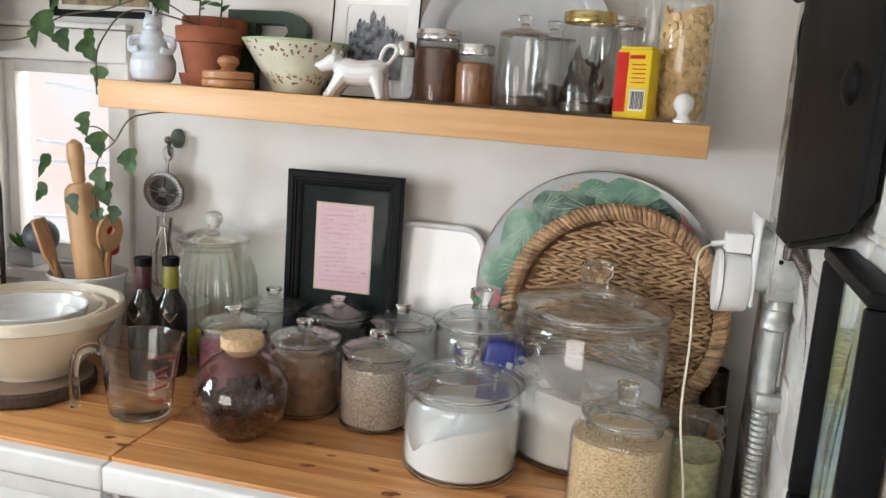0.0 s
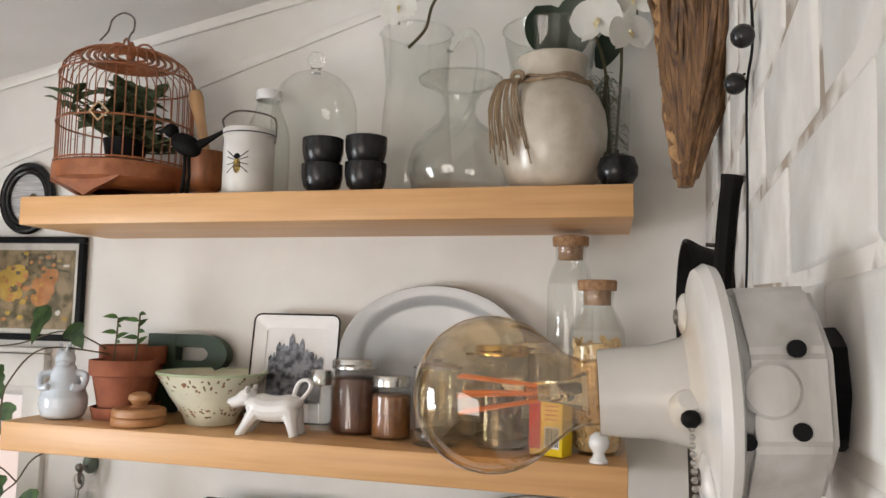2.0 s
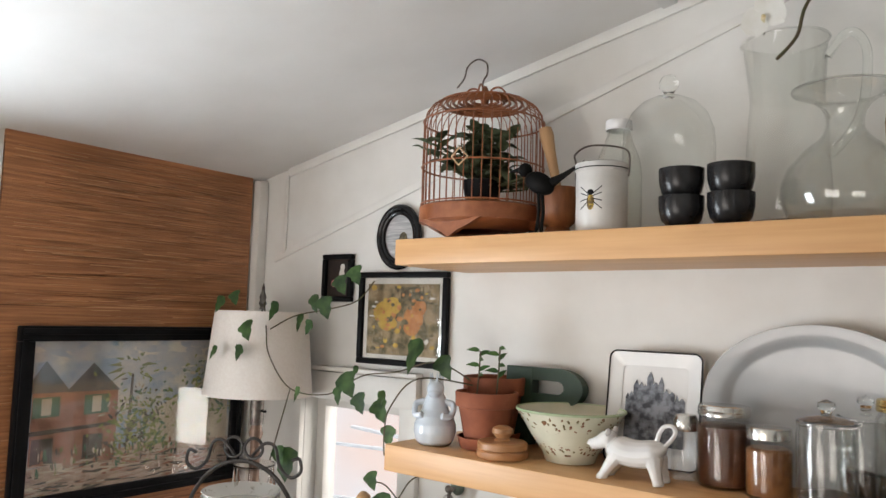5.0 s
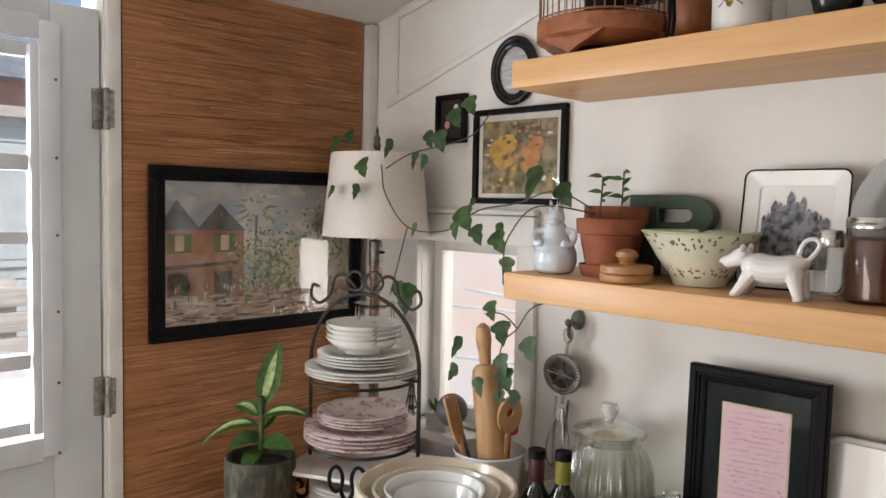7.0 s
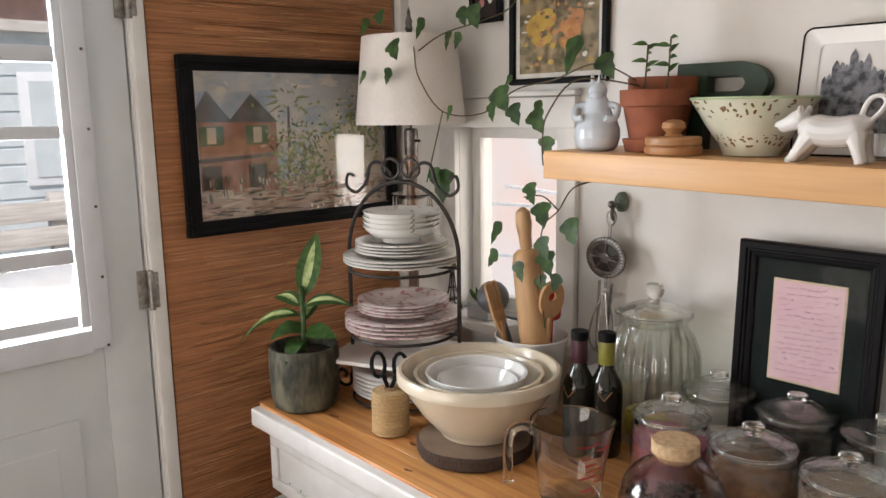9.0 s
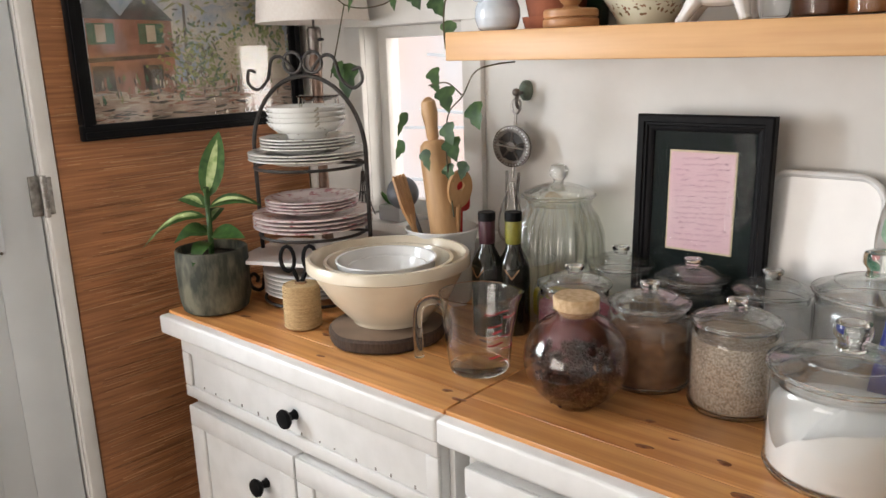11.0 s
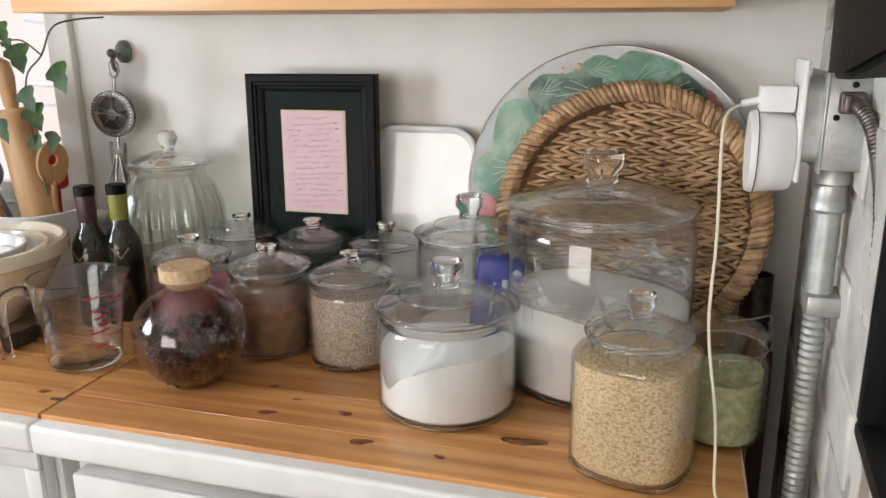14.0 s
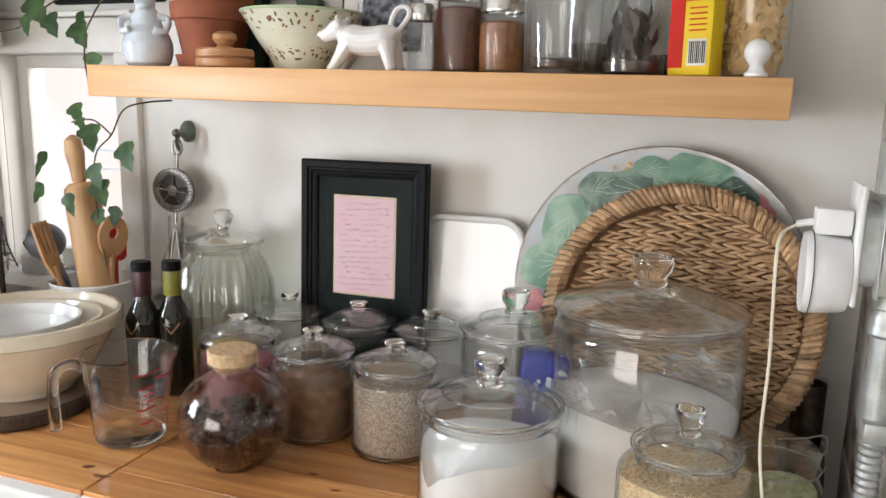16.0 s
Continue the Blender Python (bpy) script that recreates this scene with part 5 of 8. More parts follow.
leaning("wooden_spoon", bm, SPOONWOOD, (CR[0] + 0.03, CR[1] + 0.0, CZ), (CR[0] + 0.068, CR[1] - 0.012, CZ + 0.28), "flat wooden spoon with a hole", "spoon")
bm = tube(B(), [(0, 0, 0), (0, 0, 0.19)], [0.006, 0.007], 8)
prism(bm, [(-0.010, 0.17), (0.010, 0.17), (0.021, 0.20), (0.023, 0.215), (-0.023, 0.215), (-0.021, 0.20)], -0.003, 0.003)
for k in range(4):
    x = (k - 1.5) * 0.0124
    prism(bm, [(x - 0.0044, 0.2149), (x + 0.0044, 0.2149), (x + 0.0046, 0.272), (x, 0.279), (x - 0.0046, 0.272)], -0.003, 0.003)
leaning("wooden_fork", bm, SPOONWOOD, (CR[0] + 0.004, CR[1] - 0.035, CZ), (CR[0] - 0.068, CR[1] - 0.05, CZ + 0.24), "wooden salad fork standing in a crock", "fork")
bm = tube(B(), [(0, 0, 0), (0, 0, 0.2)], 0.005, 8)
ball(bm, (-0.006, -0.012, 0.238), 0.044, 20, (1, 0.75, 0.85))
leaning("ladle", bm, mat("grey_plastic", (0.13, 0.14, 0.16), None, 20, 0.45), (CR[0] - 0.015, CR[1] + 0.01, CZ), (CR[0] - 0.100, CR[1] - 0.012, CZ + 0.235), "dark grey plastic ladle", "ladle")
bm = tube(B(), [(0, 0, 0), (0, 0, 0.2)], 0.005, 8)
prism(bm, rounded(0.04, 0.07, 0.012), -0.003, 0.003, pose(0, 0, 0.225))
leaning("red_spatula", bm, RED, (CR[0] + 0.02, CR[1] + 0.03, CZ), (CR[0] + 0.045, CR[1] + 0.015, CZ + 0.245), "red silicone spatula in a crock", "spatula")
leaning("wooden_spoon", tube(B(), spline([(0, 0, 0), (0, 0, 0.2), (0, 0, 0.24)], 4), [0.006] * 7 + [0.014, 0.02], 10), SPOONWOOD, (CR[0] + 0.0, CR[1] + 0.03, CZ), (CR[0] + 0.03, CR[1] + 0.03, CZ + 0.27), "round wooden spoon handle", "spoon")

# succulent on the window sill
t = thing("succulent_pot", (-0.925, -0.040, WZ0 + 0.0008), "small green succulent in a pale square pot", "plant")
part("pot", box(B(), (0, 0, 0.02), (0.075, 0.05, 0.04), 0.005), SHADEDWARE, t)
for k in range(12):
    a = k * 0.55
    part("leaf", leaf(B(), (0.012 * math.cos(a), 0.008 * math.sin(a), 0.038), (math.cos(a), math.sin(a) * 0.6, 1.2 + 0.3 * math.sin(k * 3)), 0.05, 0.013, (0, -1, 0.3), 0.15, "lance", 0.3, 5), LEAFG, t)
t = thing("saucer_stack", (-0.50, -0.075, TOP + 0.0008), "white porcelain dish behind the bottles", "dish")
part("dish", lathe(B(), [(0, 0), (0.05, 0), (0.055, 0.02), (0.062, 0.075), (0.066, 0.1), (0.063, 0.1), (0.05, 0.02), (0, 0.012)], 36), WHITEWARE, t)

# little iron tower on the sill
t = thing("tower_ornament", (-1.035, -0.045, WZ0 + 0.0006), "small dark metal lattice tower on the window sill", "ornament", rz=20)
for sx in (-1, 1):
    for sy in (-1, 1):
        part("leg", tube(B(), spline([(sx * 0.020, sy * 0.020, 0), (sx * 0.012, sy * 0.012, 0.032), (sx * 0.006, sy * 0.006, 0.068), (sx * 0.002, sy * 0.002, 0.118)], 4), 0.0018, 6), IRON, t)
for z, w in ((0.033, 0.030), (0.063, 0.018), (0.105, 0.008)):
    part("platform", box(B(), (0, 0, z), (w, w, 0.003), 0.0006), IRON, t)
part("spire", tube(B(), [(0, 0, 0.105), (0, 0, 0.134)], [0.002, 0.0006], 6), IRON, t)
for z, w in ((0.012, 0.034), (0.048, 0.018)):
    part("lattice", tube(B(), [(-w / 2, -w / 2, z), (w / 2, -w / 2, z + 0.012), (w / 2, w / 2, z), (-w / 2, w / 2, z + 0.012)], 0.0008, 5, True), IRON, t)

# egg beater on its hook
hook = thing("wall_hook", (-0.545, -0.001, 1.345), "old green-painted wall hook", "hook")
part("hook_plate", lathe(B(), [(0, 0), (0.019, 0), (0.0185, 0.012), (0.013, 0.020), (0.007, 0.024), (0, 0.025)], 18, m=pose(0, 0, 0.006, 90, 0, 0) @ Matrix.Diagonal((0.75, 1.15, 1, 1))), mat("verdigris", (0.20, 0.27, 0.22), (0.11, 0.13, 0.10), 60, 0.6), hook)
part("hook_arm", tube(B(), spline([(0, -0.008, 0), (0.002, -0.03, 0.002), (0.004, -0.046, -0.008), (0.004, -0.044, -0.024), (0.004, -0.034, -0.03)], 5), 0.004, 8), DARKSTEEL, hook)
part("hook_tip", ball(B(), (0.002, -0.045, 0.004), 0.0085, 12), DARKSTEEL, hook)
t = thing("egg_beater", (-0.545, -0.042, 1.335), "old steel hand egg beater with a toothed wheel", "egg beater", ry=4)
t.scale = (1.16, 1.16, 1.05)
part("hanger_loop", tube(B(), spline([(0.0, 0.004, -0.0), (0.009, 0, -0.006), (0.008, 0, -0.022), (0, 0, -0.03), (-0.008, 0, -0.022), (-0.009, 0, -0.006), (0, 0.004, 0)], 5), 0.0022, 6), STEEL, t)
part("shaft", tube(B(), [(0, 0, -0.028), (0, 0, -0.16)], 0.003, 8), STEEL, t)
wh = part("gear_wheel", lathe(B(), [(0.029, -0.002), (0.033, -0.003), (0.042, -0.003), (0.042, 0.003), (0.033, 0.003), (0.029, 0.002), (0.029, -0.002)], 60, m=pose(0, -0.007, -0.095, 90, 0, 0)), DARKSTEEL, t)
part("hub", lathe(B(), [(0, -0.004), (0.010, -0.004), (0.011, 0.0), (0.010, 0.004), (0, 0.004)], 20, m=pose(0, -0.007, -0.095, 90, 0, 0)), DARKSTEEL, wh)
part("web", lathe(B(), [(0.009, -0.0006), (0.0295, -0.0006), (0.0295, 0.0006), (0.009, 0.0006), (0.009, -0.0006)], 40, m=pose(0, -0.007, -0.095, 90, 0, 0)), IRON, wh, "dark perforated web")
for k in range(5):
    a = k * 1.2566 + 0.3
    part("spoke", tube(B(), [(0.009 * math.cos(a), -0.0085, -0.095 + 0.009 * math.sin(a)), (0.031 * math.cos(a), -0.0085, -0.095 + 0.031 * math.sin(a))], 0.0026, 6), DARKSTEEL, wh)
for k in range(36):
    a = k * 0.1745
    part("tooth", box(B(), (0.0378 * math.cos(a), -0.0108, -0.095 + 0.0378 * math.sin(a)), (0.0026, 0.0025, 0.0026)), STEEL, wh)
part("crank", tube(B(), [(-0.03, -0.014, -0.094), (0.03, -0.014, -0.096)], 0.0022, 6), STEEL, t)
part("gear_frame", tube(tube(B(), [(-0.014, 0, -0.148), (-0.011, 0, -0.24)], 0.0028, 6), [(0.014, 0, -0.148), (0.011, 0, -0.24)], 0.0028, 6), STEEL, t)
for k in range(4):
    c = math.cos(k * 0.785)
    s = math.sin(k * 0.785)
    part("whisk_wire", tube(B(), spline([(0.004 * c, 0.004 * s, -0.17), (0.026 * c, 0.014 * s, -0.24), (0.024 * c, 0.014 * s, -0.285), (0, 0, -0.30), (-0.024 * c, -0.014 * s, -0.285), (-0.026 * c, -0.014 * s, -0.24), (-0.004 * c, -0.004 * s, -0.17)], 5), 0.0018, 6), STEEL, t)

# ---- things that lean on the back wall ----


def leaner(name, x, y_foot, h, y_top, label, cat):
    a = math.degrees(math.atan2(y_top - y_foot, h))
    t = thing(name, (x, y_foot, TOP + 0.001), label, cat, rx=-a)
    return t


t = leaner("framed_card", -0.1235, -0.068, 0.405, -0.054, "black wooden frame with a pink handwritten card", "picture frame")
FH, FW = 0.412, 0.247
part("backing", box(B(), (0, 0.004, FH / 2), (FW - 0.01, 0.008, FH - 0.01)), BLACK, t)
for sx, sz in ((0, 1), (0, -1), (1, 0), (-1, 0)):
    # one mitred moulding: flat outer band, raised bead, lip towards the picture
    bm = B()
    half = FW / 2 if sz else FH / 2
    prof = [(0, 0.0), (0, -0.017), (0.003, -0.020), (0.013, -0.020), (0.015, -0.0165), (0.0185, -0.0165), (0.021, -0.013), (0.025, -0.0125), (0.030, -0.008), (0.030, 0.0)]
    ends = []
    for e in (-1, 1):
        ring = []
        for d, y in prof:
            along, across = e * (half - d), (FH / 2 if sz else FW / 2) - d
            ring.append(bm.verts.new((along, y, FH / 2 + sz * across) if sz else (sx * across, y, FH / 2 + along)))
        ends.append(ring)
    for k in range(len(prof)):
        k2 = (k + 1) % len(prof)
        bm.faces.new((ends[0][k], ends[0][k2], ends[1][k2], ends[1][k]))
    bm.faces.new(ends[0])
    bm.faces.new(ends[1])
    bmesh.ops.recalc_face_normals(bm, faces=list(bm.faces))
    part("frame_bar", bm, BLACK, t)
part("mat_board", box(B(), (0, -0.0035, FH / 2), (FW - 0.06, 0.003, FH - 0.06)), MATBOARD, t)
card = part("card", box(B(), (0.0, -0.0062, 0.258), (0.118, 0.0012, 0.176)), PINKCARD, t, "pink card with faded handwriting")
part("gilt_border", box(B(), (0.0, -0.0054, 0.258), (0.124, 0.0012, 0.183)), CARDEDGE, t)
cr = random.Random(11)
for k in range(17):
    z = 0.336 - k * 0.0098
    bm, x = B(), -0.05 + cr.choice((0.0, 0.0, 0.003, 0.012))
    stop = cr.choice((0.02, 0.045, 0.05, 0.05, 0.052))
    while x < stop:
        wl = cr.uniform(0.006, 0.019)
        if cr.random() < 0.85:
            lift = cr.uniform(-0.0014, 0.0014)
            tube(bm, [(x + wl * q / 10, -0.0069, z + lift + 0.05 * (x + wl * q / 10) + cr.uniform(-0.0018, 0.0018)) for q in range(11)], 0.0005, 4)
        x += wl + cr.uniform(0.002, 0.006)
    if len(bm.verts):
        part("handwriting_bars", bm, PENPINK, card)
gl = part("glass", box(B(), (0, -0.0105, FH / 2), (FW - 0.06, 0.0016, FH - 0.06)), thin_glass("frame_glass", (0.99, 0.99, 0.99), 0.12, 0.004), t)
gl.visible_shadow = False

t = leaner("white_tray", 0.069, -0.058, 0.32, -0.020, "white rectangular rounded tray leaning on the wall", "tray")
bm = prism(B(), rounded(0.196, 0.322, 0.045, 8), -0.002, 0.004, pose(0, 0, 0.161))
part("base", bm, WHITEWARE, t)
part("rim", tube(B(), [(x, -0.008, z + 0.161) for x, z in rounded(0.190, 0.316, 0.043, 8)], 0.0048, 8, True), WHITEWARE, t)
part("rim_wall", tube(B(), [(x, -0.004, z + 0.161) for x, z in rounded(0.184, 0.310, 0.041, 8)], 0.0042, 8, True), WHITEWARE, t)

# big floral plate
t = leaner("floral_charger", 0.392, -0.085, 0.456, -0.030, "large round glass charger with rose and leaf pattern", "plate")
PR = 0.228
FLOWERBASE = mat("floral_ground", (0.50, 0.55, 0.58), (0.46, 0.42, 0.38), 24, 0.2, coat=0.15, lo=0.3, hi=0.55)
part("disc", lathe(B(), [(0, 0.004), (PR * 0.66, 0.004), (PR * 0.8, 0.007), (PR, 0.013), (PR + 0.0015, 0.0145), (PR - 0.001, 0.016), (PR * 0.8, 0.0105), (PR * 0.66, 0.0075), (0, 0.0075)], 96, m=pose(0, 0, PR, 90, 0, 0)), FLOWERBASE, t)
part("glass_edge", tube(B(), [(PR * math.cos(a * 0.0982), -0.0145, PR + PR * math.sin(a * 0.0982)) for a in range(64)], 0.0024, 6, True), STEEL, t)
PLEAF = mat("painted_leaf", (0.27, 0.45, 0.33), (0.10, 0.26, 0.17), 26, 0.25, lo=0.42, hi=0.6)
PLEAFD = mat("painted_dark_leaf", (0.025, 0.085, 0.06), (0.16, 0.28, 0.20), 38, 0.25, lo=0.44, hi=0.58)
PROSE = mat("painted_rose", (0.66, 0.30, 0.31), (0.50, 0.11, 0.13), 30, 0.3)
PDOT = mat("painted_buds", (0.70, 0.36, 0.13), (0.72, 0.52, 0.2), 60, 0.3)
VEIN = mat("painted_vein", (0.45, 0.62, 0.48), None, 30, 0.3)


def plate_y(r):
    return -0.0125 - 0.0055 * max(0.0, (r / PR - 0.66)) / 0.34


for ang, rad, ln, wd, turn, mt in ((108, 0.165, 0.10, 0.075, 190, PLEAFD), (148, 0.175, 0.11, 0.085, 250, PLEAF), (170, 0.17, 0.12, 0.09, 200, PLEAF), (75, 0.185, 0.11, 0.095, 20, PLEAF), (88, 0.165, 0.07, 0.08, 190, PLEAF), (58, 0.185, 0.09, 0.06, -10, PLEAFD),
                                   (205, 0.18, 0.10, 0.07, 250, PLEAFD), (135, 0.15, 0.08, 0.05, 300, PLEAFD), (30, 0.18, 0.08, 0.05, -60, PLEAFD), (122, 0.19, 0.07, 0.05, 30, PLEAFD), (96, 0.195, 0.06, 0.04, 10, PLEAF), (158, 0.145, 0.09, 0.05, 270, PLEAFD), (186, 0.15, 0.08, 0.06, 240, PLEAFD), (66, 0.15, 0.07, 0.05, 330, PLEAFD), (12, 0.19, 0.08, 0.06, 280, PLEAF)):
    a, tu = radians(ang), radians(turn)
    cx, cz = rad * math.cos(a), rad * math.sin(a)
    out, n = [], 22
    for k in range(n):
        b = 2 * math.pi * k / n
        u, v = ln / 2 * math.cos(b), wd / 2 * math.sin(b) * (1 - 0.25 * math.cos(b)) * (1 + 0.06 * math.sin(5 * b))
        x, z = cx + u * math.cos(tu) - v * math.sin(tu), cz + u * math.sin(tu) + v * math.cos(tu)
        r = math.hypot(x, z)
        if r > PR - 0.006:
            x, z = x * (PR - 0.006) / r, z * (PR - 0.006) / r
        out.append((x, z))
    bm = B()
    vs = [bm.verts.new((x, plate_y(math.hypot(x, z)) - 0.001, z + PR)) for x, z in out]
    mid = bm.verts.new((cx, plate_y(rad) - 0.0016, cz + PR))
    for k in range(n):
        bm.faces.new((vs[k], vs[(k + 1) % n], mid))
    lf = part("painted_leaf", bm, mt, t)
    bm = B()
    for s in (0, 0.5, -0.5, 1.0, -1.0):
        p0 = (cx - 0.2 * ln * math.cos(tu) * abs(s), plate_y(rad) - 0.0022, cz - 0.2 * ln * math.sin(tu) * abs(s) + PR)
        p1 = (cx + 0.40 * ln * math.cos(tu + s), plate_y(rad) - 0.0024, cz + 0.40 * ln * math.sin(tu + s) + PR) if s == 0 else (cx + 0.27 * ln * math.cos(tu + s), plate_y(rad) - 0.0024, cz + 0.27 * ln * math.sin(tu + s) + PR)
        tube(bm, [p0, p1], 0.0007, 4)
    part("vein_pattern", bm, VEIN, lf)
for ang, rad, rr in ((45, 0.185, 0.032), (38, 0.17, 0.028), (100, 0.15, 0.018), (190, 0.20, 0.02), (52, 0.16, 0.03)):
    a = radians(ang)
    bm = B()
    for k in range(5):
        ball(bm, (rad * math.cos(a) + rr * 0.5 * math.cos(k * 1.26), plate_y(rad) - 0.0005, PR + rad * math.sin(a) + rr * 0.5 * math.sin(k * 1.26)), rr * 0.62, 10, (1, 0.05, 0.9))
    part("painted_rose", bm, PROSE, t)
bm = B()
for k in range(40):
    a, rad = radians(cr.uniform(78, 125)), cr.uniform(0.15, 0.21)
    ball(bm, (rad * math.cos(a), plate_y(rad) - 0.0002, PR + rad * math.sin(a)), cr.uniform(0.002, 0.0042), 6, (1, 0.2, 1))
tagged(part("painted_buds", bm, PDOT, t), kind="stuff")

# woven seagrass tray: rows of twisted strands as real geometry, with a wrapped rim
t = leaner("woven_tray", 0.430, -0.150, 0.408, -0.085, "round woven seagrass tray with a wrapped rim", "woven tray")
BRr = 0.200
wr = random.Random(5)
# darker disc behind the strands: the shade of the gaps is in its colour
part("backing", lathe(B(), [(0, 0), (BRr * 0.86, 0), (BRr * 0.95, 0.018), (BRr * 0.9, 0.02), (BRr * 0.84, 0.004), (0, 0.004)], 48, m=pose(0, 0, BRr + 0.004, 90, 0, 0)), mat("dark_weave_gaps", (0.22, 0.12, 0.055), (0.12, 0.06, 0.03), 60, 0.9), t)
count = 0
rest = B()
for row in range(52):
    z0 = -BRr * 0.86 + row * BRr * 1.72 / 51
    half = math.sqrt(max(0.0, (BRr * 0.87) ** 2 - z0 * z0))
    x = -half + wr.uniform(0, 0.02)
    lean = 1 if row % 2 else -1
    while x < half - 0.008:
        x2 = min(x + wr.uniform(0.018, 0.038), half)
        z = z0 + wr.uniform(-0.0012, 0.0012) + 0.003 * math.sin(x * 22 + 0.6)
        tilt = lean * wr.uniform(0.0015, 0.0052)
        bow = wr.uniform(-0.0015, 0.0015)
        rise = wr.uniform(0.008, 0.0125)
        pts = [(x - 0.002, -0.003, z - tilt), (x + (x2 - x) * 0.2, -rise * 0.8, z - tilt * 0.6 + bow * 0.6), (x + (x2 - x) * 0.5, -rise, z + bow), (x + (x2 - x) * 0.8, -rise * 0.8, z + tilt * 0.6 + bow * 0.6), (x2 + 0.002, -0.003, z + tilt)]
        fat = wr.uniform(0.0022, 0.0033)
        count += 1
        rad = [fat * 0.5, fat, fat, fat * 0.95, fat * 0.5]
        pts = [(a, b, c + BRr + 0.004) for a, b, c in pts]
        if count <= 280:
            part("strand", tube(B(), pts, rad, 6), SEAGRASS, t)
        else:
            tube(rest, pts, rad, 6)
        x = x2 - wr.uniform(0.002, 0.007)
tagged(part("woven_strand", rest, SEAGRASS, t), kind="stuff")
for k in range(140):
    a = 2 * math.pi * k / 140 + wr.uniform(-0.008, 0.008)
    pts = []
    for j in range(7):
        b = math.pi * (-0.35 + 1.5 * j / 6)
        rr = BRr * 0.945 - 0.0125 * math.cos(b)
        aa = a + 0.115 * j / 6 + wr.uniform(-0.004, 0.004)
        pts.append((rr * math.cos(aa), -0.016 - 0.013 * math.sin(b), rr * math.sin(aa) + BRr + 0.004))
    part("rim_wrap", tube(B(), pts, [v * wr.uniform(0.72, 0.98) for v in (0.003, 0.0046, 0.0054, 0.0056, 0.0054, 0.0048, 0.003)], 7), SEAGRASS, t)

# ---- things on the lower shelf ----


def one_skin(o, size):
    """Joins the overlapping forms of a figure into one continuous skin."""
    mod = o.modifiers.new("skin", "REMESH")
    mod.mode, mod.voxel_size, mod.use_smooth_shade = "VOXEL", size, True
    rel = o.modifiers.new("soft", "SMOOTH")
    rel.factor, rel.iterations = 0.5, 4
    me = bpy.data.meshes.new_from_object(o.evaluated_get(bpy.context.evaluated_depsgraph_get()))
    o.modifiers.clear()
    me.name = o.name
    o.data = me
    return o


def low(name, x, y, label, cat, group="", rz=0):
    return thing(name, (x, y, on_low(x) + 0.0012), label, cat, group, rz)


# pale blue figurine, one plain form
bm = lathe(B(), [(0, 0), (0.034, 0), (0.042, 0.006), (0.0475, 0.024), (0.047, 0.040), (0.040, 0.057), (0.030, 0.070), (0.025, 0.084), (0.021, 0.097), (0.014, 0.106)], 32)
ball(bm, (0, -0.004, 0.111), 0.020, 16, (1, 1, 0.95))
ball(bm, (0, -0.018, 0.103), 0.012, 12, (1.2, 0.9, 0.7))
for k in range(5):
    a = k * 1.257
    tube(bm, [(0.012 * math.cos(a), 0.012 * math.sin(a), 0.122), (0.016 * math.cos(a), 0.016 * math.sin(a), 0.146)], [0.005, 0.001], 6)
for s in (-1, 1):
    tube(bm, spline([(s * 0.024, -0.004, 0.086), (s * 0.043, -0.010, 0.080), (s * 0.040, -0.026, 0.060), (s * 0.022, -0.036, 0.062)], 5), 0.0068, 8)
o = obj("figurine", bm, BLUEWARE)
o.matrix_world = pose(-0.482, -0.185, on_low(-0.482) + 0.001, 0, 0, 25) @ Matrix.Diagonal((0.9, 0.9, 0.98, 1))
one_skin(o, 0.0016)
tagged(o, "small pale blue glazed ceramic figurine", "figurine")


def clay_pot(x, y, r, h, label):
    t = low("clay_pot", x, y, label, "flower pot", "terracotta pots")
    part("saucer", lathe(B(), [(0, 0), (r * 0.82, 0), (r * 0.92, 0.022), (r * 0.86, 0.022), (r * 0.76, 0.006), (0, 0.006)], 36), TERRA, t)
    part("pot", lathe(B(), [(0, 0.0065), (r * 0.66, 0.0065), (r * 0.9, h * 0.72), (r, h * 0.74), (r * 1.02, h * 0.98), (r, h), (r * 0.92, h), (r * 0.88, h * 0.8)], 40), TERRA, t)
    part("soil", lathe(B(), [(r * 0.9, h * 0.9), (0, h * 0.93)], 24), SOIL, t)
    return t


clay_pot(-0.418, -0.068, 0.064, 0.134, "terracotta flower pot behind another pot")
t = clay_pot(-0.390, -0.138, 0.062, 0.110, "terracotta flower pot with two seedlings")
for sx, hgt in ((-0.018, 0.090), (0.028, 0.100)):
    s = part("seedling", tube(B(), spline([(sx, -0.01, 0.1), (sx + 0.004, -0.01, 0.14), (sx + 0.008, -0.012, 0.1 + hgt)], 4), 0.0016, 6), STEM, t)
    for k in range(6):
        a = k * 2.1 + sx * 50
        part("leaf", leaf(B(), (sx + 0.005, -0.011, 0.140 + hgt * 0.13 * k * 0.85), (math.cos(a), 0.4 * math.sin(a) - 0.2, 0.35), 0.030, 0.011, (0.2, -1, 0.7), 0.3, "oval", 0.2, 5), LEAFG, s)
t = low("wooden_press", -0.312, -0.200, "small turned wooden butter press", "butter press")
part("disc", lathe(B(), [(0, 0), (0.046, 0), (0.048, 0.003), (0.048, 0.012), (0.046, 0.0145), (0.044, 0.0155), (0.047, 0.017), (0.047, 0.027), (0.044, 0.030), (0, 0.031)], 36), OAKTURN, t)
part("knob", lathe(B(), [(0.016, 0.031), (0.012, 0.036), (0.020, 0.045), (0.019, 0.053), (0.010, 0.058), (0, 0.059)], 24), OAKTURN, t)

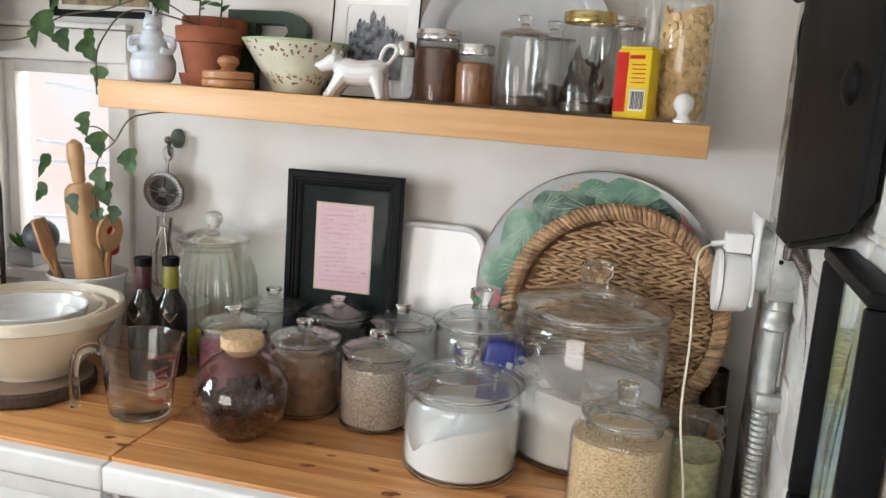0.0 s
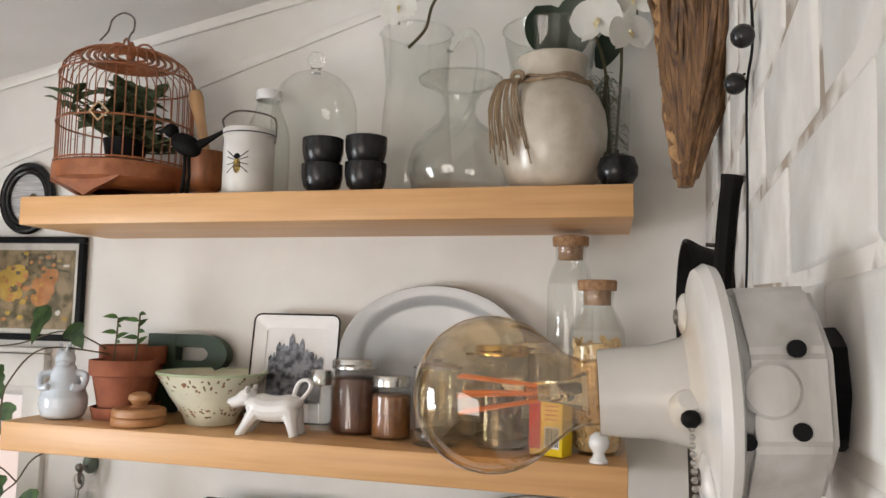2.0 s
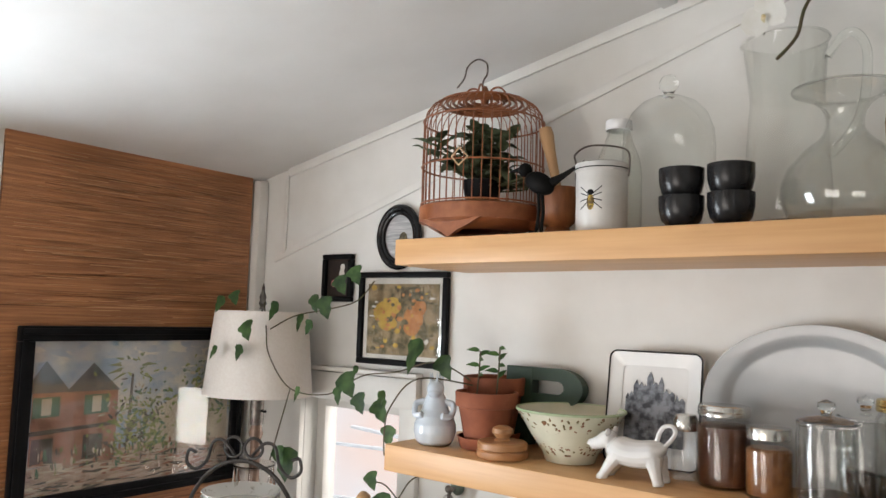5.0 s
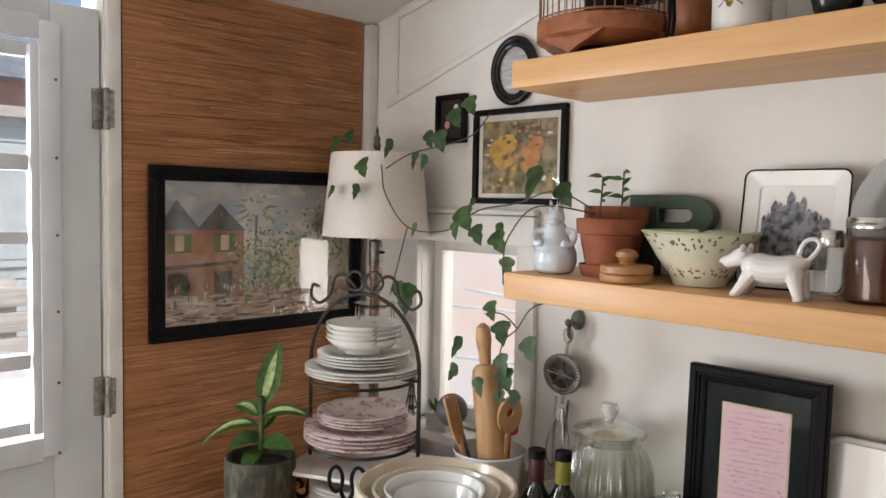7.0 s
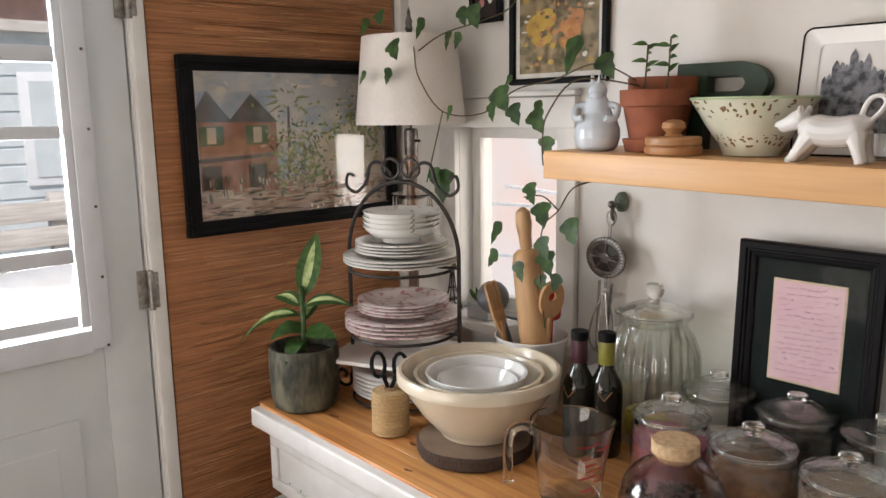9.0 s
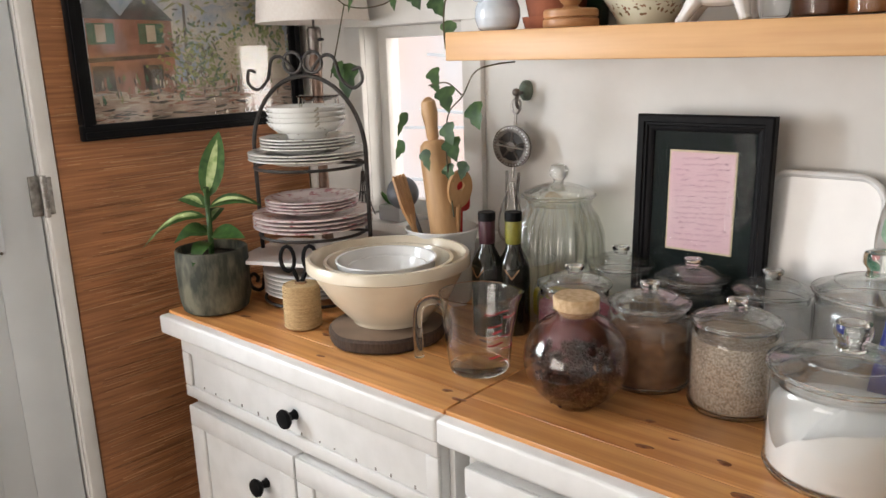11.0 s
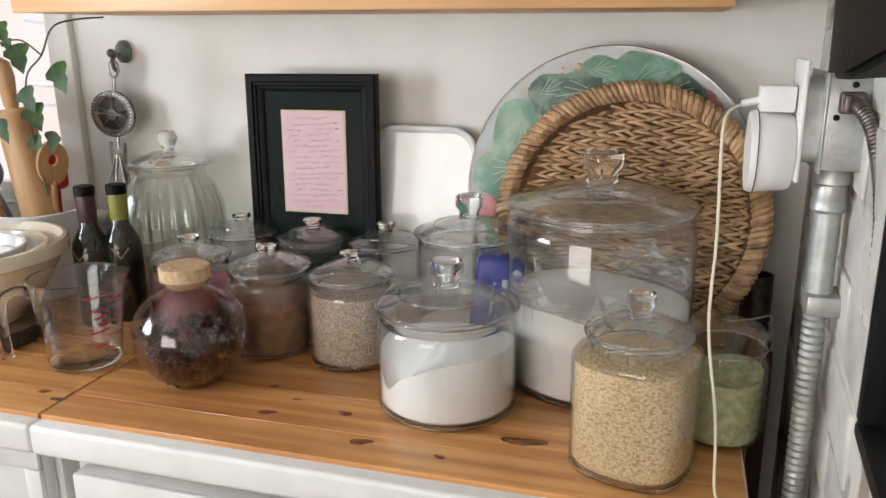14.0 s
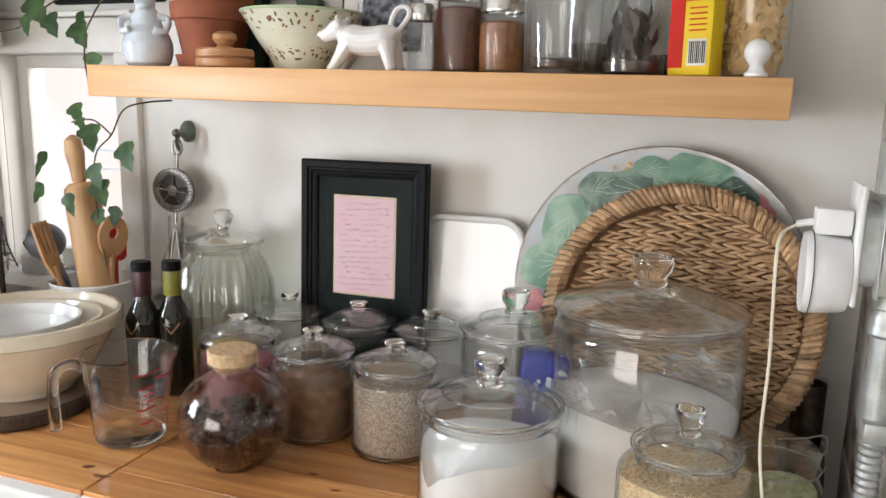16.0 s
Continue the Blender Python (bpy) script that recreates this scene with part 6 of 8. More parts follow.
t = low("speckled_bowl", -0.208, -0.128, "cream bowl speckled with green leaves and a green rim", "bowl")
part("bowl_body", lathe(B(), [(0, 0), (0.046, 0), (0.048, 0.006), (0.052, 0.016), (0.076, 0.05), (0.092, 0.078), (0.101, 0.092), (0.098, 0.094), (0.088, 0.078), (0.070, 0.05), (0.04, 0.014), (0, 0.012)], 56), SPECKLE, t)
bm = B()
dr = random.Random(23)
for k in range(400):
    a, u = dr.uniform(0, 6.283), dr.random()
    r0, z0 = (0.052 + 0.048 * u, 0.016 + 0.074 * u)
    ball(bm, (r0 * math.cos(a), r0 * math.sin(a), z0), 1, 7, (0.0011, dr.uniform(0.0026, 0.0052), dr.uniform(0.0016, 0.0028)), Matrix.Rotation(a, 3, "Z") @ Matrix.Rotation(0.58, 3, "Y") @ Matrix.Rotation(dr.uniform(0, 3.14), 3, "X"))
tagged(part("dab_pattern", bm, LEAFDAB, t), kind="stuff")
part("rim", tube(B(), [(0.1005 * math.cos(a * 0.1309), 0.1005 * math.sin(a * 0.1309), 0.0935) for a in range(48)], 0.0026, 6, True), GREENRIM, t)

# white creamer, one plain form
bm = B()
tube(bm, spline([(-0.050, 0, 0.078), (-0.036, 0, 0.070), (-0.014, 0, 0.061), (0.014, 0, 0.060), (0.038, 0, 0.064), (0.054, 0, 0.066), (0.060, 0, 0.064)], 4), [0.016, 0.020, 0.024, 0.027, 0.029, 0.0305, 0.0315, 0.032] + [0.0322] * 8 + [0.0318, 0.031, 0.0295, 0.0275, 0.025, 0.022, 0.018, 0.012, 0.006], 16)
tube(bm, spline([(-0.042, 0, 0.086), (-0.056, 0, 0.086), (-0.074, 0, 0.077), (-0.090, 0, 0.070), (-0.092, 0, 0.069)], 4), [0.010, 0.016, 0.0195, 0.021, 0.0215, 0.021, 0.0195, 0.018, 0.0165, 0.0155, 0.0148, 0.0145, 0.0143, 0.0143, 0.014, 0.0125, 0.008], 14)
for x, lean in ((-0.030, -0.034), (0.042, 0.014)):
    for y in (-0.013, 0.013):
        tube(bm, spline([(x, y * 0.8, 0.056), (x + lean * 0.35, y * 1.1, 0.036), (x + lean * 0.8, y * 1.25, 0.010), (x + lean, y * 1.25, 0.0), (x + lean * 1.02, y * 1.25, 0.0)], 4), [0.021, 0.020, 0.0185, 0.017, 0.015, 0.0135, 0.0125, 0.0118, 0.011, 0.011, 0.0115, 0.012, 0.012, 0.0115, 0.0105, 0.009, 0.008], 10)
tube(bm, spline([(0.052, 0, 0.074), (0.070, 0, 0.094), (0.082, 0, 0.116), (0.076, 0, 0.130), (0.060, 0, 0.128), (0.050, 0, 0.112), (0.044, 0, 0.090), (0.034, 0, 0.084)], 6), 0.0052, 8)
for y in (-0.014, 0.014):
    ball(bm, (-0.050, y * 1.2, 0.106), 0.0085, 10, (0.6, 1.1, 1.1))
o = obj("creamer", bm, WHITEWARE)
o.matrix_world = pose(-0.054, -0.195, on_low(-0.054) + 0.0012, 0, 0, 4) @ Matrix.Diagonal((0.82, 1.1, 0.72, 1))
one_skin(o, 0.0016)
tagged(o, "white porcelain creamer shaped like a farm animal", "creamer")

t = low("glass_shaker", 0.004, -0.115, "clear glass shaker with a bright metal top", "shaker")
part("glass_body", lathe(B(), [(0, 0), (0.022, 0), (0.024, 0.004), (0.024, 0.07), (0.019, 0.082), (0.016, 0.082), (0.021, 0.069), (0.021, 0.006), (0, 0.005)], 28), GLASS, t)
part("metal_top", lathe(B(), [(0.020, 0.081), (0.021, 0.084), (0.021, 0.100), (0.017, 0.108), (0, 0.110)], 28), ZINC, t)


def mason(x, y, r, h, fill, label, lid=None, fh=None):
    t = low("mason_jar", x, y, label, "jar", "preserve jars on the shelf")
    part("jar_body", lathe(B(), [(0, 0), (r * 0.88, 0), (r, 0.006), (r, h - 0.034), (r * 0.96, h - 0.026), (r * 0.86, h - 0.017), (r * 0.86, h - 0.004), (r * 0.82, h - 0.004), (r * 0.82, h - 0.02), (r * 0.92, h - 0.03), (r - 0.002, h - 0.036), (r - 0.002, 0.006), (0, 0.0035)], 40), MASONGLASS, t)
    part("contents", lathe(B(), [(0, 0.004), (r * 0.9, 0.004), (r - 0.0025, 0.010), (r - 0.0025, (fh or h - 0.034)), (r * 0.8, (fh or h - 0.034) + 0.004), (0, (fh or h - 0.034) + 0.005)], 36), fill, t)
    li = part("lid", lathe(B(), [(0, h + 0.0012), (r * 0.74, h + 0.0012), (r * 0.78, h - 0.0006)], 36), lid or ZINC, t)
    part("screw_band", lathe(B(), [(r * 0.78, h), (r * 0.92, h + 0.001), (r * 0.95, h - 0.002), (r * 0.945, h - 0.005), (r * 0.965, h - 0.007), (r * 0.945, h - 0.010), (r * 0.965, h - 0.012), (r * 0.95, h - 0.016), (r * 0.9, h - 0.0165)], 40), lid or ZINC, li)
    return t


mason(0.070, -0.120, 0.044, 0.130, JAM, "mason jar of dark jam with a silver lid")
mason(0.148, -0.150, 0.036, 0.106, JAM2, "mason jar of amber jam with a silver lid")


def canister(x, y, r, h, label, fill, fh):
    t = low("glass_canister", x, y, label, "jar", "lidded glass canisters on the shelf")
    part("jar_body", lathe(B(), [(0, 0), (r * 0.92, 0), (r, 0.006), (r, h - 0.012), (r * 0.94, h - 0.004), (r * 0.94, h), (r * 0.88, h), (r * 0.88, h - 0.008), (r - 0.004, h - 0.014), (r - 0.004, 0.01), (0, 0.008)], 40), GLASS, t)
    lid = part("lid", lathe(B(), [(r * 0.84, h + 0.001), (r, h + 0.001), (r, h + 0.006), (r * 0.7, h + 0.012), (0.009, h + 0.016), (0, h + 0.016), (0, h + 0.012), (r * 0.7, h + 0.008), (r * 0.84, h + 0.004), (r * 0.84, h + 0.001)], 40), LIDGLASS, t)
    part("lid_knob", lathe(B(), [(0, h + 0.014), (0.008, h + 0.015), (0.007, h + 0.02), (0.0125, h + 0.028), (0.012, h + 0.035), (0, h + 0.040)], 18), KNOBGLASS, lid)
    part("contents", heap(B(), r - 0.005, fh, 0.006, int(x * 100), base=0.009), fill, t)


canister(0.236, -0.180, 0.042, 0.122, "clear glass canister of small dark seeds", DARKLEAF, 0.02)
canister(0.274, -0.080, 0.042, 0.126, "clear glass canister with dried herbs", DARKLEAF, 0.045)
t = mason(0.343, -0.160, 0.047, 0.168, DARKLEAF, "tall glass jar of dried slices with a gold lid", BRASSLID, 0.018)
for k in range(26):
    a, rr = rng.uniform(0, 6.28), rng.uniform(0.01, 0.036)
    part("dried_slice", leaf(B(), (rr * math.cos(a), rr * math.sin(a), rng.uniform(0.02, 0.09)), (rng.uniform(-0.4, 0.4), rng.uniform(-0.4, 0.4), 1), 0.04, 0.022, (math.cos(a), math.sin(a), 0.2), 0.1, "oval", 0.4, 4), DARKLEAF, t)
mason(0.392, -0.072, 0.044, 0.172, DARKLEAF, "tall glass jar with a silver lid behind others", ZINC, 0.03)

t = low("spice_tin", 0.430, -0.205, "yellow and red mustard tin with a barcode", "tin", rz=-24)
part("tin_body", box(B(), (0, 0, 0.055), (0.060, 0.036, 0.110), 0.003), YELLOW, t)
part("tin_lid", box(B(), (0, 0, 0.112), (0.054, 0.030, 0.005), 0.002), YELLOW, t)
part("red_label", box(B(), (-0.0301, 0, 0.056), (0.0012, 0.033, 0.098)), TINRED, t)
part("red_label", box(B(), (-0.019, -0.0182, 0.058), (0.020, 0.0012, 0.095)), TINRED, t)
bm = box(B(), (0.011, -0.0184, 0.030), (0.026, 0.0008, 0.034))
bc = part("barcode_panel", bm, MATWHITE, t)
for k in range(9):
    part("bar", box(B(), (0.001 + k * 0.0026, -0.0192, 0.030), ((0.0008, 0.0015, 0.0011)[k % 3], 0.0006, 0.028)), BLACK, bc)
part("print_bar", box(B(), (0.006, -0.0184, 0.098), (0.026, 0.0008, 0.006)), TINRED, t)
for k in range(5):
    part("print_bar", box(B(), (0.010, -0.0184, 0.086 - k * 0.007), (0.024, 0.0006, 0.0018)), TINRED, t)


def cork_bottle(x, y, r, h, label, pasta):
    t = low("corked_bottle", x, y, label, "bottle", "tall corked bottles")
    nk = 0.026
    part("bottle_body", lathe(B(), [(0, 0), (r * 0.9, 0), (r, 0.006), (r, h - 0.095), (r * 0.96, h - 0.08), (nk + 0.006, h - 0.055), (nk, h - 0.045), (nk + 0.001, h - 0.022), (nk + 0.003, h - 0.018), (nk - 0.002, h - 0.018), (nk - 0.003, h - 0.045), (r * 0.9, h - 0.085)], 40), GLASSW, t)
    part("cork", lathe(B(), [(0, h - 0.042), (nk - 0.004, h - 0.042), (nk - 0.003, h - 0.018), (nk + 0.006, h - 0.017), (nk + 0.007, h - 0.001), (nk + 0.005, h), (0, h)], 28), CORK, t)
    if pasta:
        # a heap of short pasta pieces
        core = part("pasta_core", heap(B(), r - 0.012, h - 0.105, 0.004, 3), PASTA, t)
        pr = random.Random(21)
        for k in range(240):
            a, z = pr.uniform(0, 6.28), pr.uniform(0.010, h - 0.098)
            rr = r - 0.0095
            bm = B()
            prism(bm, [(-0.006, -0.0035), (0.0, -0.0055), (0.006, -0.003), (0.0065, 0.0035), (0.0, 0.0055), (-0.0065, 0.003)], -0.0022, 0.0022, Matrix.Translation((rr * math.cos(a), rr * math.sin(a), z)) @ Euler((pr.uniform(-0.9, 0.9), pr.uniform(0, 3), a + 1.57 + pr.uniform(-0.4, 0.4))).to_matrix().to_4x4())
            part("pasta_piece", bm, PASTA, t)


cork_bottle(0.452, -0.062, 0.041, 0.366, "tall empty clear glass bottle with a cork", False)
cork_bottle(0.501, -0.150, 0.046, 0.284, "clear glass bottle of dry pasta with a cork", True)
o = obj("white_finial", lathe(B(), [(0, 0), (0.0145, 0), (0.0145, 0.004), (0.010, 0.008), (0.0085, 0.014), (0.0155, 0.024), (0.0165, 0.032), (0.013, 0.041), (0.005, 0.046), (0, 0.0465)], 28), WHITEWARE)
o.matrix_world = pose(0.506, -0.240, on_low(0.506) + 0.001)
tagged(o, "small white turned ceramic finial", "finial")

# green letter
bm = B()
n = 14
box(bm, (-0.058, 0, 0.079), (0.064, 0.03, 0.158), 0.002)
box(bm, (0.0, 0, 0.145), (0.06, 0.028, 0.026), 0.001)
box(bm, (0.0, 0, 0.0915), (0.06, 0.028, 0.027), 0.001)
ring_o = [(0.028 + 0.060 * math.sin(math.pi * k / n), 0.118 + 0.0402 * math.cos(math.pi * k / n)) for k in range(n + 1)]
ring_i = [(0.028 + 0.018 * math.sin(math.pi * k / n), 0.1185 + 0.0135 * math.cos(math.pi * k / n)) for k in range(n + 1)]
prism(bm, ring_o + ring_i[::-1], -0.014, 0.014)
o = obj("letter_p", bm, GREENPAINT, smooth=False)
o.matrix_world = pose(-0.316, -0.035, on_low(-0.306) + 0.002, -4, 0, 0)
tagged(o, "dark green painted wooden letter P", "letter")

# enamel plate with a street print
t = thing("square_plate", (-0.079, -0.062, on_low(-0.079) + 0.002), "white enamel square plate with a black rim and a print", "plate", rx=-8)
part("base", prism(B(), rounded(0.176, 0.206, 0.014), -0.001, 0.003, pose(0, 0, 0.103)), WHITEWARE, t)
part("black_rim", tube(B(), [(x, -0.010, z + 0.103) for x, z in rounded(0.178, 0.208, 0.015)], 0.0016, 6, True), BLACK, t)
bm = B()
oo, ii = rounded(0.176, 0.206, 0.014), rounded(0.126, 0.156, 0.010)
va = [bm.verts.new((x, -0.0095, z + 0.103)) for x, z in oo]
vb = [bm.verts.new((x, -0.0030, z + 0.103)) for x, z in ii]
for k in range(len(va)):
    j = (k + 1) % len(va)
    bm.faces.new((va[k], va[j], vb[j], vb[k]))
part("flange", bm, WHITEWARE, t)
INK = mat("blue_black_ink", (0.022, 0.026, 0.04), (0.25, 0.27, 0.31), 70, 0.4, lo=0.42, hi=0.62)
bm = B()
pr = random.Random(4)
x = -0.055
k = 0
while x < 0.055:
    w = pr.uniform(0.006, 0.012)
    z1 = 0.155 - 0.03 * abs(x + 0.01) / 0.05 - 0.1 * max(0, x - 0.01) * 0.4 + pr.uniform(-0.008, 0.01)
    prism(bm, [(x, 0.036), (x + w, 0.036), (x + w, z1), (x + w / 2, z1 + pr.uniform(0.002, 0.014)), (x, z1)], -0.0034 - 0.0001 * (k % 2), -0.0022)
    x += w
    k += 1
part("street_print", bm, INK, t)
t = thing("oval_platter", (0.196, -0.052, on_low(0.196) + 0.004), "large pale oval platter standing behind the jars", "platter", rx=-7)
bm = lathe(B(), [(0, 0.001), (0.132, 0.001), (0.146, 0.010), (0.178, 0.017), (0.181, 0.020), (0.178, 0.0225), (0.158, 0.0205), (0.147, 0.0165), (0.140, 0.008), (0.132, 0.0055), (0, 0.0055)], 72, m=pose(0, 0, 0, 90, 0, 0))
for v in bm.verts:
    v.co.z = v.co.z * 0.735 + 0.1335
part("platter_body", bm, SHADEDWARE, t)
part("platter_rim", tube(B(), [(0.180 * math.cos(a * 0.0873), -0.0205, 0.1335 + 0.1323 * math.sin(a * 0.0873)) for a in range(72)], 0.0026, 6, True), SHADEDWARE, t, "rounded rim bead")

# ---- things on the upper shelf ----


def up(name, x, y, label, cat, group="", rz=0):
    return thing(name, (x, y, on_up(x) + 0.0012), label, cat, group, rz)


CGX, CGY, CGR = -0.414, -0.140, 0.126
t = up("bird_cage", CGX, CGY, "reddish bamboo bird cage holding a potted plant", "bird cage")
part("base_drum", lathe(B(), [(CGR * 0.5, 0.020), (CGR * 0.7, 0.022), (CGR * 0.98, 0.034), (CGR * 1.02, 0.036), (CGR * 1.02, 0.066), (CGR * 0.97, 0.070), (0, 0.070), ], 56), CAGEWOOD, t)
for k in range(3):
    a = k * 2.094 + 0.5
    bm = B()
    prism(bm, [(-0.075, 0.036), (0.075, 0.036), (0.045, 0.022), (0.02, 0.012), (0.0, 0.0), (-0.02, 0.012), (-0.045, 0.022)], -0.006, 0.006, pose(CGR * 0.84 * math.cos(a), CGR * 0.84 * math.sin(a), 0, 0, 0, math.degrees(a) + 90))
    part("carved_foot", bm, CAGEWOOD, t)
for z, r in ((0.150, CGR), (0.245, CGR * 0.995), (0.0725, CGR)):
    part("hoop", tube(B(), [(r * math.cos(a * 0.1309), r * math.sin(a * 0.1309), z) for a in range(48)], 0.0019, 6, True), CAGEWOOD, t)
for k in range(44):
    a = 2 * math.pi * k / 44
    pts = [(CGR * f * math.cos(a), CGR * f * math.sin(a), z) for f, z in ((0.985, 0.068), (0.99, 0.16), (0.985, 0.236), (0.95, 0.262), (0.86, 0.278), (0.72, 0.286))]
    part("bar", tube(B(), pts, 0.00115, 5), CAGEWOOD, t)
for k in range(6):
    r = CGR * (0.72 - 0.1 * k)
    part("roof_coil", tube(B(), [(r * math.cos(a * 0.1745), r * math.sin(a * 0.1745), 0.287 + 0.0015 * k) for a in range(36)], 0.0034, 5, True), CAGEWOOD, t)
for k in range(4):
    a = k * 1.571 + 0.3
    part("top_loop", tube(B(), spline([(0.006 * math.cos(a), 0.006 * math.sin(a), 0.292), (0.014 * math.cos(a), 0.014 * math.sin(a), 0.318), (0.032 * math.cos(a), 0.032 * math.sin(a), 0.322), (0.045 * math.cos(a), 0.045 * math.sin(a), 0.308), (0.046 * math.cos(a), 0.046 * math.sin(a), 0.29)], 4), 0.0022, 6), CAGEWOOD, t)
part("hanging_hook", tube(B(), spline([(-0.004, 0, 0.29), (-0.006, 0, 0.335), (0.004, 0, 0.352), (0.002, 0, 0.376), (-0.022, 0, 0.388), (-0.046, 0, 0.376), (-0.054, 0, 0.352), (-0.072, 0, 0.334)], 5), 0.0019, 6), DARKSTEEL, t)
part("top_pin", lathe(B(), [(0, 0.285), (0.008, 0.287), (0.007, 0.318), (0.004, 0.326), (0, 0.328)], 12), CAGEWOOD, t)
part("diamond_latch", tube(B(), [(0.030, -CGR - 0.002, 0.135), (0.046, -CGR + 0.004, 0.152), (0.030, -CGR - 0.002, 0.169), (0.014, -CGR - 0.004, 0.152)], 0.0024, 6, True), CORKPALE, t)
t = up("caged_plant", CGX, CGY, "dusty green jade plant in a black pot inside the cage", "plant")
t.matrix_world = pose(CGX, CGY, on_up(CGX) + 0.0718)
part("pot", lathe(B(), [(0, 0), (0.032, 0), (0.042, 0.055), (0.039, 0.055), (0.036, 0.045), (0, 0.044)], 24), BLACK, t)
pr = random.Random(8)
for k in range(40):
    a = pr.uniform(0, 6.28)
    reach, hgt = pr.uniform(0.015, 0.150 if math.cos(a) < -0.2 else 0.105), pr.uniform(0.10, 0.20)
    hgt = hgt - reach * 0.55
    tip = Vector((reach * math.cos(a), reach * math.sin(a), hgt))
    br = part("branch", tube(B(), spline([(0.008 * math.cos(a), 0.008 * math.sin(a), 0.045), (tip.x * 0.4, tip.y * 0.4, hgt * 0.8), tip], 3), 0.0022, 5), LEAFDUSK, t)
    for j in range(9):
        b, f = pr.uniform(0, 6.28), pr.uniform(0.35, 1.0)
        p = Vector((tip.x * f, tip.y * f, 0.045 + (hgt - 0.045) * f))
        part("leaf", leaf(B(), p, (math.cos(b), math.sin(b), pr.uniform(-0.1, 0.9)), pr.uniform(0.030, 0.050), 0.025, (0, 0, 1), 0.2, "oval", 0.2, 5), LEAFDUSK, br)

t = up("wooden_mortar", -0.248, -0.120, "turned reddish wooden mortar with a pale pestle", "mortar")
part("mortar_bowl", lathe(B(), [(0, 0), (0.036, 0), (0.038, 0.006), (0.026, 0.016), (0.022, 0.024), (0.036, 0.036), (0.042, 0.06), (0.042, 0.10), (0.038, 0.10), (0.034, 0.06), (0, 0.04)], 32), MORTARWOOD, t)
pe = part("pestle", lathe(B(), [(0, 0), (0.015, 0.005), (0.015, 0.03), (0.008, 0.06), (0.011, 0.13), (0.0145, 0.17), (0.0125, 0.184), (0, 0.188)], 20), PINWOOD, t)
pe.matrix_local = pose(0.012, 0, 0.045, 0, -14, 0)
# dark bird-shaped ornament, one plain form
bm = B()
ball(bm, (0, 0, 0.095), 0.021, 16, (1.5, 0.85, 0.95), Euler((0, 0.5, 0)).to_matrix())
ball(bm, (-0.03, 0, 0.122), 0.0135, 12)
tube(bm, [(-0.038, 0, 0.123), (-0.062, 0, 0.121)], [0.0065, 0.001], 6)
tube(bm, spline([(0.018, 0, 0.092), (0.05, 0, 0.108), (0.088, 0, 0.13)], 4), [0.010, 0.009, 0.008, 0.006, 0.005, 0.004, 0.003, 0.002, 0.002], 6)
for s in (-1, 1):
    tube(bm, [(0.002, s * 0.007, 0.085), (0.004, s * 0.009, 0.04), (0.0, s * 0.010, 0.004), (-0.014, s * 0.012, 0.003)], 0.0034, 6)
o = obj("iron_ornament", bm, PANIRON)
o.matrix_world = pose(-0.236, -0.216, on_up(-0.236) + 0.001, 0, 0, 4)
tagged(o, "slender black iron ornament on two legs", "ornament")

t = up("milk_bottle", -0.142, -0.078, "clear glass milk bottle with a white cap", "bottle")
part("bottle_body", lathe(B(), [(0, 0), (0.040, 0), (0.044, 0.006), (0.044, 0.13), (0.040, 0.155), (0.026, 0.19), (0.022, 0.205), (0.023, 0.215), (0.019, 0.215), (0.018, 0.2)], 36), GLASSG, t)
part("cap", lathe(B(), [(0.0245, 0.211), (0.0255, 0.213), (0.0255, 0.228), (0.024, 0.2305), (0, 0.2305)], 28), PLASTICW, t)
t = up("enamel_canister", -0.124, -0.190, "white enamel canister with a bee motif and wire handle", "canister")
part("canister_body", lathe(B(), [(0, 0), (0.044, 0), (0.0455, 0.003), (0.0455, 0.108), (0.0475, 0.110), (0.0475, 0.122), (0.044, 0.124), (0.04, 0.124), (0.038, 0.118), (0, 0.118)], 44), mat("grey_white_enamel", (0.66, 0.65, 0.62), (0.60, 0.585, 0.555), 30, 0.35, bump=0.05), t)
part("rim_line", lathe(B(), [(0.0480, 0.1115), (0.0484, 0.1125), (0.0480, 0.1135)], 44), BLACK, t)
part("wire_handle", tube(B(), spline([(-0.050, 0, 0.07), (-0.052, 0, 0.128), (-0.048, -0.01, 0.145), (0, -0.042, 0.150), (0.048, -0.01, 0.145), (0.052, 0, 0.12), (0.05, 0, 0.098)], 6), 0.0018, 6), DARKSTEEL, t)
BEEY = mat("ochre_print", (0.45, 0.30, 0.03), (0.12, 0.07, 0.01), 160, 0.5, lo=0.45, hi=0.55)
bm = B()
ball(bm, (0, -0.0452, 0.050), 0.0095, 12, (0.75, 0.16, 1.5))
part("motif_body", bm, BEEY, t)
bm = B()
ball(bm, (0, -0.0456, 0.067), 0.0062, 10, (1, 0.2, 0.9))
for s in (-1, 1):
    for dz in (-0.014, -0.004, 0.006, 0.014):
        tube(bm, [(s * 0.005, -0.0458, 0.058 + dz * 0.5), (s * 0.02, -0.0418, 0.058 + dz * 1.4)], 0.0008, 5)
part("motif_lines", bm, BLACK, t)


def tumbler(x, y, z, label):
    o = obj("black_cup", lathe(B(), [(0, 0), (0.020, 0), (0.024, 0.002), (0.032, 0.012), (0.036, 0.028), (0.0365, 0.051), (0.0345, 0.051), (0.033, 0.028), (0, 0.01)], 36), BLACKGLOSS)
    o.matrix_world = pose(x, y, z)
    tagged(o, label, "cup", "stacked black cups")


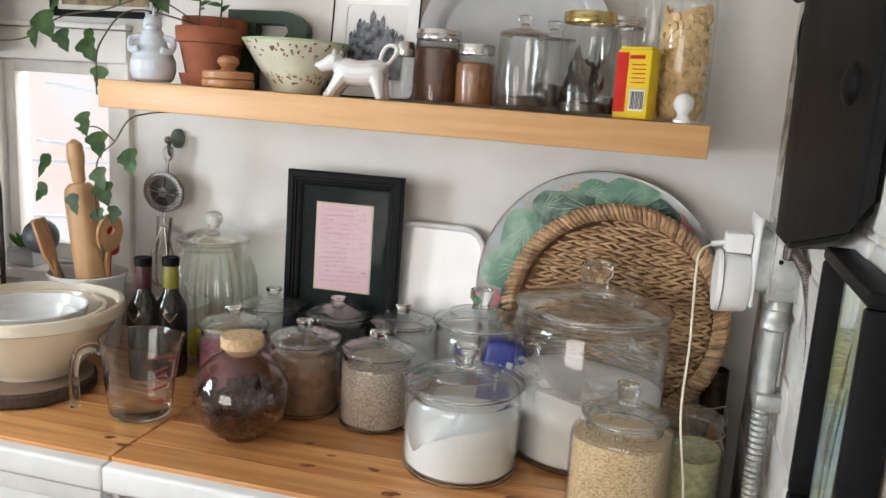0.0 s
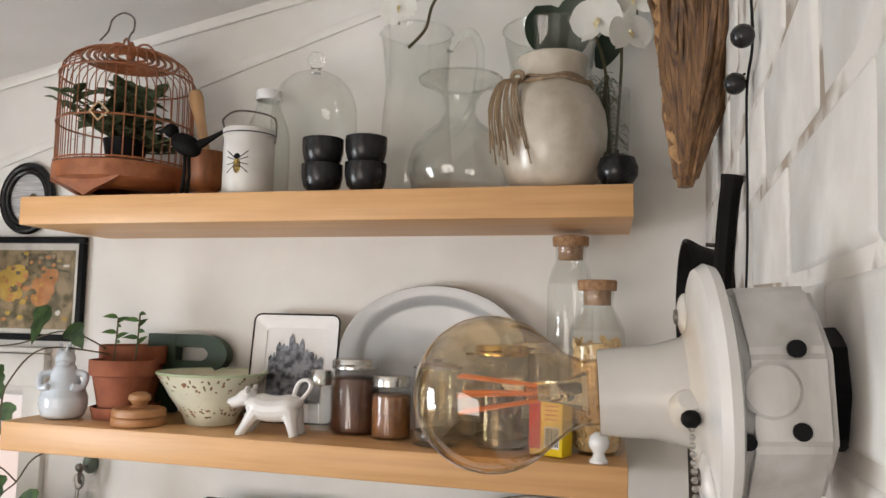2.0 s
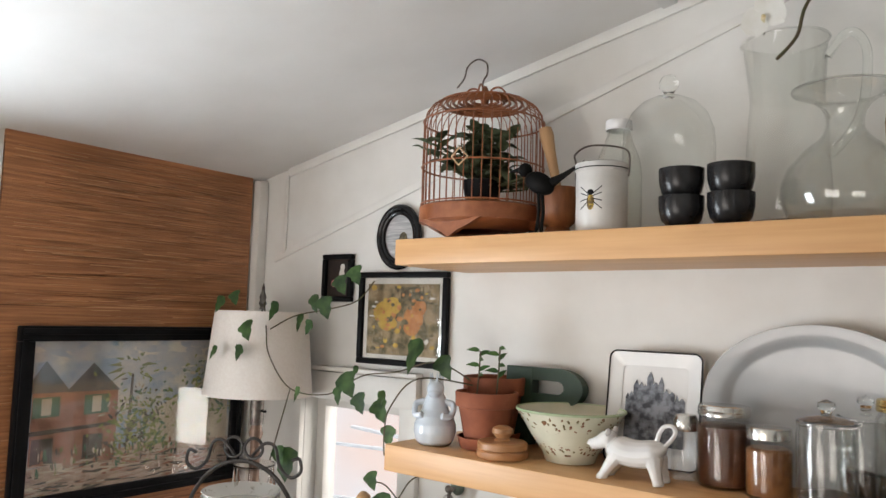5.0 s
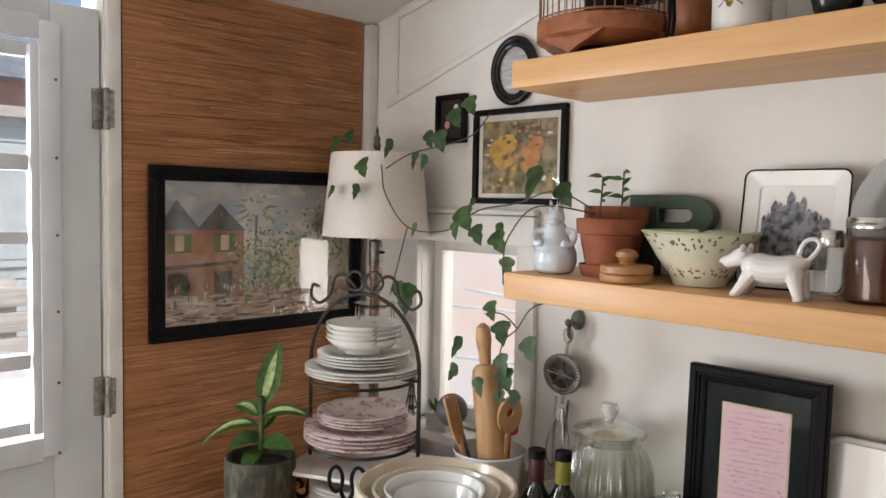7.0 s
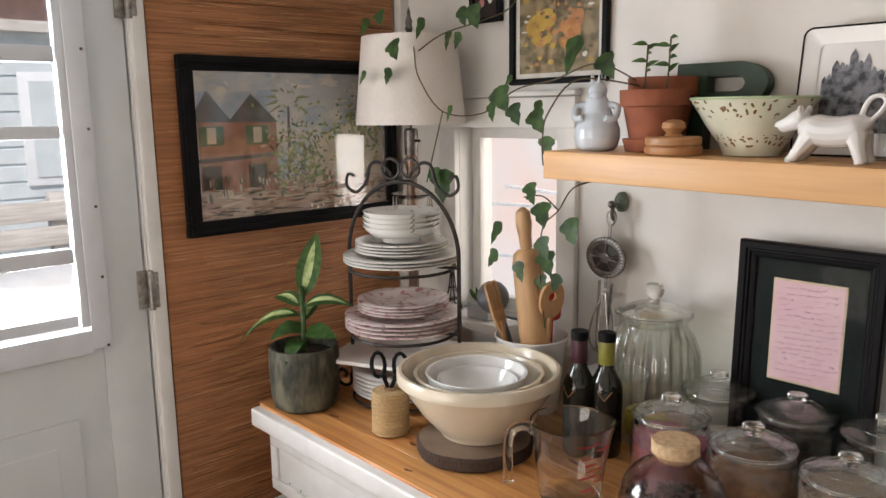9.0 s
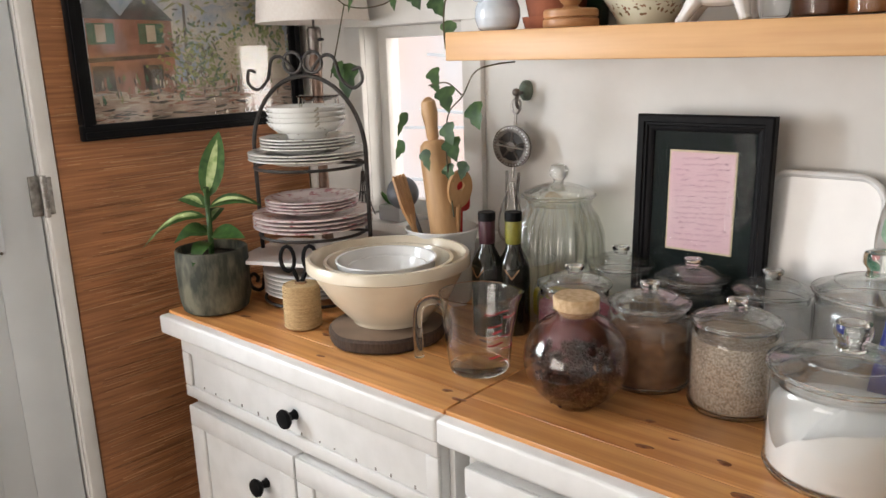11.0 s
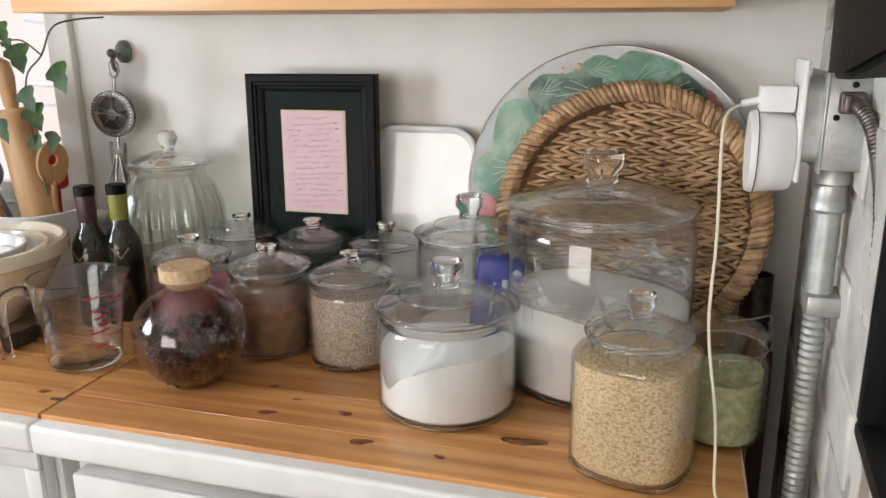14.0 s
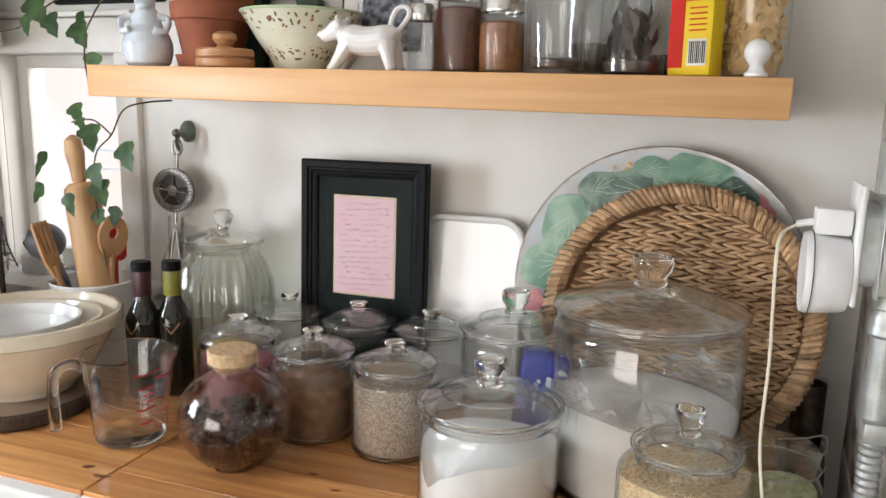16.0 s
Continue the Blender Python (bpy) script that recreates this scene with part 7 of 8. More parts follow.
for x, y in ((0.028, -0.212), (0.108, -0.214)):
    tumbler(x, y, on_up(x) + 0.0012, "small black glazed cup under another cup")
    tumbler(x, y, on_up(x) + 0.0468, "small black glazed cup stacked on another")
t = up("glass_cloche", -0.036, -0.100, "clear glass bell cloche with a round knob", "cloche")
part("bell", lathe(B(), [(0.086, 0), (0.0855, 0.004), (0.082, 0.01), (0.082, 0.165), (0.079, 0.195), (0.069, 0.222), (0.050, 0.243), (0.028, 0.254), (0.010, 0.258)], 48), GLASSW, t)
part("knob", lathe(B(), [(0, 0.254), (0.010, 0.255), (0.008, 0.262), (0.017, 0.274), (0.0175, 0.284), (0.012, 0.294), (0, 0.298)], 22), KNOBGLASS, t)
t = up("glass_pitcher", 0.166, -0.098, "tall clear glass pitcher", "pitcher")
part("pitcher_body", lathe(B(), [(0, 0), (0.058, 0), (0.064, 0.008), (0.068, 0.06), (0.064, 0.14), (0.058, 0.22), (0.063, 0.318), (0.065, 0.322), (0.062, 0.322), (0.055, 0.22)], 44, wob=lambda a, r, z: r * (1 + 0.14 * math.exp(-((a - math.pi) / 0.3) ** 2) * max(0, (z - 0.26) / 0.06))), GLASSW, t)
part("handle", tube(B(), spline([(0.062, 0, 0.285), (0.088, 0, 0.318), (0.108, 0, 0.312), (0.120, 0, 0.27), (0.108, 0, 0.18), (0.066, 0, 0.12)], 6), 0.0075, 10), KNOBGLASS, t)
part("lip_bead", tube(B(), [(0.0655 * math.cos(a * 0.1309) * (1 + 0.14 * math.exp(-((a * 0.1309 - math.pi) / 0.3) ** 2)), 0.0655 * math.sin(a * 0.1309), 0.3225) for a in range(48)], 0.0018, 6, True), LIDGLASS, t, "rounded glass lip")
part("foot_ring", lathe(B(), [(0.048, 0.0006), (0.060, 0.001), (0.0655, 0.010), (0.060, 0.014), (0.048, 0.0006)], 44), LIDGLASS, t, "thick glass foot")
t = up("glass_decanter", 0.262, -0.158, "wide clear glass decanter with a twisted neck", "decanter")
part("decanter_body", lathe(B(), [(0, 0), (0.066, 0), (0.082, 0.010), (0.092, 0.034), (0.092, 0.058), (0.082, 0.086), (0.060, 0.112), (0.038, 0.130), (0.027, 0.146), (0.026, 0.168), (0.036, 0.186), (0.056, 0.200), (0.074, 0.206), (0.073, 0.208), (0.054, 0.203), (0.033, 0.188), (0.023, 0.168), (0.024, 0.146), (0.035, 0.128), (0.057, 0.110), (0.079, 0.085), (0.089, 0.058), (0.089, 0.034), (0.079, 0.013), (0, 0.006)], 48, wob=lambda a, r, z: r * (1 + (0.05 * math.sin(8 * a + z * 160) if 0.14 < z < 0.2 else 0.02 * math.sin(10 * a) if z > 0.2 else 0))), GLASSW, t)
part("lip_bead", tube(B(), [(0.0738 * math.cos(a * 0.1309), 0.0738 * math.sin(a * 0.1309), 0.2075) for a in range(48)], 0.0018, 6, True), LIDGLASS, t, "rounded glass lip")
t = up("glass_vase", 0.415, -0.080, "wide clear glass vase behind the stoneware jug", "vase")
part("vase_body", lathe(B(), [(0, 0), (0.055, 0), (0.06, 0.01), (0.066, 0.1), (0.074, 0.24), (0.088, 0.312), (0.09, 0.315), (0.086, 0.314), (0.07, 0.24)], 44), GLASSW, t)
part("lip_bead", tube(B(), [(0.089 * math.cos(a * 0.1309), 0.089 * math.sin(a * 0.1309), 0.3155) for a in range(48)], 0.0017, 6, True), LIDGLASS, t, "rounded glass lip")

t = up("stoneware_jug", 0.424, -0.165, "beige glazed stoneware jar tied with raffia", "jar")
part("jug_body", lathe(B(), [(0, 0), (0.060, 0), (0.066, 0.004), (0.081, 0.030), (0.091, 0.070), (0.0935, 0.105), (0.090, 0.135), (0.080, 0.160), (0.066, 0.178), (0.0575, 0.188), (0.056, 0.198), (0.0565, 0.216), (0.060, 0.226), (0.0605, 0.232), (0.057, 0.235), (0.052, 0.232), (0.049, 0.195), (0, 0.175)], 56), BEIGEWARE, t)
part("raffia_tie", tube(tube(B(), [(0.0605 * math.cos(a * 0.1963), 0.0605 * math.sin(a * 0.1963), 0.190 + 0.003 * math.sin(a)) for a in range(32)], 0.003, 6, True), [(0.0665 * math.cos(a * 0.1963), 0.0665 * math.sin(a * 0.1963), 0.183 + 0.003 * math.cos(a)) for a in range(32)], 0.0036, 6, True), RAFFIA, t)
pr = random.Random(14)
for k in range(26):
    u = pr.uniform(-0.022, 0.022)
    d = Vector((-0.052 + u * 0.3, -0.050 - abs(u) * 0.1, 0.187))
    pts = [d, d + Vector((-0.016 + u * 0.4, -0.018, -0.012)), d + Vector((-0.020 + u * 0.9, -0.031, -0.06)), d + Vector((-0.008 + u * 1.2 + pr.uniform(-0.006, 0.006), -0.034 + pr.uniform(-0.003, 0.003), -0.105 - pr.uniform(0, 0.05)))]
    part("raffia_strand", tube(B(), spline(pts, 3), 0.0015, 5), RAFFIA, t)
part("raffia_knot", tube(B(), [(-0.054 + 0.009 * math.cos(a * 0.52), -0.056, 0.189 + 0.008 * math.sin(a * 0.52)) for a in range(12)], 0.0045, 6, True), RAFFIA, t)
o = obj("black_apple", lathe(B(), [(0, 0.006), (0.012, 0.001), (0.022, 0.004), (0.032, 0.02), (0.0335, 0.034), (0.028, 0.05), (0.014, 0.056), (0.004, 0.052), (0.002, 0.05), (0.0022, 0.064), (0, 0.065)], 30), BLACKGLOSS)
o.matrix_world = pose(0.533, -0.205, on_up(0.533) + 0.001)
tagged(o, "glossy black ceramic apple", "ornament")

# orchid with dark leaves
t = up("orchid", 0.520, -0.075, "white artificial orchid in a clear glass with moss", "orchid")
o0 = Vector((0.520, -0.075, on_up(0.52)))
part("glass_tube", lathe(B(), [(0, 0), (0.030, 0), (0.034, 0.006), (0.036, 0.2), (0.034, 0.2), (0.031, 0.01), (0, 0.008)], 30), GLASSW, t)


def rel(x, y, z):
    return Vector((x, y, z)) - o0


part("stem", tube(B(), spline([rel(0.52, -0.075, 1.90), rel(0.515, -0.09, 2.1), rel(0.48, -0.11, 2.21), rel(0.41, -0.14, 2.27), rel(0.33, -0.16, 2.30), rel(0.26, -0.16, 2.295), rel(0.21, -0.16, 2.24), rel(0.195, -0.16, 2.19), rel(0.165, -0.165, 2.155)], 5), 0.0028, 6), STEM, t)
part("stem", tube(B(), spline([rel(0.525, -0.075, 1.90), rel(0.54, -0.10, 2.12), rel(0.535, -0.12, 2.25), rel(0.535, -0.13, 2.36), rel(0.54, -0.13, 2.44)], 5), 0.0028, 6), STEM, t)
pr = random.Random(31)
for fx, fz, sz in ((0.291, 2.295, 1.0), (0.187, 2.288, 0.85), (0.150, 2.225, 0.8), (0.312, 2.388, 0.95), (0.392, 2.289, 0.95), (0.462, 2.30, 0.9), (0.492, 2.262, 1.1), (0.500, 2.183, 1.05), (0.552, 2.285, 1.1), (0.562, 2.21, 0.95), (0.552, 2.15, 0.85), (0.532, 2.372, 1.0), (0.575, 2.35, 0.9), (0.59, 2.245, 0.9)):
    fy = -0.185 + pr.uniform(-0.02, 0.03)
    c = rel(fx, fy, fz)
    face = Vector((pr.uniform(-0.8, 0.6), -1, pr.uniform(-0.5, 0.15))).normalized()
    q = face.to_track_quat("Z", "Y").to_matrix() @ Euler((0, 0, pr.uniform(-0.3, 0.3))).to_matrix()
    fl = part("flower", ball(B(), c + q @ Vector((0, 0, 0.004)), 0.0045 * sz, 8), PETALHEART, t, "white orchid flower")
    for a, ln, wd in ((90, 0.040, 0.027), (222, 0.038, 0.025), (318, 0.038, 0.025), (8, 0.042, 0.052), (172, 0.042, 0.052)):
        b = radians(a)
        part("petal", leaf(B(), c, q @ Vector((math.cos(b), math.sin(b), 0.16 if wd > 0.04 else 0.02)), ln * sz * 1.15, wd * sz * 1.15, q @ Vector((0, 0, 1)), 0.06, "round" if wd > 0.04 else "oval", -0.14, 9), PETAL, fl)
    part("lip", leaf(B(), c, q @ Vector((0, -1, 0.9)), 0.016 * sz, 0.012 * sz, q @ Vector((0, 0, 1)), 0.2, "oval", 0.4, 4), PETALHEART, fl)
    part("pedicel", tube(B(), [c, c + Vector((pr.uniform(-0.01, 0.01), 0.03, pr.uniform(-0.02, 0.02)))], 0.0015, 5), STEM, fl)
for bx, by, way, ln, wd in ((0.435, -0.13, (-0.35, -0.3, 0.8), 0.13, 0.085), (0.455, -0.13, (0.05, -0.3, 1), 0.14, 0.07), (0.50, -0.06, (0.5, -0.2, 1), 0.14, 0.05)):
    part("leaf", leaf(B(), rel(bx, by, 2.135), way, ln * 0.85, wd, (0, -1, 0.3), 0.12, "round", 0.12, 9), LEAFDARK, t)
part("leaf_neck", tube(B(), spline([rel(0.52, -0.075, 1.95), rel(0.51, -0.08, 2.05), rel(0.47, -0.085, 2.095)], 4), 0.006, 6), LEAFDARK, t)
bm = B()
for k in range(230):
    a, z = pr.uniform(0, 6.28), pr.uniform(0.06, 0.21)
    s = Vector((0.012 * math.cos(a) - 0.01, 0.012 * math.sin(a) - 0.035, z))
    e = s + Vector((pr.uniform(-0.03, 0.035), pr.uniform(-0.03, 0.02), pr.uniform(-0.03, 0.02)))
    tube(bm, [s, (s + e) / 2 + Vector((0, 0, 0.008)), e], 0.0006, 3)
tagged(part("moss", bm, LEAFDUSK, t), kind="stuff")
part("moss_stem", tube(B(), spline([(-0.008, -0.11, 0.06), (-0.012, -0.07, 0.09), (-0.012, -0.04, 0.14), (-0.005, -0.03, 0.22)], 4), 0.004, 6), STEM, t)

# ---- pictures and ivy on the walls ----


def picture(x, z, w, h, bar, label, cat="picture"):
    t = thing("picture", (x, -0.002, z), label, cat)
    frame_bars(t, w, h, bar, 0.016, BLACK)
    return t


t = picture(-0.724, 1.716, 0.276, 0.226, 0.014, "black framed print of yellow and orange shapes")
part("mat_board", box(B(), (0, -0.004, 0), (0.25, 0.003, 0.2)), MATWHITE, t)
HENBG = mat("print_undergrowth", (0.36, 0.27, 0.16), (0.12, 0.10, 0.05), 38, 0.7, lo=0.38, hi=0.6)
img = part("image", box(B(), (0, -0.0064, -0.002), (0.222, 0.0012, 0.172)), HENBG, t)
HY, HO = mat("print_yellow", (0.60, 0.40, 0.08), (0.45, 0.28, 0.06), 60, 0.7), mat("print_orange", (0.58, 0.27, 0.10), (0.42, 0.17, 0.06), 60, 0.7)
for cx, cz, rx, rz_, mt in ((-0.055, 0.012, 0.036, 0.03, HY), (-0.03, 0.03, 0.026, 0.022, HY), (-0.045, -0.012, 0.03, 0.018, HY), (0.035, 0.0, 0.03, 0.032, HO), (0.055, 0.028, 0.018, 0.02, HO), (0.03, -0.02, 0.024, 0.02, HO)):
    part("shape", ball(B(), (cx, -0.0072, cz), 1, 18, (rx, 0.0004, rz_)), mt, img)
DK = mat("print_dark", (0.07, 0.06, 0.035), (0.2, 0.17, 0.1), 90, 0.7)
part("shape", box(B(), (0.03, -0.0073, 0.06), (0.07, 0.0006, 0.034)), DK, img)
pr = random.Random(19)
for k in range(90):
    x, z = pr.uniform(-0.1, 0.1), pr.uniform(-0.08, 0.078)
    part("dab", ball(B(), (x, -0.0077, z), 1, 7, (pr.uniform(0.003, 0.011), 0.0003, pr.uniform(0.002, 0.007))), pr.choice((HENBG, HENBG, DK, HY, HO, MATWHITE) if abs(x) > 0.07 or z < -0.03 else (HENBG, HY, HO, HO, DK)), img)
gl = part("glass", box(B(), (0, -0.0085, 0), (0.25, 0.0014, 0.2)), thin_glass("print_glass", (0.99, 0.99, 0.99), 0.5, 0.03), t)
gl.visible_shadow = False
t = picture(-0.943, 1.815, 0.104, 0.122, 0.013, "tiny black framed still life with a pale shape")
part("image", box(B(), (0, -0.004, 0), (0.08, 0.003, 0.098)), mat("dark_still_life", (0.02, 0.015, 0.014), (0.035, 0.025, 0.02), 30, 0.4), t)
part("shape", ball(ball(B(), (0.012, -0.006, 0.004), 1, 14, (0.010, 0.0008, 0.022)), (0.014, -0.006, 0.028), 1, 12, (0.008, 0.0008, 0.009)), MATWHITE, t)
part("shape", ball(B(), (-0.016, -0.006, -0.014), 1, 14, (0.009, 0.0008, 0.010)), PROSE, t)
t = thing("oval_picture", (-0.742, -0.002, 1.915), "oval black gloss frame with a pale print", "picture")
ov = lambda f, y: [(0.061 * f * math.cos(a * 0.1309), y, 0.072 * f * math.sin(a * 0.1309)) for a in range(48)]
part("frame_ring", tube(B(), ov(1.0, -0.008), 0.009, 10, True), BLACKGLOSS, t)
part("frame_ring", tube(B(), ov(0.83, -0.008), 0.006, 8, True), BLACKGLOSS, t)
part("image", lathe(B(), [(0.055, 0.004), (0.0, 0.0045)], 40, m=Matrix.Diagonal((1, 1, 1.2, 1)) @ pose(0, 0, 0, 90, 0, 0)), mat("pale_striped_print", (0.62, 0.62, 0.62), (0.33, 0.34, 0.36), 90, 0.5, stretch=(0.2, 1, 2.5)), t)
part("shape", ball(B(), (0.012, -0.006, -0.01), 1, 12, (0.014, 0.0006, 0.022)), DK, t)

# large painting on the grasscloth, with its local x running towards the room
PW, PH = 0.602, 0.404
t = thing("painting", (LX + 0.0098, -0.354, 1.474), "wide black framed painting of a village street with palms", "painting", rz=90)
frame_bars(t, PW, PH, 0.034, 0.020, BLACK)
SKYP = mat("painted_sky", (0.36, 0.45, 0.56), (0.80, 0.74, 0.62), 11, 0.5, bump=0.2, lo=0.42, hi=0.58)
canvas = part("canvas", box(B(), (0, -0.004, 0), (PW - 0.06, 0.004, PH - 0.06)), SKYP, t)
PM = dict(ground=mat("painted_ground", (0.66, 0.50, 0.38), (0.42, 0.29, 0.21), 25, 0.6, stretch=(1, 1, 4)), house=mat("painted_house", (0.50, 0.24, 0.16), (0.34, 0.16, 0.10), 30, 0.6),
          roof=mat("painted_roof", (0.11, 0.12, 0.12), (0.17, 0.17, 0.16), 40, 0.6), shut=mat("painted_shutter", (0.07, 0.16, 0.09), (0.12, 0.22, 0.13), 60, 0.6), tree=mat("painted_trees", (0.13, 0.20, 0.06), (0.30, 0.30, 0.11), 45, 0.6),
          dark=mat("painted_shade", (0.07, 0.06, 0.045), (0.14, 0.11, 0.08), 50, 0.6), pale=mat("painted_light", (0.74, 0.64, 0.48), (0.58, 0.48, 0.35), 20, 0.6), leaf=mat("painted_sunlit_leaf", (0.40, 0.42, 0.14), (0.24, 0.30, 0.09), 60, 0.6))
lay = [0]


def dab(outline, m):
    lay[0] += 1
    y = -0.0064 - 0.00012 * lay[0]
    part("paint_shape", prism(B(), outline, y, y + 0.0002), PM[m], canvas)


dab([(-0.27, -0.168), (0.27, -0.168), (0.27, -0.09), (0.05, -0.075), (-0.27, -0.11)], "ground")
dab([(0.02, -0.08), (0.26, -0.09), (0.26, 0.03), (0.20, 0.09), (0.16, 0.05), (0.10, 0.03), (0.04, 0.0)], "pale")
dab([(-0.26, -0.105), (-0.06, -0.10), (-0.06, 0.055), (-0.26, 0.055)], "house")
dab([(-0.268, 0.055), (-0.268, 0.075), (-0.235, 0.125), (-0.18, 0.06), (-0.125, 0.118), (-0.055, 0.052)], "roof")
dab([(-0.262, -0.028), (-0.06, -0.02), (-0.06, -0.028), (-0.262, -0.038)], "dark")
for x in (-0.228, -0.112):
    dab([(x - 0.03, 0.0), (x + 0.03, 0.002), (x + 0.03, 0.045), (x - 0.03, 0.045)], "shut")
    dab([(x - 0.011, 0.005), (x + 0.011, 0.006), (x + 0.011, 0.042), (x - 0.011, 0.042)], "pale")
    dab([(x - 0.028, -0.105), (x + 0.02, -0.103), (x + 0.02, -0.045), (x - 0.028, -0.045)], "dark")
dab([(-0.035, -0.09), (-0.025, -0.09), (-0.022, 0.10), (-0.028, 0.10)], "dark")
for k in range(11):
    a = radians(-30 + k * 24)
    dab([(-0.025, 0.1), (-0.025 + 0.035 * math.cos(a) - 0.006 * math.sin(a), 0.108 + 0.03 * math.sin(a)), (-0.025 + 0.07 * math.cos(a), 0.095 + 0.05 * math.sin(a)), (-0.025 + 0.035 * math.cos(a) + 0.006 * math.sin(a), 0.098 + 0.03 * math.sin(a))], "tree")
pr = random.Random(77)
STROKES = {k: B() for k in PM}
STROKES["cloud"] = B()
PM["cloud"] = mat("painted_cloud", (0.66, 0.63, 0.57), (0.46, 0.50, 0.55), 30, 0.6)


def stroke(x, z, w, h, tilt, m, level):
    """One flat brush stroke, rounded at its ends."""
    c, s = math.cos(tilt), math.sin(tilt)
    y = -0.0064 - 0.00012 * lay[0] - 0.00004 * level
    vs = []
    for j in range(8):
        u, v = w * math.cos(j * 0.7854), h * math.sin(j * 0.7854)
        vs.append(STROKES[m].verts.new((max(-0.268, min(0.268, x + u * c - v * s)), y, max(-0.169, min(0.169, z + u * s + v * c)))))
    STROKES[m].faces.new(vs)


level = 0
for k in range(1300):
    level += 0.014
    zone = pr.random()
    if zone < 0.34:
        x, z = pr.gauss(0.0, 0.045), pr.gauss(-0.035, 0.045)
        stroke(x, z, pr.uniform(0.003, 0.010), pr.uniform(0.0015, 0.004), pr.uniform(-1.2, 1.2), pr.choice(("tree", "leaf", "leaf", "shut", "dark", "leaf", "pale")), level)
    elif zone < 0.60:
        x, z = pr.uniform(-0.26, 0.26), pr.uniform(-0.165, -0.10)
        stroke(x, z, pr.uniform(0.006, 0.028), pr.uniform(0.0012, 0.0035), pr.uniform(-0.15, 0.15), pr.choice(("ground", "ground", "pale", "house", "dark")), level)
    elif zone < 0.72:
        x, z = pr.uniform(-0.25, 0.24), pr.uniform(-0.12, -0.07)
        stroke(x, z, pr.uniform(0.0015, 0.004), pr.uniform(0.004, 0.012), pr.uniform(-0.2, 0.2), pr.choice(("dark", "shut", "house", "pale", "tree")), level)
    elif zone < 0.84:
        x, z = pr.uniform(-0.26, 0.26), pr.uniform(0.09, 0.165)
        if x < -0.05 and z < 0.13:
            z += 0.04
        stroke(x, z, pr.uniform(0.010, 0.030), pr.uniform(0.003, 0.009), pr.uniform(-0.3, 0.3), "cloud", level)
    else:
        x, z = pr.gauss(0.19, 0.05), pr.gauss(0.03, 0.05)
        stroke(x, z, pr.uniform(0.003, 0.011), pr.uniform(0.002, 0.005), pr.uniform(-1.2, 1.2), pr.choice(("tree", "leaf", "pale", "leaf", "shut")), level)
for k, b in STROKES.items():
    tagged(part("brush_strokes", b, PM[k], canvas), kind="stuff")
gl = part("glass", box(B(), (0, -0.0145, 0), (PW - 0.06, 0.0014, PH - 0.06)), thin_glass("painting_glass", (0.99, 0.99, 0.99), 0.8, 0.08, 0.06), t)
gl.visible_shadow = False

# ivy that trails from the pots over the lamp and down by the window
t = thing("ivy", (-0.43, -0.20, on_low(-0.43) + 0.002), "trailing green ivy with thin brown vines", "ivy")
IV = Vector((-0.43, -0.20, on_low(-0.43) + 0.002))


def ivyrel(p):
    return Vector(p) - IV


VINES = [
    [(-0.42, -0.12, 1.585), (-0.50, -0.16, 1.63), (-0.60, -0.17, 1.604), (-0.70, -0.17, 1.588), (-0.80, -0.17, 1.54), (-0.905, -0.19, 1.545), (-0.95, -0.22, 1.62), (-0.965, -0.22, 1.68), (-1.0, -0.2, 1.745)],
    [(-0.905, -0.19, 1.545), (-0.91, -0.21, 1.47), (-0.895, -0.25, 1.39)],
    [(-0.965, -0.21, 1.68), (-0.90, -0.19, 1.715), (-0.80, -0.17, 1.735), (-0.74, -0.15, 1.755), (-0.70, -0.14, 1.80)],
    [(-0.42, -0.12, 1.585), (-0.50, -0.22, 1.60), (-0.555, -0.24, 1.54), (-0.56, -0.25, 1.49), (-0.575, -0.23, 1.44)],
    [(-0.49, -0.12, 1.412), (-0.505, -0.17, 1.408), (-0.52, -0.21, 1.395), (-0.56, -0.2, 1.35), (-0.60, -0.2, 1.31), (-0.615, -0.19, 1.22), (-0.60, -0.19, 1.10)],
    [(-0.56, -0.2, 1.35), (-0.60, -0.2, 1.375), (-0.65, -0.2, 1.37)],
]
for v in VINES:
    part("vine", tube(B(), [ivyrel(p) for p in spline(v, 6)], 0.0016, 5), STEM, t)
pr = random.Random(5)
LEAVES = ((-1.05, 1.735, .05), (-1.015, 1.75, .045), (-0.955, 1.675, .06), (-0.985, 1.625, .045), (-1.04, 1.62, .042), (-0.90, 1.722, .055), (-0.875, 1.70, .05), (-0.835, 1.745, .05), (-0.795, 1.69, .042), (-0.77, 1.735, .06), (-0.765, 1.785, .055), (-0.70, 1.805, .055),
          (-0.75, 1.545, .05), (-0.735, 1.565, .07), (-0.825, 1.54, .042), (-0.66, 1.535, .055), (-0.625, 1.52, .06), (-0.61, 1.545, .05), (-0.50, 1.645, .085), (-0.475, 1.62, .06), (-0.595, 1.475, .05), (-0.87, 1.385, .085), (-0.885, 1.40, .05),
          (-0.61, 1.385, .045), (-0.645, 1.365, .03), (-0.70, 1.29, .06), (-0.535, 1.31, .065), (-0.57, 1.345, .06), (-0.585, 1.275, .055), (-0.575, 1.245, .06), (-0.70, 1.235, .05), (-0.63, 1.225, .05), (-0.57, 1.20, .045), (-0.62, 1.19, .045), (-0.655, 1.60, .035))
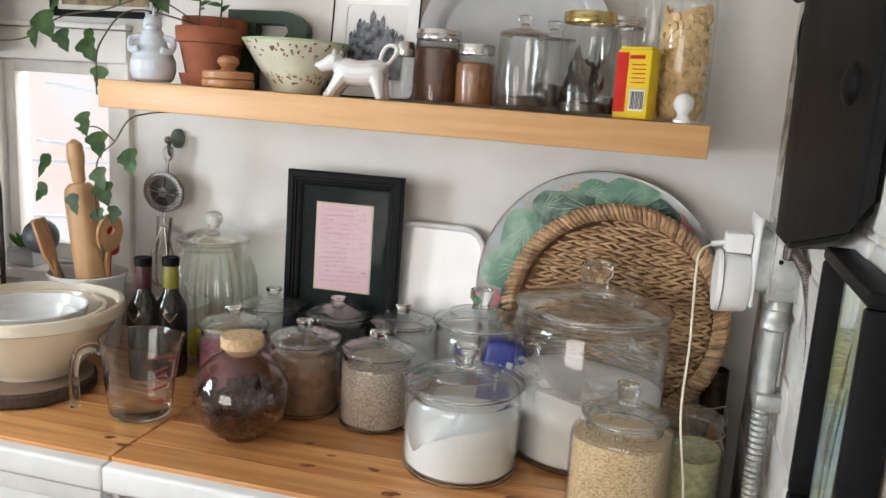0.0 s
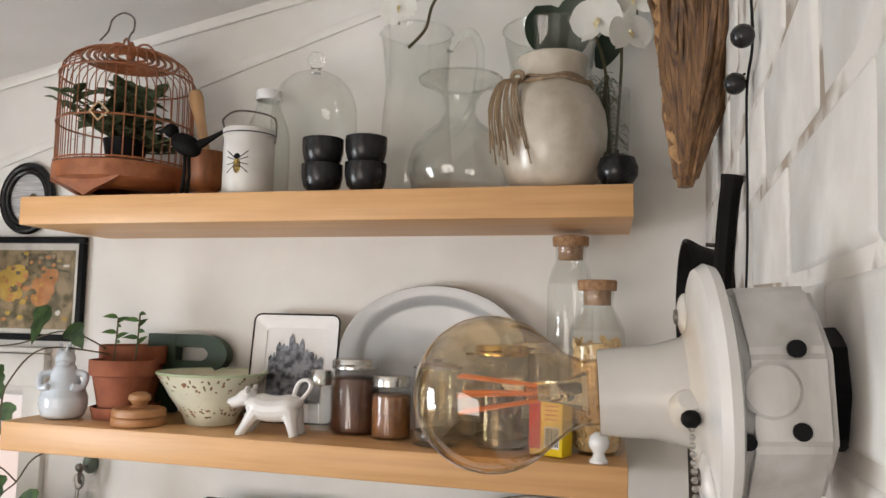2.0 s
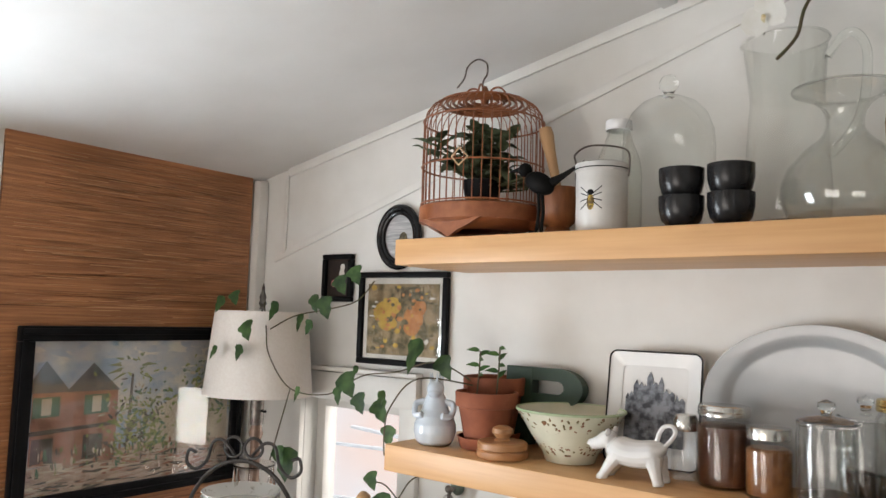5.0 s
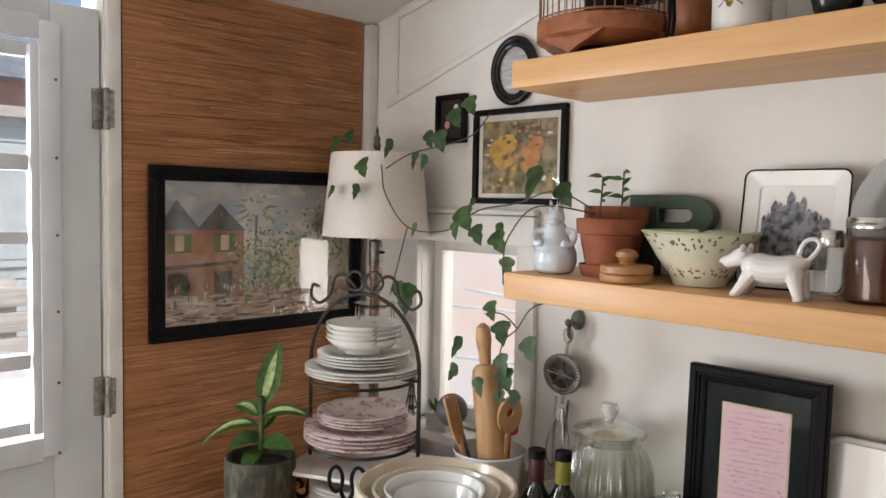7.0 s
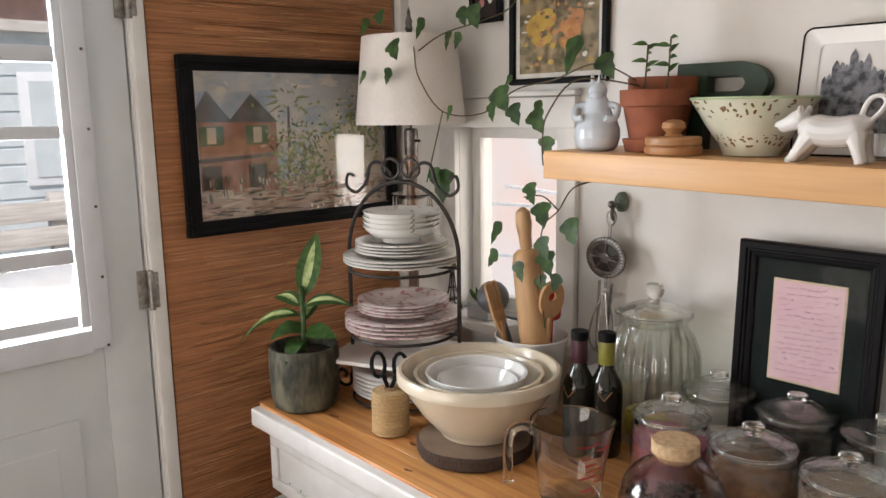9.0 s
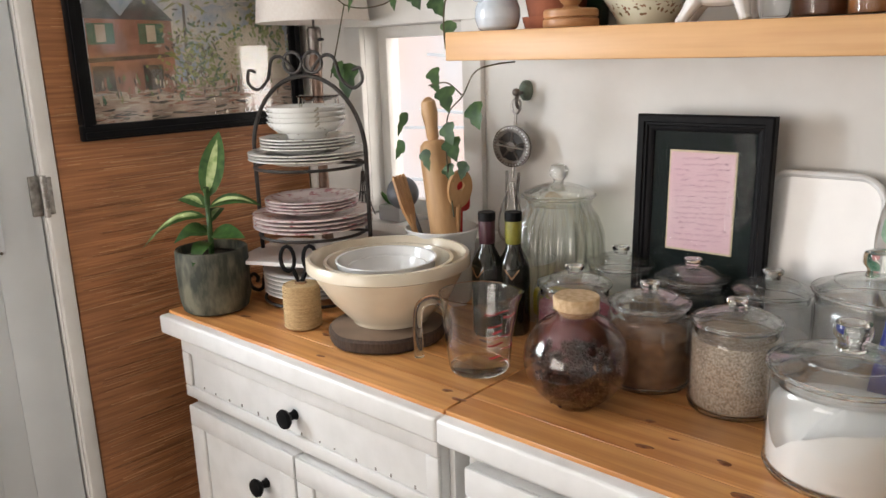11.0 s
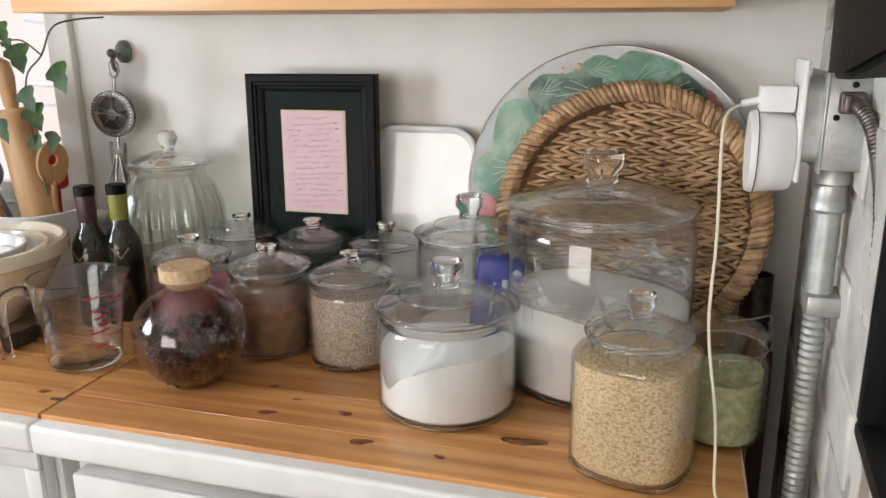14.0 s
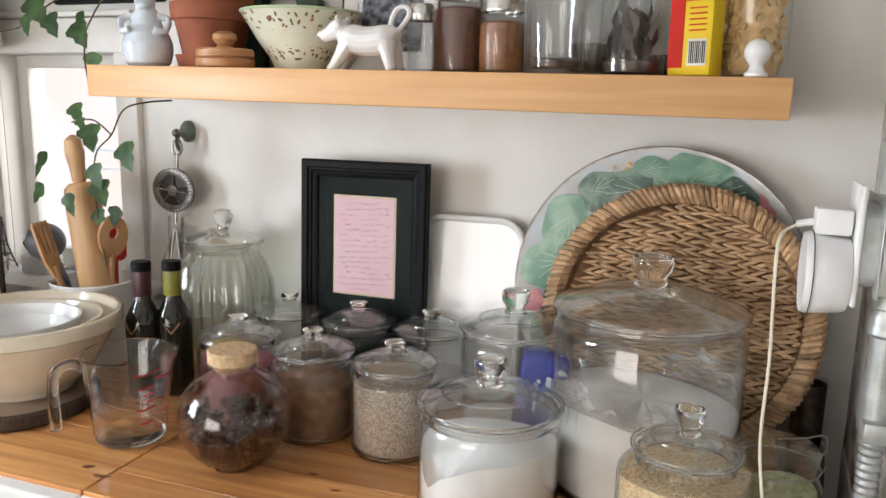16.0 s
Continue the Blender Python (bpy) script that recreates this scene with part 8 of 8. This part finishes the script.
for x, z, s in LEAVES:
    a = pr.uniform(0, 6.28)
    y = -0.215 + pr.uniform(-0.03, 0.03) if x > -0.95 else -0.29 + pr.uniform(-0.02, 0.02)
    w = Vector((0.6 * math.cos(a), -0.25 * pr.random(), -0.75))
    part("leaf", leaf(B(), ivyrel((x, y, z + s * 0.4)), w, s * 0.82, s * 0.74, (0.35 * math.cos(a + 1), -1, 0.35), 0.12, "ivy", 0.12, 6), LEAFIVY, t)

# ---- the brick side: fittings, pans, lamp ----


def wx(y):
    return wall_x(y)


CREAMCABLE = mat("cream_cable", (0.78, 0.72, 0.58), (0.72, 0.66, 0.52), 30, 0.45)
t = thing("outlet", (wx(-0.47) - 0.002, -0.470, 1.292), "galvanised outlet box with a white cover plate", "outlet")
part("steel_box", box(B(), (-0.020, 0, 0.0), (0.040, 0.090, 0.088), 0.002), GALV, t)
part("raised_ring", prism(B(), rounded(0.062, 0.080, 0.012, 5), -0.056, -0.040, pose(0, 0, 0, 0, 0, 90) @ pose(0, 0, 0, 0, 0, 180)), GALV, t)
part("box_flange", box(B(), (-0.0408, 0, 0), (0.0022, 0.096, 0.094), 0.0008), GALV, t)
part("knockout", tube(B(), [(-0.022 + 0.0125 * math.cos(a * 0.2094), -0.0452, -0.017 + 0.0125 * math.sin(a * 0.2094)) for a in range(30)], 0.0008, 4, True), GALV, t)
part("screw_hole", lathe(B(), [(0, 0.0012), (0.003, 0.0011), (0.003, 0)], 12, m=pose(-0.031, -0.0450, 0.006, 90, 0, 0)), BLACK, t)
part("screw_hole", lathe(B(), [(0, 0.0012), (0.003, 0.0011), (0.003, 0)], 12, m=pose(-0.018, -0.0450, 0.036, 90, 0, 0)), BLACK, t)
part("cable_clamp", box(box(B(), (-0.020, -0.050, 0.020), (0.022, 0.012, 0.020), 0.003), (-0.026, -0.060, 0.020), (0.006, 0.012, 0.016), 0.002), DARKSTEEL, t)
part("cover_plate", box(B(), (-0.058, 0, 0), (0.005, 0.074, 0.116), 0.002), PLASTICW, t)
t = thing("armoured_cable", (wx(-0.47) - 0.002, -0.470, 1.292), "ribbed grey metal cable bent out of the outlet box", "cable")
way = spline([(-0.020, -0.046, 0.020), (-0.017, -0.072, 0.017), (-0.010, -0.090, 0.002), (-0.006, -0.105, -0.020), (-0.003, -0.122, -0.05), (-0.002, -0.135, -0.09), (-0.002, -0.14, -0.16)], 14)
part("ribbed_sheath", tube(B(), way, [0.0062 if k % 2 else 0.0070 for k in range(len(way))], 10), DARKSTEEL, t)
t = thing("phone_charger", (wx(-0.47) - 0.063, -0.472, 1.312), "small white plug-in charger with a cable", "charger")
part("body", box(B(), (-0.0175, 0, 0), (0.033, 0.030, 0.026), 0.003), PLASTICW, t)
part("cable_plug", tube(B(), [(-0.034, 0, -0.002), (-0.050, 0, -0.006)], 0.0036, 8), PLASTICW, t, "slim white cable plug")
part("cable", tube(B(), spline([(-0.049, 0, -0.006), (-0.064, -0.015, -0.016), (-0.067, -0.03, -0.048), (-0.065, -0.045, -0.135), (-0.066, -0.055, -0.225), (-0.052, -0.065, -0.325), (-0.048, -0.07, -0.395), (-0.044, -0.075, -0.4105)], 8), 0.0016, 6), CREAMCABLE, t, "thin cream cable")
t = thing("smart_plug", (wx(-0.47) - 0.063, -0.472, 1.259), "round white plug-in unit on the outlet", "plug")
part("body", lathe(B(), [(0, 0), (0.036, 0), (0.038, 0.004), (0.0415, 0.036), (0.040, 0.0405), (0, 0.0415)], 40, m=pose(0, 0, 0, 0, -90, 0)), PLASTICW, t)
part("seam_line", tube(B(), [(-0.034, 0.0417 * math.cos(a * 0.1571), 0.0417 * math.sin(a * 0.1571)) for a in range(40)], 0.0005, 4, True), BLACK, t)
t = thing("conduit", (wx(-0.47) - 0.022, -0.470, 0.0), "galvanised conduit run down the brick wall", "conduit")
part("rigid_pipe", tube(B(), [(0, 0, 1.215), (0, 0, 1.10)], 0.0135, 16), GALV, t)
part("corrugated_pipe", lathe(B(), [(0.0098 + (0.0022 if k % 2 else 0), 1.10 - 0.0042 * k) for k in range(250)], 16), GALV, t, "corrugated lower run")
part("coupling", lathe(B(), [(0.0150, 1.200), (0.0175, 1.203), (0.0175, 1.212), (0.0160, 1.214), (0.0160, 1.228), (0.0185, 1.230), (0.0185, 1.240), (0.015, 1.2475)], 20), GALV, t)
part("strap", box(B(), (0.006, 0, 1.105), (0.038, 0.046, 0.022), 0.003), GALV, t)
t2 = thing("metal_tube", (0.632, -0.035, 0.0), "dull grey metal tube standing in the corner", "tube")
part("tube_wall", lathe(B(), [(0.024, 0), (0.024, 1.0), (0.021, 1.0), (0.021, 0.9)], 24), DARKSTEEL, t2)
t = thing("wood_board", (0.626, -0.17, 0.0), "reddish wooden board standing beside the sideboard", "board")
part("board", prism(B(), [(-0.15, 0), (0.15, 0), (0.15, 0.80)] + [(0.15 * math.cos(math.pi * k / 14), 0.80 + 0.13 * math.sin(math.pi * k / 14)) for k in range(1, 14)] + [(-0.15, 0.80)], -0.012, 0.012, pose(0, 0, 0, 0, 0, 78)), REDWOOD, t)


def hung_pan(y, z, r, depth, label):
    """A skillet hung with its base on the brick, its open rim towards the room and its handle down."""
    t = thing("hanging_pan", (wx(y) - 0.004, y, z), label, "pan", "black pans on the brick wall", rz=1.8)
    part("pan_body", lathe(B(), [(0, 0.0), (r * 0.74, 0.0), (r * 0.80, 0.004), (r * 0.90, depth * 0.62), (r * 0.985, depth * 0.88), (r, depth - 0.002), (r * 0.99, depth), (r * 0.955, depth - 0.001), (r * 0.86, depth * 0.6), (r * 0.74, 0.006), (0, 0.006)], 44, m=pose(0, 0, 0, 0, -90, 0)), PANIRON, t)
    part("pan_handle", tube(B(), spline([(-depth * 0.6, 0, -r * 0.93), (-depth * 0.7, 0.0, -r - 0.04), (-depth * 0.5, 0, -r - 0.10), (-depth * 0.4, 0, -r - 0.14)], 5), [0.010] * 14 + [0.011] * 2, 8), PANIRON, t)
    part("wall_nail", tube(B(), [(0.004, 0, r * 0.9), (-depth * 0.5, 0, r * 0.92)], 0.0025, 6), DARKSTEEL, t)


t = thing("griddle_pan", (0, 0, 0), "square black cast-iron griddle hung on painted brick", "pan", "black pans on the brick wall")
HULL = [(0.600, -0.690, 1.342), (0.592, -0.690, 1.641), (0.619, -0.850, 1.380), (0.619, -0.850, 1.612), (wx(-0.86) - 0.004, -0.862, 1.41), (wx(-0.86) - 0.004, -0.862, 1.605),
        (0.611, -0.565, 1.336), (0.606, -0.565, 1.638), (wx(-0.5) - 0.004, -0.53, 1.36), (wx(-0.5) - 0.004, -0.53, 1.62), (wx(-0.69) - 0.004, -0.69, 1.345), (wx(-0.69) - 0.004, -0.69, 1.655)]
bm = B()
for v in HULL:
    bm.verts.new(v)
bmesh.ops.convex_hull(bm, input=list(bm.verts))
bmesh.ops.dissolve_limit(bm, angle_limit=radians(4), verts=list(bm.verts), edges=list(bm.edges))
bmesh.ops.bevel(bm, geom=list(bm.edges), offset=0.005, segments=2, affect="EDGES")
part("pan_body", bm, PANIRON, t)
part("pour_lip", ball(B(), (0.616, -0.805, 1.503), 0.020, 16, (0.55, 1.0, 1.0)), PANIRON, t)
part("pan_handle", tube(B(), spline([(0.625, -0.70, 1.645), (0.626, -0.705, 1.72), (0.630, -0.71, 1.78), (0.634, -0.714, 1.815)], 5), [0.011] * 4 + [0.0095] * 10 + [0.0105] * 2, 8), PANIRON, t)
part("wall_nail", tube(B(), [(0.655, -0.714, 1.81), (0.625, -0.714, 1.812)], 0.0025, 6), DARKSTEEL, t)
hung_pan(-0.52, 1.690, 0.084, 0.050, "round black iron skillet hung behind a griddle")

# watercolour on the brick
t = thing("picture", (wx(-0.895) - 0.003, -0.895, 1.243), "black framed green and yellow watercolour under glass", "picture", rz=-93.8)
frame_bars(t, 0.192, 0.243, 0.012, 0.026, BLACK)
WC = mat("watercolour", (0.62, 0.74, 0.76), (0.66, 0.68, 0.34), 11, 0.7, lo=0.42, hi=0.58)
part("image", box(B(), (0, -0.006, 0), (0.172, 0.004, 0.223)), WC, t)
bm = B()
for k in range(14):
    x = pr.uniform(-0.06, 0.06)
    tube(bm, spline([(x, -0.0085, -0.105), (x + pr.uniform(-0.015, 0.015), -0.0085, -0.03), (x + pr.uniform(-0.03, 0.03), -0.0085, pr.uniform(0, 0.06))], 4), 0.0008, 4)
part("painted_stem", bm, PLEAFD, t)
gl = part("glass", box(B(), (0, -0.015, 0), (0.172, 0.0014, 0.223)), thin_glass("watercolour_glass", (0.98, 0.99, 0.99), 0.8, 0.05), t)
gl.visible_shadow = False

# keyless lamp with a large amber bulb
LY, LZ = -1.10, 1.648
t = thing("wall_lamp", (0.606, LY, LZ), "white porcelain lampholder with an amber filament bulb on a steel box", "lamp", rz=1.8, ry=-3)
OCT = [(0.049 * math.cos(radians(22.5 + 45 * k)), 0.049 * math.sin(radians(22.5 + 45 * k))) for k in range(8)]
bm = prism(B(), OCT, 0.0, 0.034, pose(0, 0, 0, 0, 0, 90))
bmesh.ops.bevel(bm, geom=[e for e in bm.edges], offset=0.003, segments=2, affect="EDGES")
bx = part("junction_box", bm, BOXPAINT, t, "white painted steel junction box")
for dy, dz in ((-0.0455, 0.020), (-0.0455, -0.012)):
    part("box_hole", lathe(B(), [(0, 0.0012), (0.0036, 0.0012), (0.0036, -0.001)], 14, m=pose(-0.014, dy, dz, 90, 0, 0)), BLACK, bx)
part("knockout", lathe(B(), [(0, 0.0014), (0.010, 0.0014), (0.0115, 0)], 20, m=pose(-0.024, -0.0455, 0.004, 90, 0, 0)), BOXPAINT, bx)
part("box_screw", lathe(B(), [(0, 0.0012), (0.0032, 0.0012), (0.0032, -0.001)], 14, m=pose(-0.034, -0.0455, -0.016, 90, 0, 0)), BLACK, bx)
# added black stem that draws the shadowed gap between box and brick
part("backplate_gap", lathe(B(), [(0, -0.014), (0.027, -0.014), (0.027, 0.001)], 8, m=pose(0, 0, 0, 0, -90, 0)), BLACK, t)
body = part("porcelain_holder", lathe(B(), [(0, 0.035), (0.050, 0.035), (0.056, 0.037), (0.0575, 0.041), (0.055, 0.045), (0.042, 0.0465), (0.030, 0.048), (0.0245, 0.052), (0.0215, 0.064), (0.0200, 0.084), (0.0195, 0.090), (0.017, 0.090), (0.0165, 0.084), (0, 0.07)], 56, m=pose(0, 0, 0, 0, -90, 0)), PORCELAINLAMP, t, "glazed white porcelain lampholder")
for a in (-125, 55):
    b = radians(a)
    c = Vector((0, 0.041 * math.cos(b), 0.041 * math.sin(b)))
    bm = ball(B(), (-0.046, c.y, c.z), 0.0085, 14, (0.55, 1, 1.5), Euler((b + 1.57, 0, 0)).to_matrix())
    part("screw_boss", bm, PORCELAINLAMP, body)
    part("screw", lathe(B(), [(0, 0.0022), (0.0034, 0.0016), (0.0038, 0)], 14, m=pose(-0.0502, c.y, c.z, 0, -90, 0)), DARKSTEEL, body)
ps = part("chain_boss", lathe(B(), [(0, 0.010), (0.0045, 0.010), (0.008, 0.006), (0.009, -0.004)], 18, m=pose(-0.053, -0.018, -0.006, 60, 0, 0)), PORCELAINLAMP, body)
part("chain_eye", ball(B(), (-0.053, -0.0275, -0.009), 0.0042, 10), BLACK, body)
for k in range(17):
    part("chain_bead", ball(B(), (-0.053, -0.0285, -0.013 - k * 0.0035), 0.00155, 7), STEEL, body)
part("screw_shell", lathe(B(), [(0.0125, 0.080), (0.0135, 0.086), (0.0130, 0.0895), (0.0115, 0.0900)], 24, m=pose(0, 0, 0, 0, -90, 0)), BRASSLID, t)
prof = [(0.0150, 0.0885), (0.0152, 0.097), (0.018, 0.104), (0.024, 0.111)] + [(0.0370 * math.sin(a), 0.1400 - 0.0370 * math.cos(a)) for a in [0.85 + (3.1416 - 0.85) * k / 16 for k in range(17)]]
bulb = part("bulb", lathe(B(), prof, 44, m=pose(0, 0, 0, 0, -90, 0)), AMBER, t, "large amber glass globe bulb")
part("glass_stem", lathe(B(), [(0.010, 0.095), (0.006, 0.104), (0.0035, 0.118), (0.0045, 0.124), (0, 0.125)], 14, m=pose(0, 0, 0, 0, -90, 0)), KNOBGLASS, bulb)
for k in range(6):
    a = k * 1.047
    part("filament", tube(B(), [(-0.118, 0.004 * math.cos(a), 0.004 * math.sin(a)), (-0.155, 0.010 * math.cos(a), 0.010 * math.sin(a))], 0.0009, 6), FILAMENT, bulb, "orange filament stick")
t = thing("flexible_conduit", (0.593, LY, 0.0), "corrugated steel conduit under the lamp box", "conduit")
part("connector", box(B(), (0, 0, LZ - 0.056), (0.020, 0.022, 0.016), 0.002), BLACK, t)
part("connector_screw", lathe(B(), [(0, 0.004), (0.005, 0.003), (0.005, 0)], 12, m=pose(-0.002, -0.011, LZ - 0.056, 90, 0, 0)), IRON, t)
cor = []
for k in range(90):
    z = LZ - 0.066 - k * 0.0078
    cor += [(0.0036, z), (0.0046, z - 0.002), (0.0047, z - 0.0042), (0.0037, z - 0.0062)]
bm = lathe(B(), cor, 16)
for v in bm.verts:
    v.co.x += min(0.022, max(0.0, LZ - 0.07 - v.co.z) * 0.075)
part("corrugated_tube", bm, GALV, t)

# palm-bark pod and beaded cord
t = thing("palm_pod", (0.0, 0.0, 0.0), "dried brown palm-bark pod hung on the wall", "wall ornament")
t.matrix_world = pose(wx(-0.44) - 0.044, -0.44, 1.850)
bm = B()
rows, cols = 26, 20
ring = []
for i in range(rows + 1):
    u = i / rows
    z = 0.60 * u
    w = 0.012 + 0.090 * math.sin(min(1.0, u * 1.9) * math.pi / 2) ** 0.9 * (1 - 0.35 * max(0, u - 0.6))
    d = 0.010 + 0.058 * math.sin(min(1.0, u * 1.7) * math.pi / 2)
    r = []
    for j in range(cols):
        a = 2 * math.pi * j / cols
        k = 1 + 0.10 * math.sin(5 * a + 14 * u) + 0.06 * math.sin(11 * a - 30 * u)
        r.append(bm.verts.new((-0.005 + 0.012 * u - d * k * math.cos(a) * 0.95 + 0.02 * math.sin(3 * u), w * k * math.sin(a), z)))
    ring.append(r)
for a, b in zip(ring, ring[1:]):
    for j in range(cols):
        bm.faces.new((a[j], a[(j + 1) % cols], b[(j + 1) % cols], b[j]))
bm.faces.new(ring[0][::-1]), bm.faces.new(ring[-1])
part("pod_body", bm, PALMBARK, t)
pr = random.Random(42)
for k in range(110):
    ph = 2 * math.pi * k / 110 + pr.uniform(-0.05, 0.05)
    sw, pts, rs = pr.uniform(-0.5, 0.9), [], []
    for i in range(15):
        u = 0.02 + 0.97 * i / 14
        a = ph + sw * (u - 0.5) + 0.10 * math.sin(9 * u + k)
        w = 0.012 + 0.090 * math.sin(min(1.0, u * 1.9) * math.pi / 2) ** 0.9 * (1 - 0.35 * max(0, u - 0.6))
        d = 0.010 + 0.058 * math.sin(min(1.0, u * 1.7) * math.pi / 2)
        kk = 1.02 + 0.10 * math.sin(5 * a + 14 * u) + 0.06 * math.sin(11 * a - 30 * u)
        pts.append((-0.005 + 0.012 * u - d * kk * math.cos(a) * 0.95 + 0.02 * math.sin(3 * u), w * kk * math.sin(a), 0.60 * u))
        rs.append(0.0008 + 0.0024 * math.sin(math.pi * min(1, u * 1.3 + 0.05)) * pr.uniform(0.6, 1.2) + 0.0008)
    part("bark_fibre", tube(B(), pts, rs, 6), PALMBARK, t)
for i in range(2, rows, 1):
    u = i / rows
    d = 0.010 + 0.058 * math.sin(min(1.0, u * 1.7) * math.pi / 2)
    x = -0.005 + 0.012 * u - d * 0.95 + 0.02 * math.sin(3 * u)
    part("rim_stitch", tube(B(), [(x + 0.012, -0.022, 0.60 * u - 0.020), (x + 0.005, -0.006, 0.60 * u), (x + 0.010, 0.014, 0.60 * u + 0.022)], [0.007, 0.0125, 0.007], 9), BARKRIM, t)
t = thing("beaded_cord", (0, 0, 0), "black cord with round black beads on the brick", "cord")
part("cord", tube(B(), spline([(0.634, -0.80, 2.5), (0.630, -0.82, 2.06), (0.632, -0.82, 1.98), (0.631, -0.84, 1.90), (0.636, -0.78, 1.87), (0.642, -0.74, 1.75), (0.640, -0.72, 1.64)], 6), 0.0012, 6), BLACK, t)
for x, y, z in ((0.622, -0.85, 1.90), (0.625, -0.79, 1.88), (0.625, -0.83, 1.98), (0.625, -0.82, 2.07)):
    part("bead", ball(B(), (x, y, z), 0.0095, 14), BLACKGLOSS, t)
    part("bead_wire", tube(B(), [(x, y, z), (x + 0.010, y + 0.012, z + 0.012)], 0.0012, 5), BLACK, t)


# ---- painted bricks ----
bv = []
for k in range(5):
    b2 = box(B(), (0, 0, 0), (0.030, 0.204, 0.0735), 0.005, 2)
    for v in b2.verts:
        q = noise.noise_vector(v.co * 18 + Vector((k * 7, 0, 0)))
        v.co += q * 0.0028
    me = bpy.data.meshes.new("brick")
    b2.to_mesh(me)
    b2.free()
    for q in me.polygons:
        q.use_smooth = True
    me.materials.append(BRICK)
    bv.append(me)
br = random.Random(2)
for row in range(22):
    z = 0.862 + 0.08 * row
    for col in range(9):
        y = -0.02 - 0.105 * (row % 2) - 0.21 * col - 0.1
        o = new("brick", bv[br.randrange(5)])
        o.parent = wall_right
        o.matrix_local = pose(wx(y) + 0.013 + br.uniform(-0.0025, 0.002), y, z + br.uniform(-0.002, 0.002), br.uniform(-0.8, 0.8), 0, -math.degrees(TILTX) + br.uniform(-0.6, 0.6))
